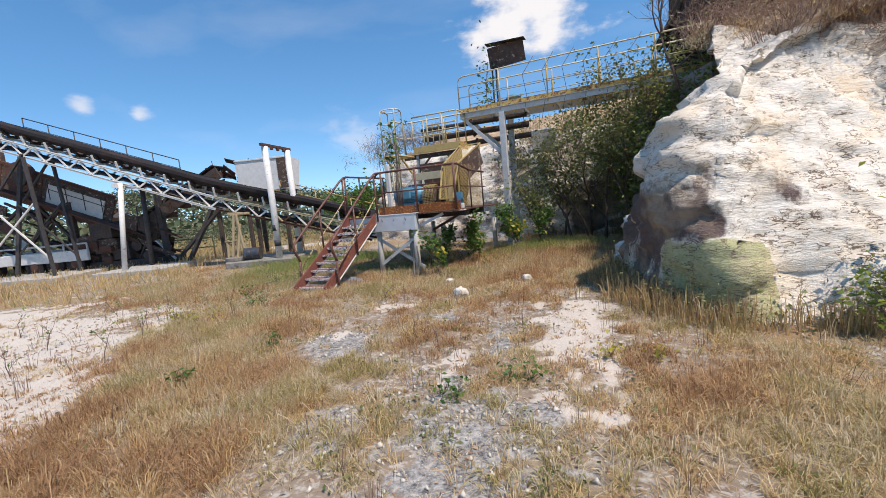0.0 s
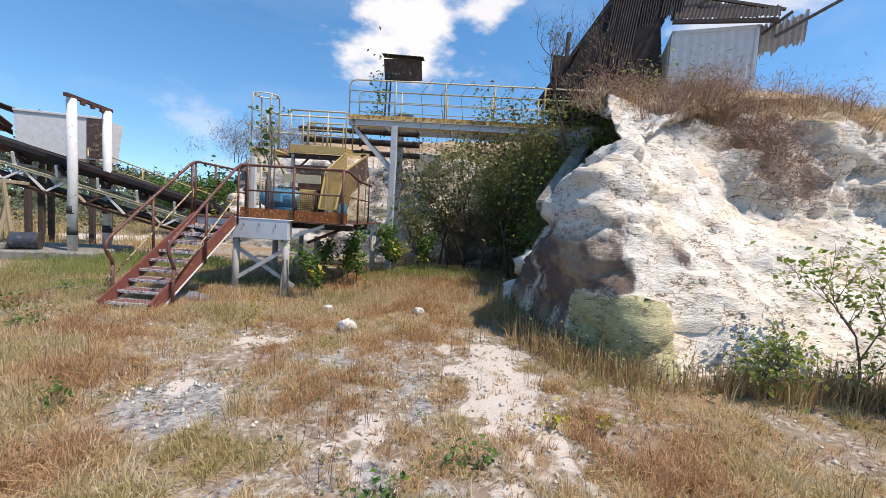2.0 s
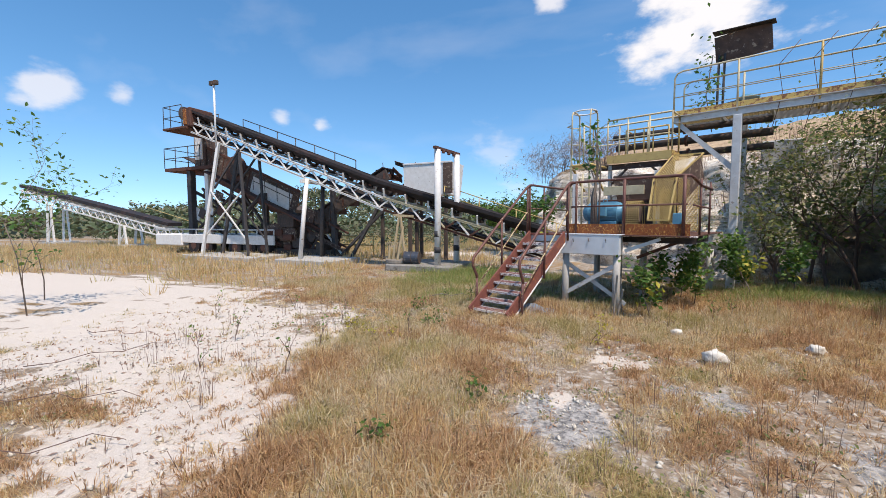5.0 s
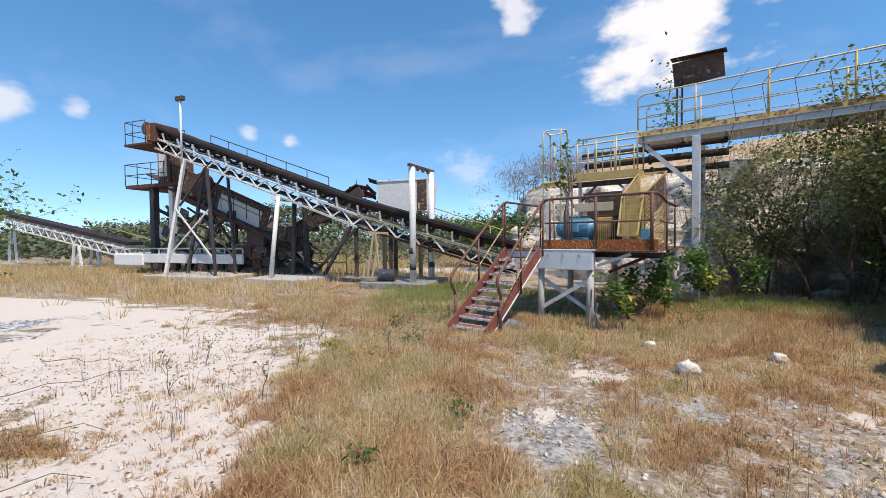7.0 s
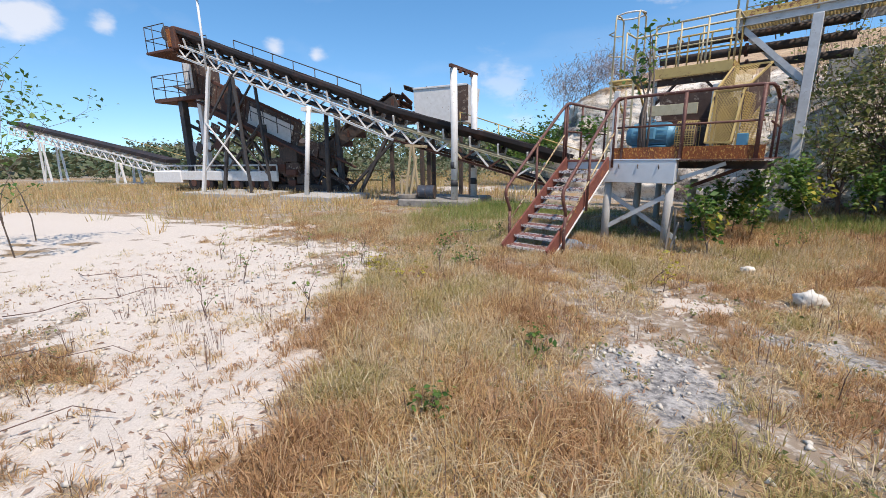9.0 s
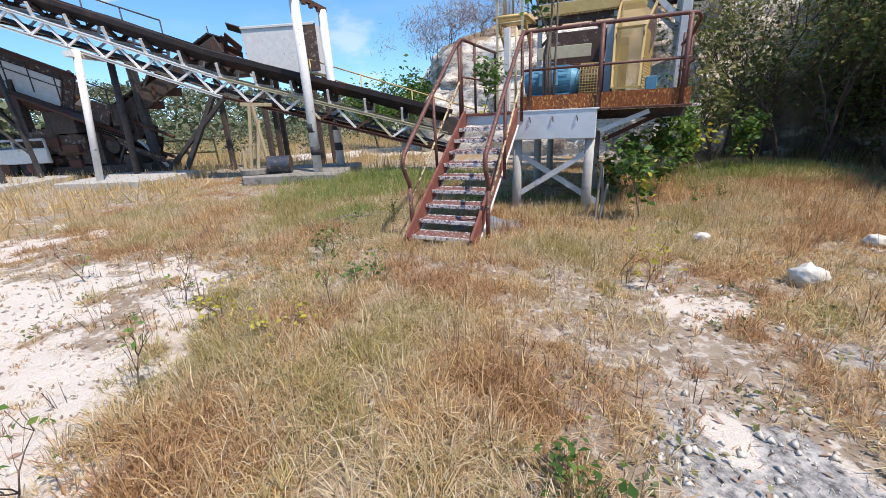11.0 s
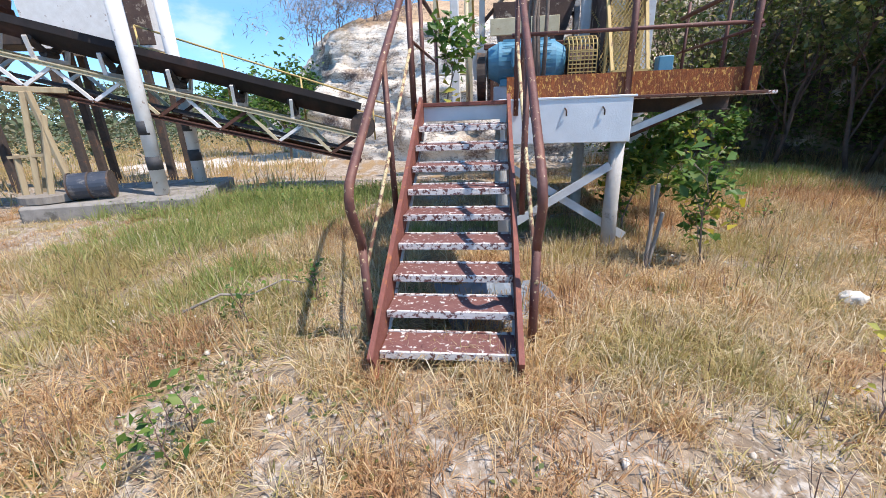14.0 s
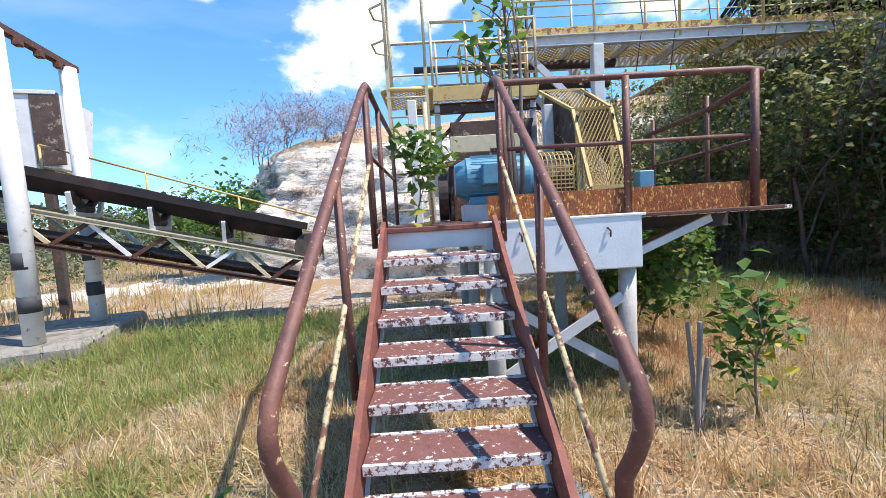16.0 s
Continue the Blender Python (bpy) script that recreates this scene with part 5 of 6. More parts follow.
    for i in range(26):
        q = P(random.uniform(-17.2, -13.8), random.uniform(0.6, 2.2), 18.6)
        s = Vector((random.uniform(0.15, 0.6), random.uniform(0.2, 0.6), random.uniform(0.15, 0.5)))
        if i % 3 == 0:
            part("pulley", disc(NB(), q, (0, 1, 0), s.x * 0.8, 0.2, 20), random.choice((DARK, RUST)), e)
        else:
            part("block", box(NB(), q - s, q + s, 0.02), random.choice((DARK, DARK, RUST, BRONZE)), e)
    part("bed_frame", box(NB(), P(-17.4, 0.3, 18.2), P(-13.6, 0.6, 18.2) + Vector((0, 1.6, 0)), 0.02), DARK, e)
    # second inclined belt crossing behind
    f = thing("feed_conveyor", "dark rusted feed conveyor rising behind the main belt", "conveyor", pose(0, 0, 0))
    for y in (18.6, 19.8):
        part("frame", bar(NB(), P(-17.0, 0.7, y), P(-10.4, 4.0, y), 0.1, 0.55), DARK, f)
        part("leg", bar(NB(), P(-12.5, 0.15, y), P(-10.7, 2.9, y), 0.14, 0.14), DARK_GREY, f)
        part("leg", bar(NB(), P(-13.3, 0.1, y), P(-10.0, 3.0, y), 0.12, 0.12), DARK_GREY, f)
        part("leg", bar(NB(), P(-13.3, 0.1, y), P(-13.4, 3.9, y), 0.22, 0.22), DARK_GREY, f)
        part("brace", bar(NB(), P(-14.8, 0.5, y), P(-12.8, 3.4, y), 0.08, 0.08), DARK_GREY, f)
        part("brace", bar(NB(), P(-14.9, 2.6, y), P(-12.9, 0.4, y), 0.08, 0.08), GREY_STEEL, f)
    part("belt", bar(NB(), P(-17.0, 0.95, 19.2), P(-10.4, 4.25, 19.2), 1.0, 0.06), BELT, f)
    for i in range(9):
        q = P(-16.6 + 0.75 * i, 0.95 + 0.375 * i, 18.5)
        part("idler", bar(NB(), q, q + Vector((0, 1.4, 0)), 0.1, 0.3), RUST, f)
    y0 = thing("yellow_barrier", "small yellow tubular barrier beside the machinery", "barrier", pose(0, 0, 0))
    for z in (1.3, 0.9):
        part("bar", pipe(NB(), [P(-13.2, z, 20.4), P(-11.2, z, 20.4)], 0.035, 6), YELLOW, y0)
    for x in (-13.2, -12.2, -11.2):
        q = P(x, 1.3, 20.4)
        part("upright", pipe(NB(), [(q.x, q.y, 0), q], 0.035, 6), YELLOW, y0)


screen_plant()


def far_conveyor():
    t = thing("far_conveyor", "second white lattice conveyor running off to the distance", "conveyor", pose(0, 0, 0))
    a, b = Vector((-31.0, 20.0, 0.75)), Vector((-54.0, 20.5, 4.4))
    n = 44
    for dy in (0.0, 0.95):
        tr = part("truss", NB(), WHITE, t)
        o = Vector((0, dy, 0))
        for h in (0, 0.6):
            part("chord", bar(NB(), a + o + Vector((0, 0, h)), b + o + Vector((0, 0, h)), 0.07, 0.09), WHITE, tr)
        for i in range(n):
            p, q = a.lerp(b, i / n) + o, a.lerp(b, (i + 1) / n) + o
            part("web", bar(NB(), p + Vector((0, 0, 0.6 * (i % 2))), q + Vector((0, 0, 0.6 * ((i + 1) % 2))), 0.05, 0.06), WHITE, tr)
    part("belt", bar(NB(), a + Vector((0, 0.5, 1.0)), b + Vector((0, 0.5, 1.0)), 1.0, 0.25), BELT, t)
    for i in range(20):
        p = a.lerp(b, (i + 0.5) / 20)
        part("idler", bar(NB(), p + Vector((0, -0.05, 0.65)), p + Vector((0, 1.0, 0.65)), 0.07, 0.2), WHITE, t)
    for k in (0.25, 0.75):
        p = a.lerp(b, k)
        for dx in (-0.5, 0.5):
            for dy in (-0.1, 1.05):
                part("leg", bar(NB(), (p.x + dx * 1.3, p.y + dy, -0.5), (p.x + dx * 0.5, p.y + dy, p.z), 0.13, 0.13), WHITE, t)
        part("brace", bar(NB(), (p.x - 0.6, p.y, 0.3), (p.x + 0.4, p.y, p.z - 0.2), 0.07, 0.07), WHITE, t)
        part("footing", box(NB(), (p.x - 1, p.y - 0.5, -0.4), (p.x + 1, p.y + 1.5, 0.15), 0.02), CONCRETE, t)
    part("rail", pipe(NB(), [a + Vector((3, 1.6, 0.6)), a + Vector((-8, 1.8, 2.9))], 0.03, 6), YELLOW, t)


far_conveyor()

# ---- container and wrecked roof on the cliff top ----


def corrugated(bm, o, a, b, waves, depth, up, t=0.004, torn=0.0):
    """A corrugated sheet: o corner, a across the waves, b along them."""
    o, a, b, up = Vector(o), Vector(a), Vector(b), Vector(up).normalized()
    n = waves * 4
    rows = []
    for j in (0, 1, 2, 3):
        rows.append([bm.verts.new(o + a * (i / n) + b * (j / 3 + (random.uniform(-torn, torn) if j in (0, 3) else 0)) + up * depth * (0.5, 1, 0.5, 0)[i % 4]) for i in range(n + 1)])
    for p, q in zip(rows, rows[1:]):
        for i in range(n):
            bm.faces.new((p[i], p[i + 1], q[i + 1], q[i]))
    return bm


def shed():
    random.seed(3)
    c = thing("shipping_container", "white corrugated shipping container on the cliff top", "container", pose(10.45, 12.75, 5.95, 0, 0, -34.5))
    w, h, L = 2.44, 2.6, 6.0
    e = part("end_wall", corrugated(NB(), (0.06, 0.02, 0.1), (w - 0.12, 0, 0), (0, 0, h - 0.2), 9, 0.05, (0, -1, 0)), CONT, c)
    part("side_wall", corrugated(NB(), (0, L, 0.1), (0, -L, 0), (0, 0, h - 0.2), 22, 0.04, (-1, 0, 0)), CONT, c)
    part("side_wall", corrugated(NB(), (w, 0, 0.1), (0, L, 0), (0, 0, h - 0.2), 22, 0.04, (1, 0, 0)), CONT, c)
    part("roof", box(NB(), (0, 0, h - 0.06), (w, L, h), 0.01), CONT, c)
    part("floor_frame", box(NB(), (0, 0, -0.4), (w, L, 0.12), 0.01), CONT, c)
    for x in (0.0, w - 0.1):
        part("corner_post", box(NB(), (x, -0.03, 0.0), (x + 0.1, 0.12, h), 0.01), CONT, c)
    part("top_rail", box(NB(), (0, -0.03, h - 0.12), (w, 0.1, h), 0.01), CONT, c)
    part("inner_lining", box(NB(), (0.08, 0.1, 0.1), (w - 0.08, L - 0.1, h - 0.1), 0.01), DARK, c)
    r = thing("wrecked_roof", "collapsed dark corrugated roof with torn hanging sheets", "roof", pose(0, 0, 0))
    A, B = Vector((9.2, 14.2, 10.2)), Vector((11.0, 12.9, 10.1))       # ridge
    back = Vector((2.4, 3.2, 0.4))
    for k in range(5):
        a0, a1 = k / 5, (k + 1) / 5
        top0, top1 = A.lerp(A + back, a0), A.lerp(A + back, a1)
        lo0, lo1 = Vector((7.4, 15.9, 6.7)).lerp(Vector((7.4, 15.9, 6.7)) + back, a0), Vector((7.4, 15.9, 6.7)).lerp(Vector((7.4, 15.9, 6.7)) + back, a1)
        part("roof_sheet", corrugated(NB(), lo0 + Vector((0, 0, random.uniform(-0.1, 0.1))), lo1 - lo0, top0 - lo0, 9, 0.05, (-0.7, -0.3, 0.6), torn=0.08), TIN, r)
    # the side towards the pit hangs as loose sheets
    for k in range(7):
        p = A.lerp(B, k / 7)
        q = A.lerp(B, (k + 1) / 7)
        dz = random.uniform(0.9, 1.5) + (1.6 if k < 3 else 0)
        part("roof_sheet", corrugated(NB(), p + Vector((0, 0, -dz)) + Vector((-0.3, -0.2, 0)) * (2.5 if k < 3 else 1), q - p, Vector((0.3, 0.2, 0)) * (2.5 if k < 3 else 1) + Vector((0, 0, dz)), 4, 0.05, (-0.6, -0.8, 0), torn=0.12), TIN, r)
    lo_a, lo_b = Vector((7.4, 14.9, 6.5)), Vector((9.7, 13.1, 7.3))
    for k in range(6):
        p0, p1 = A.lerp(lo_a, k / 6), A.lerp(lo_a, (k + 1) / 6)
        q0, q1 = B.lerp(lo_b, k / 6), B.lerp(lo_b, (k + 1) / 6)
        part("roof_sheet", corrugated(NB(), p1 + Vector((0, 0, random.uniform(-0.15, 0.1))), (q1 - p1) * random.uniform(0.85, 1.05), p0 - p1 + Vector((0, 0, 0.06)), 10, 0.05, (-0.4, -0.7, 0.5), torn=0.2), TIN, r)
    part("dark_gable", bar(NB(), (8.3, 14.1, 7.0), (10.42, 12.98, 7.3), 0.05, 3.2), TIN, r)
    # the slope over the container
    e0, e1, h0, h1 = Vector((10.3, 12.6, 8.82)), Vector((12.75, 11.05, 8.66)), Vector((11.4, 13.5, 10.2)), Vector((14.1, 12.1, 9.6))
    for k in range(5):
        p, q, p2 = e0.lerp(e1, k / 5), e0.lerp(e1, (k + 1.06) / 5), h0.lerp(h1, k / 5)
        part("roof_sheet", corrugated(NB(), p + Vector((0, 0, random.uniform(-0.05, 0.05))), q - p, p2 - p, 5, 0.05, (0, -0.5, 0.8), torn=0.07), TIN, r)
    part("eave_beam", bar(NB(), e0 + Vector((0, 0, -0.06)), e1 + Vector((0, 0, -0.06)), 0.1, 0.12), DARK, r)
    part("torn_sheet", corrugated(NB(), (12.9, 11.9, 7.75), (1.15, -0.75, 0.45), (-0.1, -0.1, 0.85), 8, 0.05, (-0.6, -0.8, 0), torn=0.16), CONCRETE, r, "torn pale sheet")
    for a, b in ((A, B), (A, (7.4, 15.9, 6.6)), (B, (8.7, 14.6, 6.5)), ((11.3, 12.8, 9.5), (12.3, 12.2, 10.2)), ((12.9, 11.2, 8.2), (14.3, 10.4, 9.2)), ((12.6, 11.4, 8.3), (13.2, 11.0, 8.9)), ((11.0, 12.9, 9.9), (14.1, 11.9, 9.55))):
        part("rafter", bar(NB(), a, b, 0.07, 0.09), DARK, r)
    for x, y in ((9.3, 14.2), (8.2, 15.4), (11.2, 17.2), (10.0, 13.4)):
        part("post", bar(NB(), (x, y, 4.6), (x, y, 9.2), 0.12, 0.12), DARK, r)
    part("back_wall", box(NB(), (8.0, 16.0, 4.5), (12.5, 16.15, 8.6), 0.01), TIN, r)
    part("side_wall", bar(NB(), (9.15, 14.1, 6.2), (8.1, 15.9, 6.2), 0.05, 2.6), TIN, r)
    # concrete retaining walls by the walkway's end
    w = thing("concrete_wing_wall", "sloping weathered concrete wing wall in the rock", "wall", pose(0, 0, 0))
    part("slab", bar(NB(), (7.45, 12.2, 4.7), (4.6, 9.65, 2.35), 0.4, 0.3, bevel=0.05), STONE, w)
    part("footing", box(NB(), (7.0, 11.7, 3.6), (8.2, 13.4, 4.9), 0.06), CONCRETE, w)
    k = thing("concrete_headwall", "stained pale concrete headwall under the walkway", "wall", STATION)
    bm = NB()
    box(bm, (3.95, 10.6, 3.75), (5.0, 11.0, 4.6), 0.05)
    part("wall", bm, CONCRETE, k)
    part("ledge", box(NB(), (3.85, 10.3, 3.6), (5.1, 10.7, 3.78), 0.04), CONCRETE, k)


shed()

# ---- plants ----
RNG = np.random.RandomState(4)


def blades(name, base, height, mat, per=20, width=0.006, spread=0.08, lean=0.5, parent=None, rng=RNG, fine=True):
    """Tufts of narrow bent blades on the base points; a plain blade is one face."""
    n = len(base)
    b = np.repeat(base, per, 0)
    h = np.repeat(height, per) * rng.uniform(0.45, 1.1, n * per)
    ang = rng.uniform(0, 6.283, n * per)
    rad = np.sqrt(rng.rand(n * per)) * spread * np.repeat(0.6 + height / height.max(), per)
    b = b + np.column_stack([np.cos(ang) * rad, np.sin(ang) * rad, np.zeros(n * per) - 0.01])
    out = np.column_stack([np.cos(ang), np.sin(ang), np.zeros(n * per)])
    tilt = lean * rng.uniform(0.0, 1.0, n * per) ** (1.25 if lean < 1.5 else 0.75)
    turn = rng.uniform(0, 6.283, n * per)
    out = out * 0.6 + 0.4 * np.column_stack([np.cos(turn), np.sin(turn), np.zeros(n * per)])
    sd = np.column_stack([-np.sin(turn), np.cos(turn), np.zeros(n * per)]) * (width * rng.uniform(0.6, 1.5, n * per))[:, None]
    mid = b + out * (tilt * h * 0.35)[:, None] + np.column_stack([np.zeros((n * per, 2)), h * 0.55])
    tip = b + out * (tilt * h)[:, None] + np.column_stack([np.zeros((n * per, 2)), h * np.maximum(0.12, 1 - 0.42 * tilt)])
    if not fine:
        v = np.stack([b - sd, b + sd, tip + sd * 0.3, tip - sd * 0.3], 1).reshape(-1, 3)
        f = np.arange(n * per)[:, None] * 4 + np.array([0, 1, 2, 3])
        return tagged(raw(name, v, f, mat, parent), kind="stuff")
    v = np.stack([b - sd, b + sd, mid + sd * 0.8, mid - sd * 0.8, tip + sd * 0.15, tip - sd * 0.15], 1).reshape(-1, 3)
    k = np.arange(n * per)[:, None] * 6
    f = np.concatenate([k + np.array([0, 1, 2, 3]), k + np.array([3, 2, 4, 5])])
    return tagged(raw(name, v, f, mat, parent), kind="stuff")


def leaves(name, at, size, mat, parent=None, rng=RNG, droop=0.3, long=1.7):
    """Small folded leaves at points; size may vary."""
    n = len(at)
    size = np.broadcast_to(size, n) * rng.uniform(0.6, 1.3, n)
    t = rng.normal(size=(n, 3))
    t[:, 2] = t[:, 2] * 0.5 - droop
    t /= np.linalg.norm(t, axis=1, keepdims=True)
    s = np.cross(t, rng.normal(size=(n, 3)) * 0.5 + np.array([0, 0, 1.0]))
    s /= np.linalg.norm(s, axis=1, keepdims=True) + 1e-9
    u = np.cross(s, t)
    S = size[:, None]
    a = at - t * S * 0.5 * long
    m = at + u * S * 0.12
    l, r, tip = at + s * S * 0.5 + u * S * 0.22, at - s * S * 0.5 + u * S * 0.22, at + t * S * 0.5 * long
    v = np.stack([a, l, tip, m, r], 1).reshape(-1, 3)
    k = np.arange(n)[:, None] * 5
    f = np.concatenate([k + np.array([0, 1, 2, 3]), k + np.array([0, 3, 2, 4])])
    return tagged(raw(name, v, f, mat, parent), kind="stuff")


def branching(base, height, spread, levels=3, kids=4, r0=0.05, seed=0, rise=0.5, bend=0.25):
    """Limbs of a shrub or tree: a bmesh of tapered tubes, and its twig points."""
    rr = random.Random(seed)
    bm, tips = NB(), []

    def grow(p, d, length, r, lev):
        pts = [p]
        q = p.copy()
        dd = d.copy()
        for i in range(3):
            dd = (dd + Vector((rr.uniform(-bend, bend), rr.uniform(-bend, bend), rr.uniform(-bend * 0.5, bend)))).normalized()
            q = q + dd * length / 3
            pts.append(q.copy())
        pipe(bm, pts, r, 6 if lev < 2 else 4, r * 0.55)
        if lev >= levels - 1:
            for k in range(1, 4):
                tips.append(pts[k])
        if lev < levels:
            for k in range(kids):
                s = pts[rr.choice((1, 2, 3, 3))]
                nd = (dd * rise + Vector((rr.uniform(-1, 1) * spread, rr.uniform(-1, 1) * spread, rr.uniform(-0.1, 0.9)))).normalized()
                grow(s, nd, length * rr.uniform(0.5, 0.8), r * 0.55, lev + 1)
    grow(Vector(base), Vector((rr.uniform(-0.15, 0.15), rr.uniform(-0.15, 0.15), 1)).normalized(), height, r0, 0)
    return bm, np.array([tuple(t) for t in tips])


def shrub(name, label, category, base, height, spread, leaf, n, size, seed, mat=None, levels=3, kids=4, r0=0.03, scatter=0.12, group="", rise=0.5, stems=1, bark=None, crown_from=-1.0):
    t = thing(name, label, category, pose(*base), group)
    allt = []
    for k in range(stems):
        o = Vector((random.Random(seed + k).uniform(-0.3, 0.3), random.Random(seed * 3 + k).uniform(-0.3, 0.3), -0.05)) if stems > 1 else Vector((0, 0, -0.05))
        bm, tips = branching(o, height * 0.45, spread, levels, kids, r0, seed + 31 * k, rise)
        part("trunk" if r0 > 0.03 else "stem", bm, bark or BARK, t)
        allt.append(tips)
    tips = np.vstack(allt)
    tips = tips[tips[:, 2] > min(crown_from, tips[:, 2].max() - 0.3)]
    if n:
        rng = np.random.RandomState(seed)
        at = tips[rng.randint(0, len(tips), n)] + rng.normal(size=(n, 3)) * scatter
        leaves("crown", at, size, leaf, t, rng)
    return t


def zland(x, y):
    return float(land(np.array([x]), np.array([y]))[0])


def grass():
    rng = np.random.RandomState(8)

    def sow(n, x0, x1, y0, y1):
        x, y = rng.uniform(x0, x1, n), rng.uniform(y0, y1, n)
        dens, patch, clump, sand, tar, green = cover(x, y)
        keep = rng.rand(n) < dens
        keep &= ~((x > 3.9) & (y < 12) & (y > 4.6))
        return x[keep], y[keep], green[keep], patch[keep], sand[keep]
    g = tagged(new("dry_grass"), "tufts of dry golden brown grass over the ground", "grass", kind="stuff")
    g2 = tagged(new("green_grass"), "patches of green grass by the station", "grass", kind="stuff")
    # tufts near the walk, then the rest of the yard
    for n, x0, x1, y0, y1, per, width, fine in ((21500, -6.6, 4.4, 1.6, 9.6, 19, 0.003, True), (5500, 4.4, 10, -0.5, 5.2, 18, 0.0036, False), (23000, -11, 7, 9.6, 17, 17, 0.0046, False), (9500, -11, -6.6, 1.6, 9.6, 14, 0.0044, False)):
        x, y, green, tall, sand = sow(n, x0, x1, y0, y1)
        base = np.column_stack([x, y, land(x, y)])
        isg = rng.rand(len(x)) < green * 0.75
        h = (0.075 + 0.06 * rng.rand(len(x)) + 0.15 * tall * rng.uniform(0.3, 1.2, len(x))) * (1 - 0.4 * sand)
        # kinds of grass stand in drifts
        v = fbm(x * 1.1 + 40, y * 1.1, 3, 0) + rng.normal(size=len(x)) * 0.09 + 0.16 * sstep(0, 0.5, blob(x, y, -5.8, 12.0, 2.2, 2.6))
        sort = np.digitize(v, (0.43, 0.54, 0.68))
        for k, mat in enumerate((GRASSES[1], GRASSES[0], GRASSES[2], GRASSES[3])):
            pick = (sort == k) & ~isg
            blades("tufts", base[pick], h[pick], mat, per, width, 0.05, 2.0, g, rng, fine)
        if isg.any():
            blades("tufts", base[isg], h[isg] * 1.1, GREEN_GRASS, per, width * 1.2, 0.07, 1.5, g2, rng, fine)
    # straw lying between the tufts
    n = 110000
    x, y = rng.uniform(-6.6, 4.4, n), rng.uniform(1.6, 10.5, n)
    d, patch, clump, sand, tar, green = cover(x, y)
    ok = rng.rand(n) < 0.1 + 0.75 * d
    b = np.column_stack([x, y, land(x, y) + 0.006])[ok]
    m = len(b)
    turn, size = rng.uniform(0, 6.283, m), rng.uniform(0.02, 0.085, m)
    way = np.column_stack([np.cos(turn), np.sin(turn), rng.uniform(-0.05, 0.55, m)]) * size[:, None]
    sd = np.column_stack([-np.sin(turn), np.cos(turn), np.zeros(m)]) * rng.uniform(0.0012, 0.0028, m)[:, None]
    v = np.stack([b - sd, b + sd, b + way + sd * 0.5, b + way - sd * 0.5], 1).reshape(-1, 3)
    k = np.arange(m)[:, None] * 4 + np.array([0, 1, 2, 3])
    half = m // 2
    lit = tagged(new("fallen_straw"), "short bits of fallen straw covering the soil", "straw", kind="stuff")
    tagged(raw("straw", v[:half * 4], k[:half], GRASSES[2], lit), kind="stuff")
    tagged(raw("straw", v[half * 4:], k[:m - half], GRASSES[1], lit), kind="stuff")
    # wider land
    n = 11000
    x, y = rng.uniform(-45, 12, n), rng.uniform(8, 50, n)
    sand, tar, green = masks(x, y)
    ok = (rng.rand(n) > sand * 0.97) & ~((x > -11) & (y < 17)) & ~((x > -5) & (y > 17))
    x, y = x[ok], y[ok]
    h = 0.25 + 0.35 * fbm(x * 0.5, y * 0.5, 3, 1)
    gg = rng.rand(len(x)) < 0.25 + 0.35 * sstep(18, 26, y)
    b = np.column_stack([x, y, land(x, y)])
    blades("tufts_beyond", b[~gg], h[~gg], GRASSES[0], 11, 0.011, 0.25, 1.2, g, rng, False)
    blades("tufts_beyond", b[gg], h[gg], GRASSES[3], 11, 0.011, 0.25, 1.2, g, rng, False)
    # low herbs and dead stalks between the tufts
    n = 5000
    x, y = rng.uniform(-8, 6, n), rng.uniform(0.5, 13, n)
    d, patch, clump, sand, tar, green = cover(x, y)
    herb = np.maximum(blob(x, y, -4.9, 9.6, 1.6, 2.4), 0) + 0.25 * clump
    ok = rng.rand(n) < herb * (1 - sand)
    c = np.column_stack([x, y, land(x, y) + 0.03])[ok]
    h2 = tagged(new("low_herbs"), "low grey-green creeping herbs between the grass", "herbs", kind="stuff")
    at = np.repeat(c, 16, 0) + rng.normal(size=(len(c) * 16, 3)) * np.array([0.09, 0.09, 0.02])
    leaves("herb_leaves", at, 0.026, LEAF_DUSTY, h2, rng)
    ok = rng.rand(n) < 0.12 * (1 - tar)
    c = np.column_stack([x, y, land(x, y)])[ok]
    s2 = tagged(new("dead_stalks"), "thin dark dead stalks standing in the grass", "stalks", kind="stuff")
    blades("stalks", c, rng.uniform(0.2, 0.5, len(c)), TWIG, 6, 0.0022, 0.06, 0.9, s2, rng)
    # leaf litter and bits of twig
    n = 9000
    x, y = rng.uniform(-10, 6, n), rng.uniform(0.3, 12, n)
    h3 = tagged(new("leaf_litter"), "brown leaf litter and bits of straw on the ground", "litter", kind="stuff")
    leaves("litter", np.column_stack([x, y, land(x, y) + 0.008]), 0.024, DRY_BUSH, h3, rng, droop=0.0, long=2.6)
    # damp green growth under the belt's low end
    n = 420
    x, y = rng.normal(-5.4, 1.3, n), rng.normal(15.3, 0.6, n)
    c = np.column_stack([x, y, land(x, y)])
    h4 = tagged(new("low_green_growth"), "rank dark green grass and weeds under the belt", "weeds", kind="stuff")
    blades("weed_blades", c, rng.uniform(0.2, 0.45, n), GREEN_GRASS, 24, 0.006, 0.12, 1.5, h4, rng, False)
    at = np.repeat(c[::4], 14, 0) + np.abs(rng.normal(size=(len(c[::4]) * 14, 3))) * np.array([0.14, 0.14, 0.16])
    leaves("weed_leaves", at, 0.03, LEAF, h4, rng)
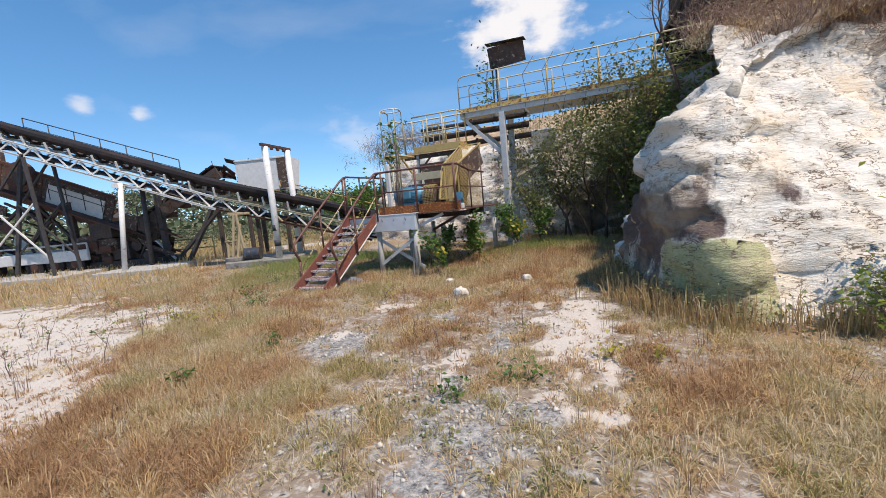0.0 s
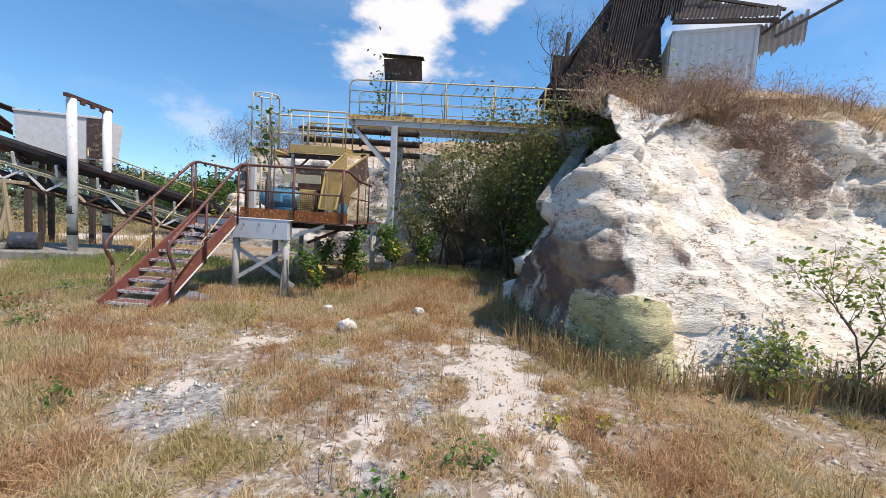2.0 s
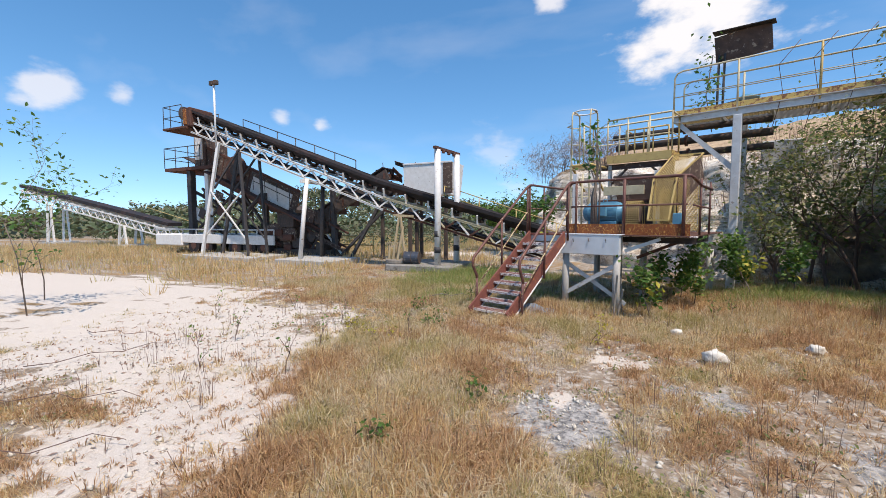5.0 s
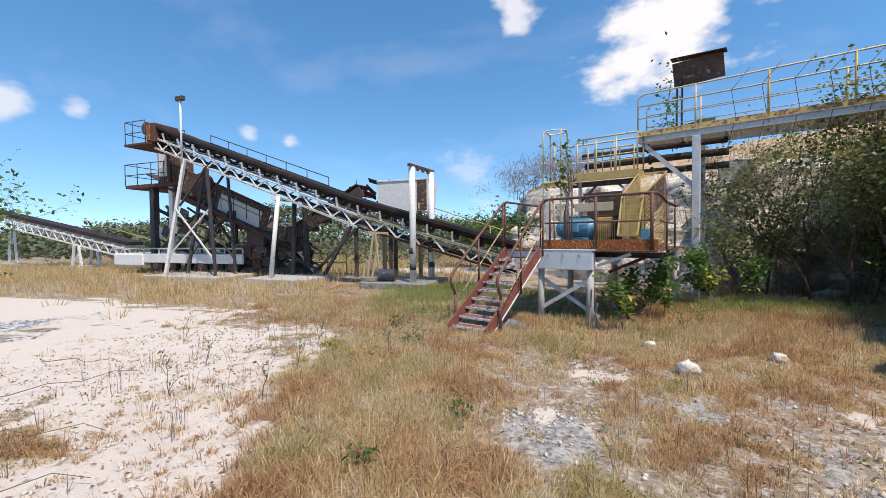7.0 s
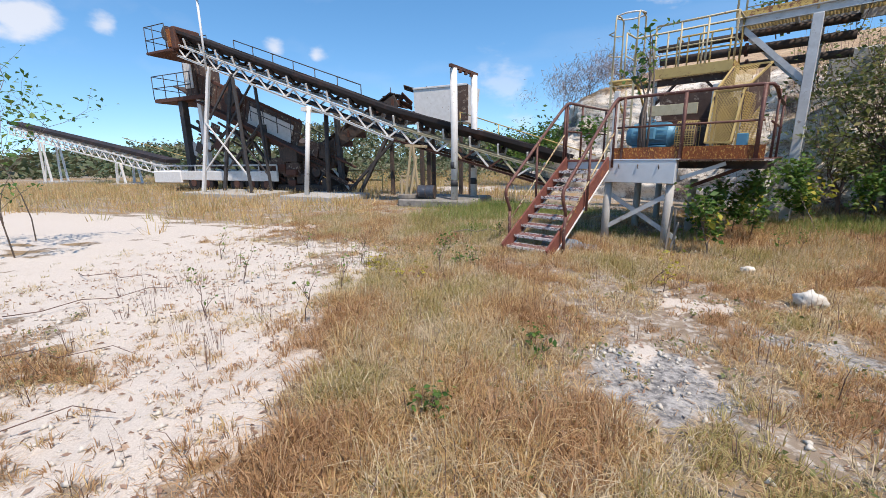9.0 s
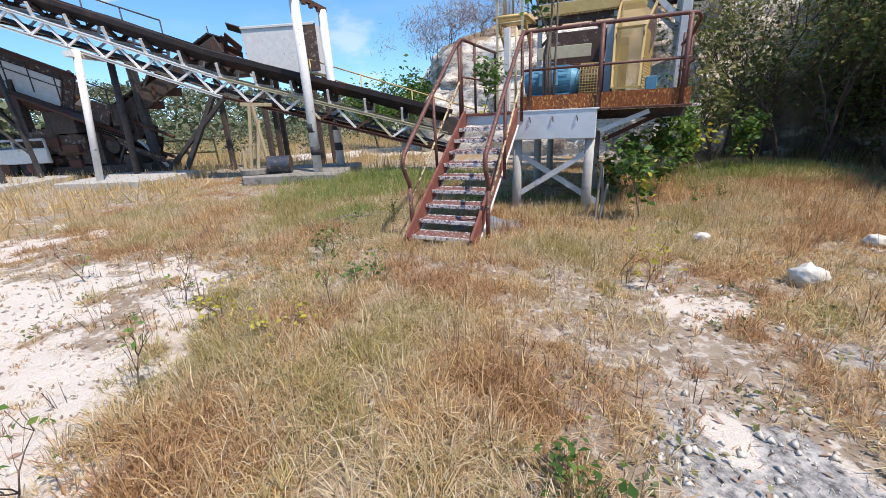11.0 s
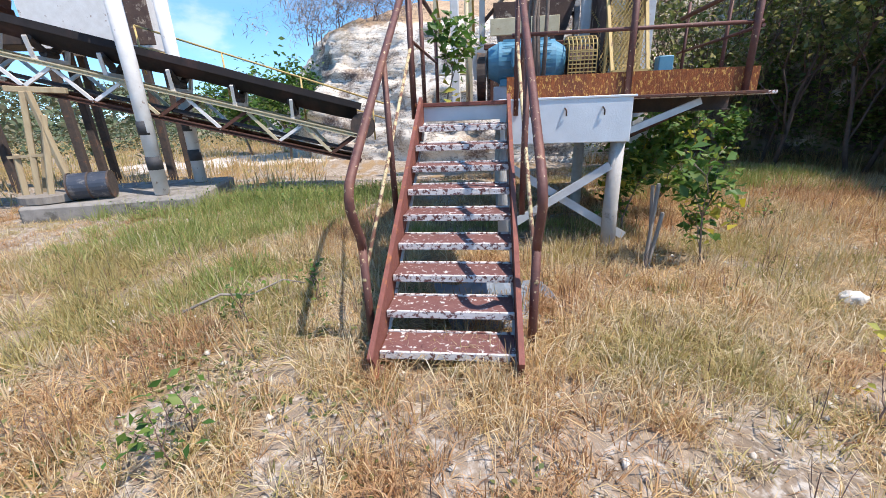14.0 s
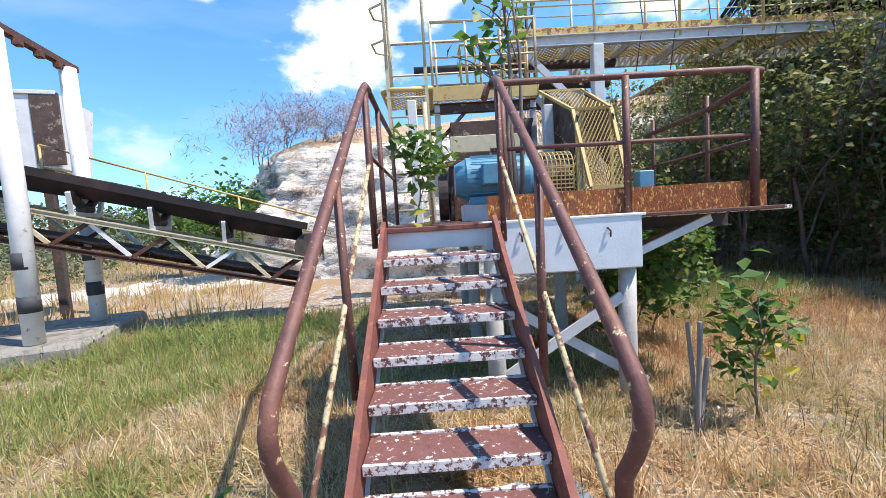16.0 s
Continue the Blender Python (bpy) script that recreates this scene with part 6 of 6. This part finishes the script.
    # on the cliff top
    hilly = np.where((PV[:, 2] > 4.6) & (PV[:, 2] < 8.5) & (PV[:, 0] > 3) & (PV[:, 0] < 24) & (PV[:, 1] > 2) & (PV[:, 1] < 19))[0]
    pick = rng.choice(hilly, 5200)
    b = PV[pick] + rng.normal(size=(5200, 3)) * np.array([0.25, 0.25, 0])
    far_up = sstep(9.5, 12.0, b[:, 0])
    h = rng.uniform(0.12, 0.3, len(b)) * (0.5 + 0.9 * far_up)
    for k, mat in enumerate((GRASSES[2], GRASSES[0])):
        blades("tufts_on_cliff", b[k::2], h[k::2], mat, 11, 0.006, 0.16, 1.6, g, rng, False)


grass()


def scrub():
    rng = np.random.RandomState(21)
    # reddish dry brush on the brow of the nose and below the container
    t = tagged(new("dry_brush"), "tangled leafless red-brown brush along the cliff brow", "brush", kind="stuff")
    brow = np.where((PV[:, 2] > 4.25) & (PV[:, 2] < 6.3) & (PV[:, 0] > 4.5) & (PV[:, 0] < 12.5) & (PV[:, 1] > 7.6) & (PV[:, 1] < 14.5))[0]
    cen = PV[rng.choice(brow, 150)]
    blades("twigs", cen, rng.uniform(0.5, 1.0, 150), BRUSH, 34, 0.005, 0.3, 1.7, t, rng)
    for size, mat in ((0.013, BRUSH), (0.011, DRY_BUSH)):
        at = np.repeat(cen, 105, 0) + rng.normal(size=(len(cen) * 105, 3)) * np.array([0.3, 0.3, 0.26]) + np.array([0, 0, 0.32])
        leaves("twig_tangle", at, size, mat, t, rng, droop=-0.5, long=15)
    gully = np.where((PV[:, 2] > 2.6) & (PV[:, 2] < 4.6) & (np.abs(PV[:, 0] - 9.3) < 0.9) & (PV[:, 1] > 6.5) & (PV[:, 1] < 10.5))[0]
    if len(gully):
        cen = PV[rng.choice(gully, 70)]
        at = np.repeat(cen, 150, 0) + rng.normal(size=(len(cen) * 150, 3)) * np.array([0.28, 0.28, 0.2]) + np.array([0, 0, 0.2])
        leaves("twig_tangle", at, 0.012, BRUSH, t, rng, droop=-0.5, long=15)
    # weeds along the foot of the face
    k = rng.randint(0, len(FL), 900)
    sel = (FL[k, 0] < 13) & (FL[k, 1] < 18)
    k = k[sel]
    b = np.column_stack([FL[k, 0] - rng.uniform(-0.1, 0.7, len(k)), FL[k, 1] - rng.uniform(-0.2, 0.5, len(k)), np.zeros(len(k))])
    b[:, 2] = land(b[:, 0], b[:, 1])
    w = tagged(new("face_foot_weeds"), "brown and olive weeds at the foot of the rock", "weeds", kind="stuff")
    blades("stalks", b, rng.uniform(0.25, 0.6, len(b)), DRY, 22, 0.006, 0.16, 0.9, w, rng)
    at = np.repeat(b, 14, 0) + np.abs(rng.normal(size=(len(b) * 14, 3))) * np.array([0.15, 0.15, 0.22])
    leaves("weed_leaves", at, 0.035, LEAF_DUSTY, w, rng)
    # mass of vegetation against the face behind the column
    m = tagged(new("hillside_thicket"), "dense shaded thicket growing over the rock", "thicket", kind="stuff")
    mass = np.where((PV[:, 1] > 11.0) & (PV[:, 1] < 21.5) & (PV[:, 0] < 9.5) & (PV[:, 0] > 1.2) & (PV[:, 2] > 0.3) & (PV[:, 2] < 5.2))[0]
    cen = PV[rng.choice(mass, 280)] + np.array([-0.1, -0.2, 0.1])
    cen = cen[(cen[:, 2] < 2.0) | (cen[:, 0] > 5.2)]
    cen = cen[(cen[:, 2] > 0.9) | (rng.rand(len(cen)) < 0.25)]
    at = np.repeat(cen, 110, 0) + rng.normal(size=(len(cen) * 110, 3)) * np.array([0.33, 0.33, 0.3])
    leaves("leaves", at, 0.075, LEAF_DUSTY, m, rng)
    at = np.repeat(cen[::3], 60, 0) + rng.normal(size=(len(cen[::3]) * 60, 3)) * np.array([0.35, 0.35, 0.3])
    leaves("leaves", at, 0.08, LEAF, m, rng)
    # paler leaves over the upper thicket, sunlight put into their colour
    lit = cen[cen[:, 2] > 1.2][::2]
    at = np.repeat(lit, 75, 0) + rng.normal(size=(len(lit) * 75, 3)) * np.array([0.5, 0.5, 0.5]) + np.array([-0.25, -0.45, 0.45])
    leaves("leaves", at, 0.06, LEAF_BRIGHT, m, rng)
    pick = rng.choice(mass, 200)
    blades("bare_twigs", PV[pick], rng.uniform(0.6, 1.6, 200), DRY_BUSH, 14, 0.008, 0.3, 0.8, m, rng)
    # far scrub
    f = tagged(new("far_scrub"), "low green and brown scrub beyond the plant", "scrub", kind="stuff")
    n = 900
    x, y = rng.uniform(-75, 3, n), rng.uniform(26, 75, n)
    ok = ~((x > -12) & (y < 30)) & (x + 75 > 0)
    x, y = x[ok], y[ok]
    r = rng.uniform(0.5, 1.5, len(x)) * (0.7 + (y - 26) / 60) * (1 - 0.5 * sstep(-22, -32, x))
    c = np.column_stack([x, y, land(x, y) + r * 0.7])
    at = np.repeat(c, 55, 0) + rng.normal(size=(len(c) * 55, 3)) * np.repeat(r, 55)[:, None] * np.array([0.55, 0.5, 0.38])
    at[:, 2] = np.maximum(at[:, 2], -0.4)
    leaves("scrub_leaves", at, 0.14, LEAF_FAR, f, rng)
    # wooded low hills in the distance
    n = 1500
    a = rng.uniform(-80, 14, n)
    d = rng.uniform(80, 240, n)
    x, y = d * np.sin(np.radians(a)), d * np.cos(np.radians(a))
    r = rng.uniform(2.0, 4.5, n)
    top = 15.0 * sstep(80, 230, d) * (0.4 + 0.9 * vnoise(a * 0.07, a * 0, 2)) * (0.35 + 0.65 * sstep(-75, -35, a))
    c = np.column_stack([x, y, land(x, y) + top + r * 0.2])
    at = np.repeat(c, 40, 0) + rng.normal(size=(n * 40, 3)) * np.repeat(r, 40)[:, None] * np.array([0.8, 0.7, 0.35])
    leaves("wooded_hill", at, 0.8, LEAF_FAR, f, rng)


scrub()


def bushes():
    # broad-leaved saplings by the platform
    def sapling(u, v, h, seed, n, size=0.1, yellow=20):
        p = STATION @ Vector((u, v, 0))
        t = shrub("sapling", "young broad-leaved sapling with a few yellow leaves", "sapling", (p.x, p.y, zland(p.x, p.y)), h, 0.55, LEAF, int(n * 1.7), size * 0.75, seed, levels=2, kids=4, r0=0.014, scatter=0.09, group="saplings by the platform")
        if yellow:
            rng = np.random.RandomState(seed)
            leaves("yellow_leaf", rng.normal(size=(yellow, 3)) * np.array([0.14, 0.14, 0.12]) + np.array([0, 0, h * 0.42]), size * 0.9, LEAF_YELLOW, t, rng)
    for u, v, h, s, n in ((2.95, 2.1, 1.35, 3, 130), (2.5, 3.3, 1.5, 5, 200), (3.3, 4.4, 1.7, 7, 260), (4.3, 5.6, 1.9, 8, 320), (2.9, 4.9, 1.2, 12, 200), (4.1, 6.3, 1.4, 14, 240), (5.0, 6.0, 1.3, 15, 220)):
        sapling(u, v, h, s, n)
    # plant growing through the stair landing
    p = STATION @ Vector((0.25, 2.75, DECK))
    t = shrub("landing_plant", "leafy green weed growing on the stair landing", "plant", tuple(p), 1.0, 0.5, LEAF, 190, 0.075, 17, levels=2, kids=3, r0=0.01, scatter=0.07)
    rng = np.random.RandomState(2)
    leaves("yellow_leaf", rng.normal(size=(14, 3)) * 0.08 + np.array([0.05, -0.15, 0.02]), 0.09, LEAF_YELLOW, t, rng)
    # slim tree through the platform
    p = STATION @ Vector((1.31, 3.3, DECK))
    t = thing("slim_tree", "slim pale tree growing up through the platforms", "tree", pose(*p))
    bm = NB()
    tips = []
    rr = random.Random(6)
    for k in range(5):
        e = Vector((rr.uniform(-0.5, 0.2), rr.uniform(-0.1, 0.4), rr.uniform(1.5, 2.7)))
        m1 = Vector((e.x * 0.15 + 0.05 * k - 0.1, e.y * 0.2, 0.9))
        pipe(bm, [Vector((0.04 * k - 0.08, 0, -0.02)), m1, m1.lerp(e, 0.5) + Vector((0.06, 0.02, 0)), e], 0.028, 6, 0.01)
        tips += [m1.lerp(e, 0.6), m1.lerp(e, 0.8), e, e]
        for j in range(3):
            q = m1.lerp(e, rr.uniform(0.3, 0.9))
            w = q + Vector((rr.uniform(-0.4, 0.4), rr.uniform(-0.3, 0.3), rr.uniform(0.1, 0.4)))
            pipe(bm, [q, q.lerp(w, 0.5) + Vector((0, 0, 0.04)), w], 0.009, 4, 0.004)
            tips.append(w)
    part("trunk", bm, BARK, t)
    rng = np.random.RandomState(9)
    T = np.array([tuple(x) for x in tips])
    leaves("crown", T[rng.randint(0, len(T), 80)] + rng.normal(size=(80, 3)) * 0.09, 0.095, LEAF, t, rng)
    # thicket trees behind the column and under the walkway
    for k, (u, v, h, n) in enumerate(((4.7, 7.4, 2.4, 700), (5.7, 8.0, 2.8, 800), (6.9, 7.6, 5.2, 1200), (7.8, 6.8, 4.8, 1000), (8.6, 7.4, 5.6, 1000), (6.3, 8.3, 4.8, 800), (5.3, 9.3, 5.4, 1200), (6.3, 9.7, 5.8, 1300), (7.6, 9.2, 5.8, 1200))):
        p = STATION @ Vector((u, v, 0))
        # dark TWIG bark paints the deep shade these trunks stand in
        shrub("thicket_tree", "straggly olive-green thicket tree with bare twigs", "tree", (p.x, p.y, zland(p.x, p.y)), h, 0.7, LEAF_DUSTY, n, 0.075, 40 + k, levels=4, kids=3, r0=0.05, scatter=0.22, group="thicket trees by the walkway", rise=0.9, bark=TWIG, crown_from=2.3 if h > 4 else -1)
    for k, (u, v) in enumerate(((8.9, 5.3), (9.6, 6.1))):
        p = STATION @ Vector((u, v, 0))
        shrub("bare_tree", "bare dark-twigged tree at the walkway end", "tree", (p.x, p.y, 4.3), 3.6, 0.9, LEAF_DUSTY, 90, 0.05, 60 + k, levels=4, kids=4, r0=0.045, scatter=0.1, rise=0.6, bark=TWIG)
    # yellow-green vine on the walkway rail
    v = thing("rail_vine", "yellow-green vine trailing on the walkway rail", "vine", STATION)
    rng = np.random.RandomState(13)
    at = np.column_stack([rng.uniform(6.2, 9.8, 420), 6.85 + rng.normal(size=420) * 0.15, 5.1 + np.abs(rng.normal(size=420)) * 0.5])
    leaves("leaf_mass", at, 0.07, LEAF_DUSTY, v, rng)
    bm = NB()
    for k in range(8):
        x = 4.4 + 0.65 * k
        pipe(bm, [(x, 6.8, 4.2), (x + 0.2, 6.9, 5.2), (x + 0.1, 6.85, 5.9), (x + 0.5, 6.8, 6.4)], 0.01, 4)
    part("runner", bm, TWIG, v)
    v = thing("board_vine", "dark vine climbing the sign board post", "vine", STATION)
    at = np.array([2.6, 8.9, 6.2]) + rng.normal(size=(160, 3)) * np.array([0.22, 0.15, 0.7])
    leaves("leaf_mass", at, 0.09, LEAF, v, rng)
    part("runner", pipe(NB(), [(2.8, 8.9, 4.8), (2.6, 8.9, 6.0), (2.75, 8.9, 7.2)], 0.015, 5), TWIG, v)
    # green bush in front of the white slope
    for k, (x, y, h, n) in enumerate(((6.4, 4.2, 2.0, 420), (7.2, 3.8, 2.2, 460), (8.6, 3.4, 2.0, 380), (5.2, 4.9, 0.8, 160), (10.0, 2.8, 2.2, 380))):
        shrub("slope_bush", "open yellow-green bush in front of the white slope", "bush", (x, y, zland(x, y)), h, 0.9, LEAF_BRIGHT, n * 3, 0.05, 80 + k, levels=3, kids=4, r0=0.02, scatter=0.15, group="bushes below the slope", rise=0.6, stems=2)
    # tree on the hill, and leafless tree on the rock beyond the station
    shrub("hill_tree", "sparse grey-green tree on the hilltop", "tree", (16.6, 7.0, 5.2), 5.6, 0.9, LEAF_DUSTY, 900, 0.08, 90, levels=4, kids=4, r0=0.055, scatter=0.25, bark=TWIG)
    for k, (x, y, z) in enumerate(((-5.1, 25.5, 4.7), (-4.0, 25.0, 5.0), (-2.9, 25.4, 5.2), (-1.8, 25.0, 5.2))):
        t = shrub("grey_bush", "leafless grey dry bush on the rock top", "bush", (x, y, z - 0.5), 2.0, 1.6, DRY_BUSH, 250, 0.05, 91 + 5 * k, levels=3, kids=3, r0=0.02, scatter=0.3, group="dry bushes on the rock", rise=0.5, stems=4, bark=TWIG)
        rb = np.random.RandomState(70 + k)
        puff = rb.normal(size=(14, 3)) * np.array([0.7, 0.7, 0.35]) + np.array([0, 0, 1.2])
        leaves("twig_mass", np.repeat(puff, 90, 0) + rb.normal(size=(14 * 90, 3)) * 0.3, 0.02, GREY_TWIG, t, rb, droop=-0.7, long=16)
    for k, (x, y, h) in enumerate(((-6.5, 24.5, 3.4), (-5.2, 26.0, 3.8), (-8.5, 27.0, 3.0))):
        shrub("green_tree", "round green tree beyond the belt", "tree", (x, y, zland(x, y)), h, 0.9, LEAF, 1500, 0.13, 100 + k, levels=3, kids=5, r0=0.06, scatter=0.35, group="trees beyond the belt")
    # thin saplings at the edge of the sand
    for k, (x, y, h) in enumerate(((-12.4, 5.5, 4.6), (-14.5, 6.6, 4.0))):
        shrub("thin_sapling", "thin feathery sapling at the edge of the sand", "sapling", (x, y, zland(x, y)), h, 1.0, LEAF, 260, 0.07, 110 + k, levels=3, kids=3, r0=0.016, scatter=0.1)
    # leafless twiggy weeds on the sand and small green ones in the grass
    for k, (x, y) in enumerate(((-5.9, 7.6), (-6.8, 6.0), (-5.2, 6.2), (-7.6, 8.2), (-4.9, 5.2), (-8.6, 7.0), (-4.3, 7.4), (-6.2, 5.0))):
        shrub("twig_weed", "leafless dark twiggy weed standing on the sand", "weed", (x, y, zland(x, y)), 0.75, 0.8, LEAF, 14, 0.035, 120 + k, levels=2, kids=3, r0=0.007, scatter=0.04, group="twig weeds", bark=TWIG)
    for k, (x, y, h) in enumerate(((-1.45, 8.2, 0.6), (-4.9, 9.0, 0.45), (-4.3, 8.2, 0.4), (-0.2, 12.4, 0.7), (0.8, 11.3, 0.6), (-4.6, 10.3, 0.5), (-4.5, 7.1, 0.35), (-2.5, 5.7, 0.35), (1.2, 4.2, 0.3), (2.4, 4.6, 0.3), (-3.1, 4.6, 0.3), (0.1, 3.9, 0.3), (-5.5, 7.0, 0.4))):
        shrub("green_weed", "small green leafy weed in the dry grass", "weed", (x, y, zland(x, y)), h, 0.9, LEAF if k % 3 else LEAF_YELLOW, 70, 0.035, 140 + k, levels=2, kids=4, r0=0.006, scatter=0.06, group="green weeds", stems=2, bark=TWIG)


bushes()


def stones():
    def rock(name, label, p, r, seed, mat):
        bm = NB()
        bmesh.ops.create_icosphere(bm, subdivisions=3, radius=1)
        for v in bm.verts:
            k = noise.fractal(v.co * 1.9 + Vector((seed, 0, 0)), 0.8, 2.0, 4)
            v.co = Vector((v.co.x * r[0], v.co.y * r[1], v.co.z * r[2])) * (1 + 0.34 * k)
        for fc in bm.faces:
            fc.smooth = True
        t = part(name, bm, mat)
        t.location = p
        return tagged(t, label, "rock")
    rock("white_rock", "rounded white limestone rock in the grass", (0.24, 8.0, 0.05), (0.15, 0.12, 0.11), 1, ROCK_W)
    rock("white_rock", "smaller pale limestone rock by the hump", (1.67, 8.99, 0.05), (0.11, 0.1, 0.08), 2, ROCK_W)
    rock("white_rock", "small flat pale stone in the grass", (-0.1, 9.3, 0.04), (0.1, 0.08, 0.06), 3, ROCK_W)
    rng = np.random.RandomState(31)
    s = tagged(new("loose_stones"), "loose pale stones and gravel on the ground", "gravel", kind="stuff")
    n = 26000
    x, y = rng.uniform(-8, 5, n), rng.uniform(1.5, 11, n)
    sand, tar, green = masks(x, y)
    ok = rng.rand(n) < 0.25 + 0.6 * tar + 0.15 * sand
    x, y, tar = x[ok], y[ok], tar[ok]
    r = 0.006 + 0.03 * rng.rand(len(x)) ** 5
    c = np.column_stack([x, y, land(x, y) + r * 0.3])
    tet = np.array([(1, 0, 0), (-0.5, 0.87, 0), (-0.5, -0.87, 0), (0, 0, 0.9), (0, 0, -0.6)])
    ang = rng.uniform(0, 6.28, len(x))
    R = np.stack([np.stack([np.cos(ang), -np.sin(ang), ang * 0], 1), np.stack([np.sin(ang), np.cos(ang), ang * 0], 1), np.stack([ang * 0, ang * 0, ang * 0 + 1], 1)], 1)
    v = c[:, None] + np.einsum("nij,kj->nki", R, tet) * r[:, None, None] * rng.uniform(0.7, 1.4, (len(x), 5, 1))
    k = np.arange(len(x))[:, None] * 5
    f = np.concatenate([k + np.array(t) for t in ((0, 1, 3), (1, 2, 3), (2, 0, 3), (1, 0, 4), (2, 1, 4), (0, 2, 4))])
    raw("stones", v.reshape(-1, 3), f, ROCK_W, s)
    # fallen boulders below the face and in the thicket
    for i, (x, y, z, a) in enumerate(((4.3, 9.7, 0.3, 0.5), (4.9, 10.4, 0.9, 0.55), (4.2, 9.1, 1.1, 0.35))):
        rock("boulder", "broken pale limestone boulder on the rubble slope", (x, y, z), (a, a * 0.8, a * 0.75), 10 + i, ROCK_W)
    # odds and ends by the stair
    t = thing("plastic_sheet", "crumpled blue-grey plastic panel under the stair", "sheet", STATION @ pose(0.85, 0.95, 0.05, 8, 4, 20))
    bm = NB()
    bmesh.ops.create_grid(bm, x_segments=10, y_segments=8, size=0.5)
    for q in bm.verts:
        q.co.y *= 0.7
        q.co.z = 0.07 * noise.noise(q.co * 4)
    ob = part("panel", bm, PLASTIC, t)
    ob.modifiers.new("thickness", "SOLIDIFY").thickness = 0.02
    for u, v, h, lean in ((2.3, 1.88, 0.85, 0.05), (2.42, 2.05, 0.8, -0.06), (2.35, 1.95, 0.55, 0.1)):
        st = thing("wooden_stake", "grey weathered wooden stake in the grass", "stake", STATION @ pose(u, v, 0), "stakes by the platform")
        part("shaft", bar(NB(), (0, 0, -0.1), (lean, 0.03, h), 0.03, 0.034, bevel=0.006), GREY_WOOD, st)
    st = thing("fallen_branch", "bare bleached branch lying in the grass", "branch", pose(-4.9, 10.6, 0.05))
    part("limb", pipe(NB(), [(-0.5, -0.12, 0.03), (-0.25, 0.05, 0.08), (0.0, 0.04, 0.05), (0.25, 0.2, 0.1), (0.45, 0.16, 0.06)], 0.014, 6, 0.006), GREY_WOOD, st)
    for k, (x, y, a) in enumerate(((-6.6, 3.6, 25), (-7.8, 4.6, 60), (-5.6, 2.8, 40), (-9.0, 5.4, 10))):
        st = thing("dry_stick", "thin dark dry stick lying on the sand", "stick", pose(x, y, zland(x, y) + 0.03, 0, 0, a), "sticks on the sand")
        part("limb", pipe(NB(), [(-0.8, 0.1, 0), (-0.45, -0.06, 0.03), (-0.1, 0.12, 0.05), (0.25, -0.03, 0.04), (0.6, 0.16, 0.06), (0.9, 0.05, 0.02)], 0.007, 5, 0.003), TWIG, st)


stones()
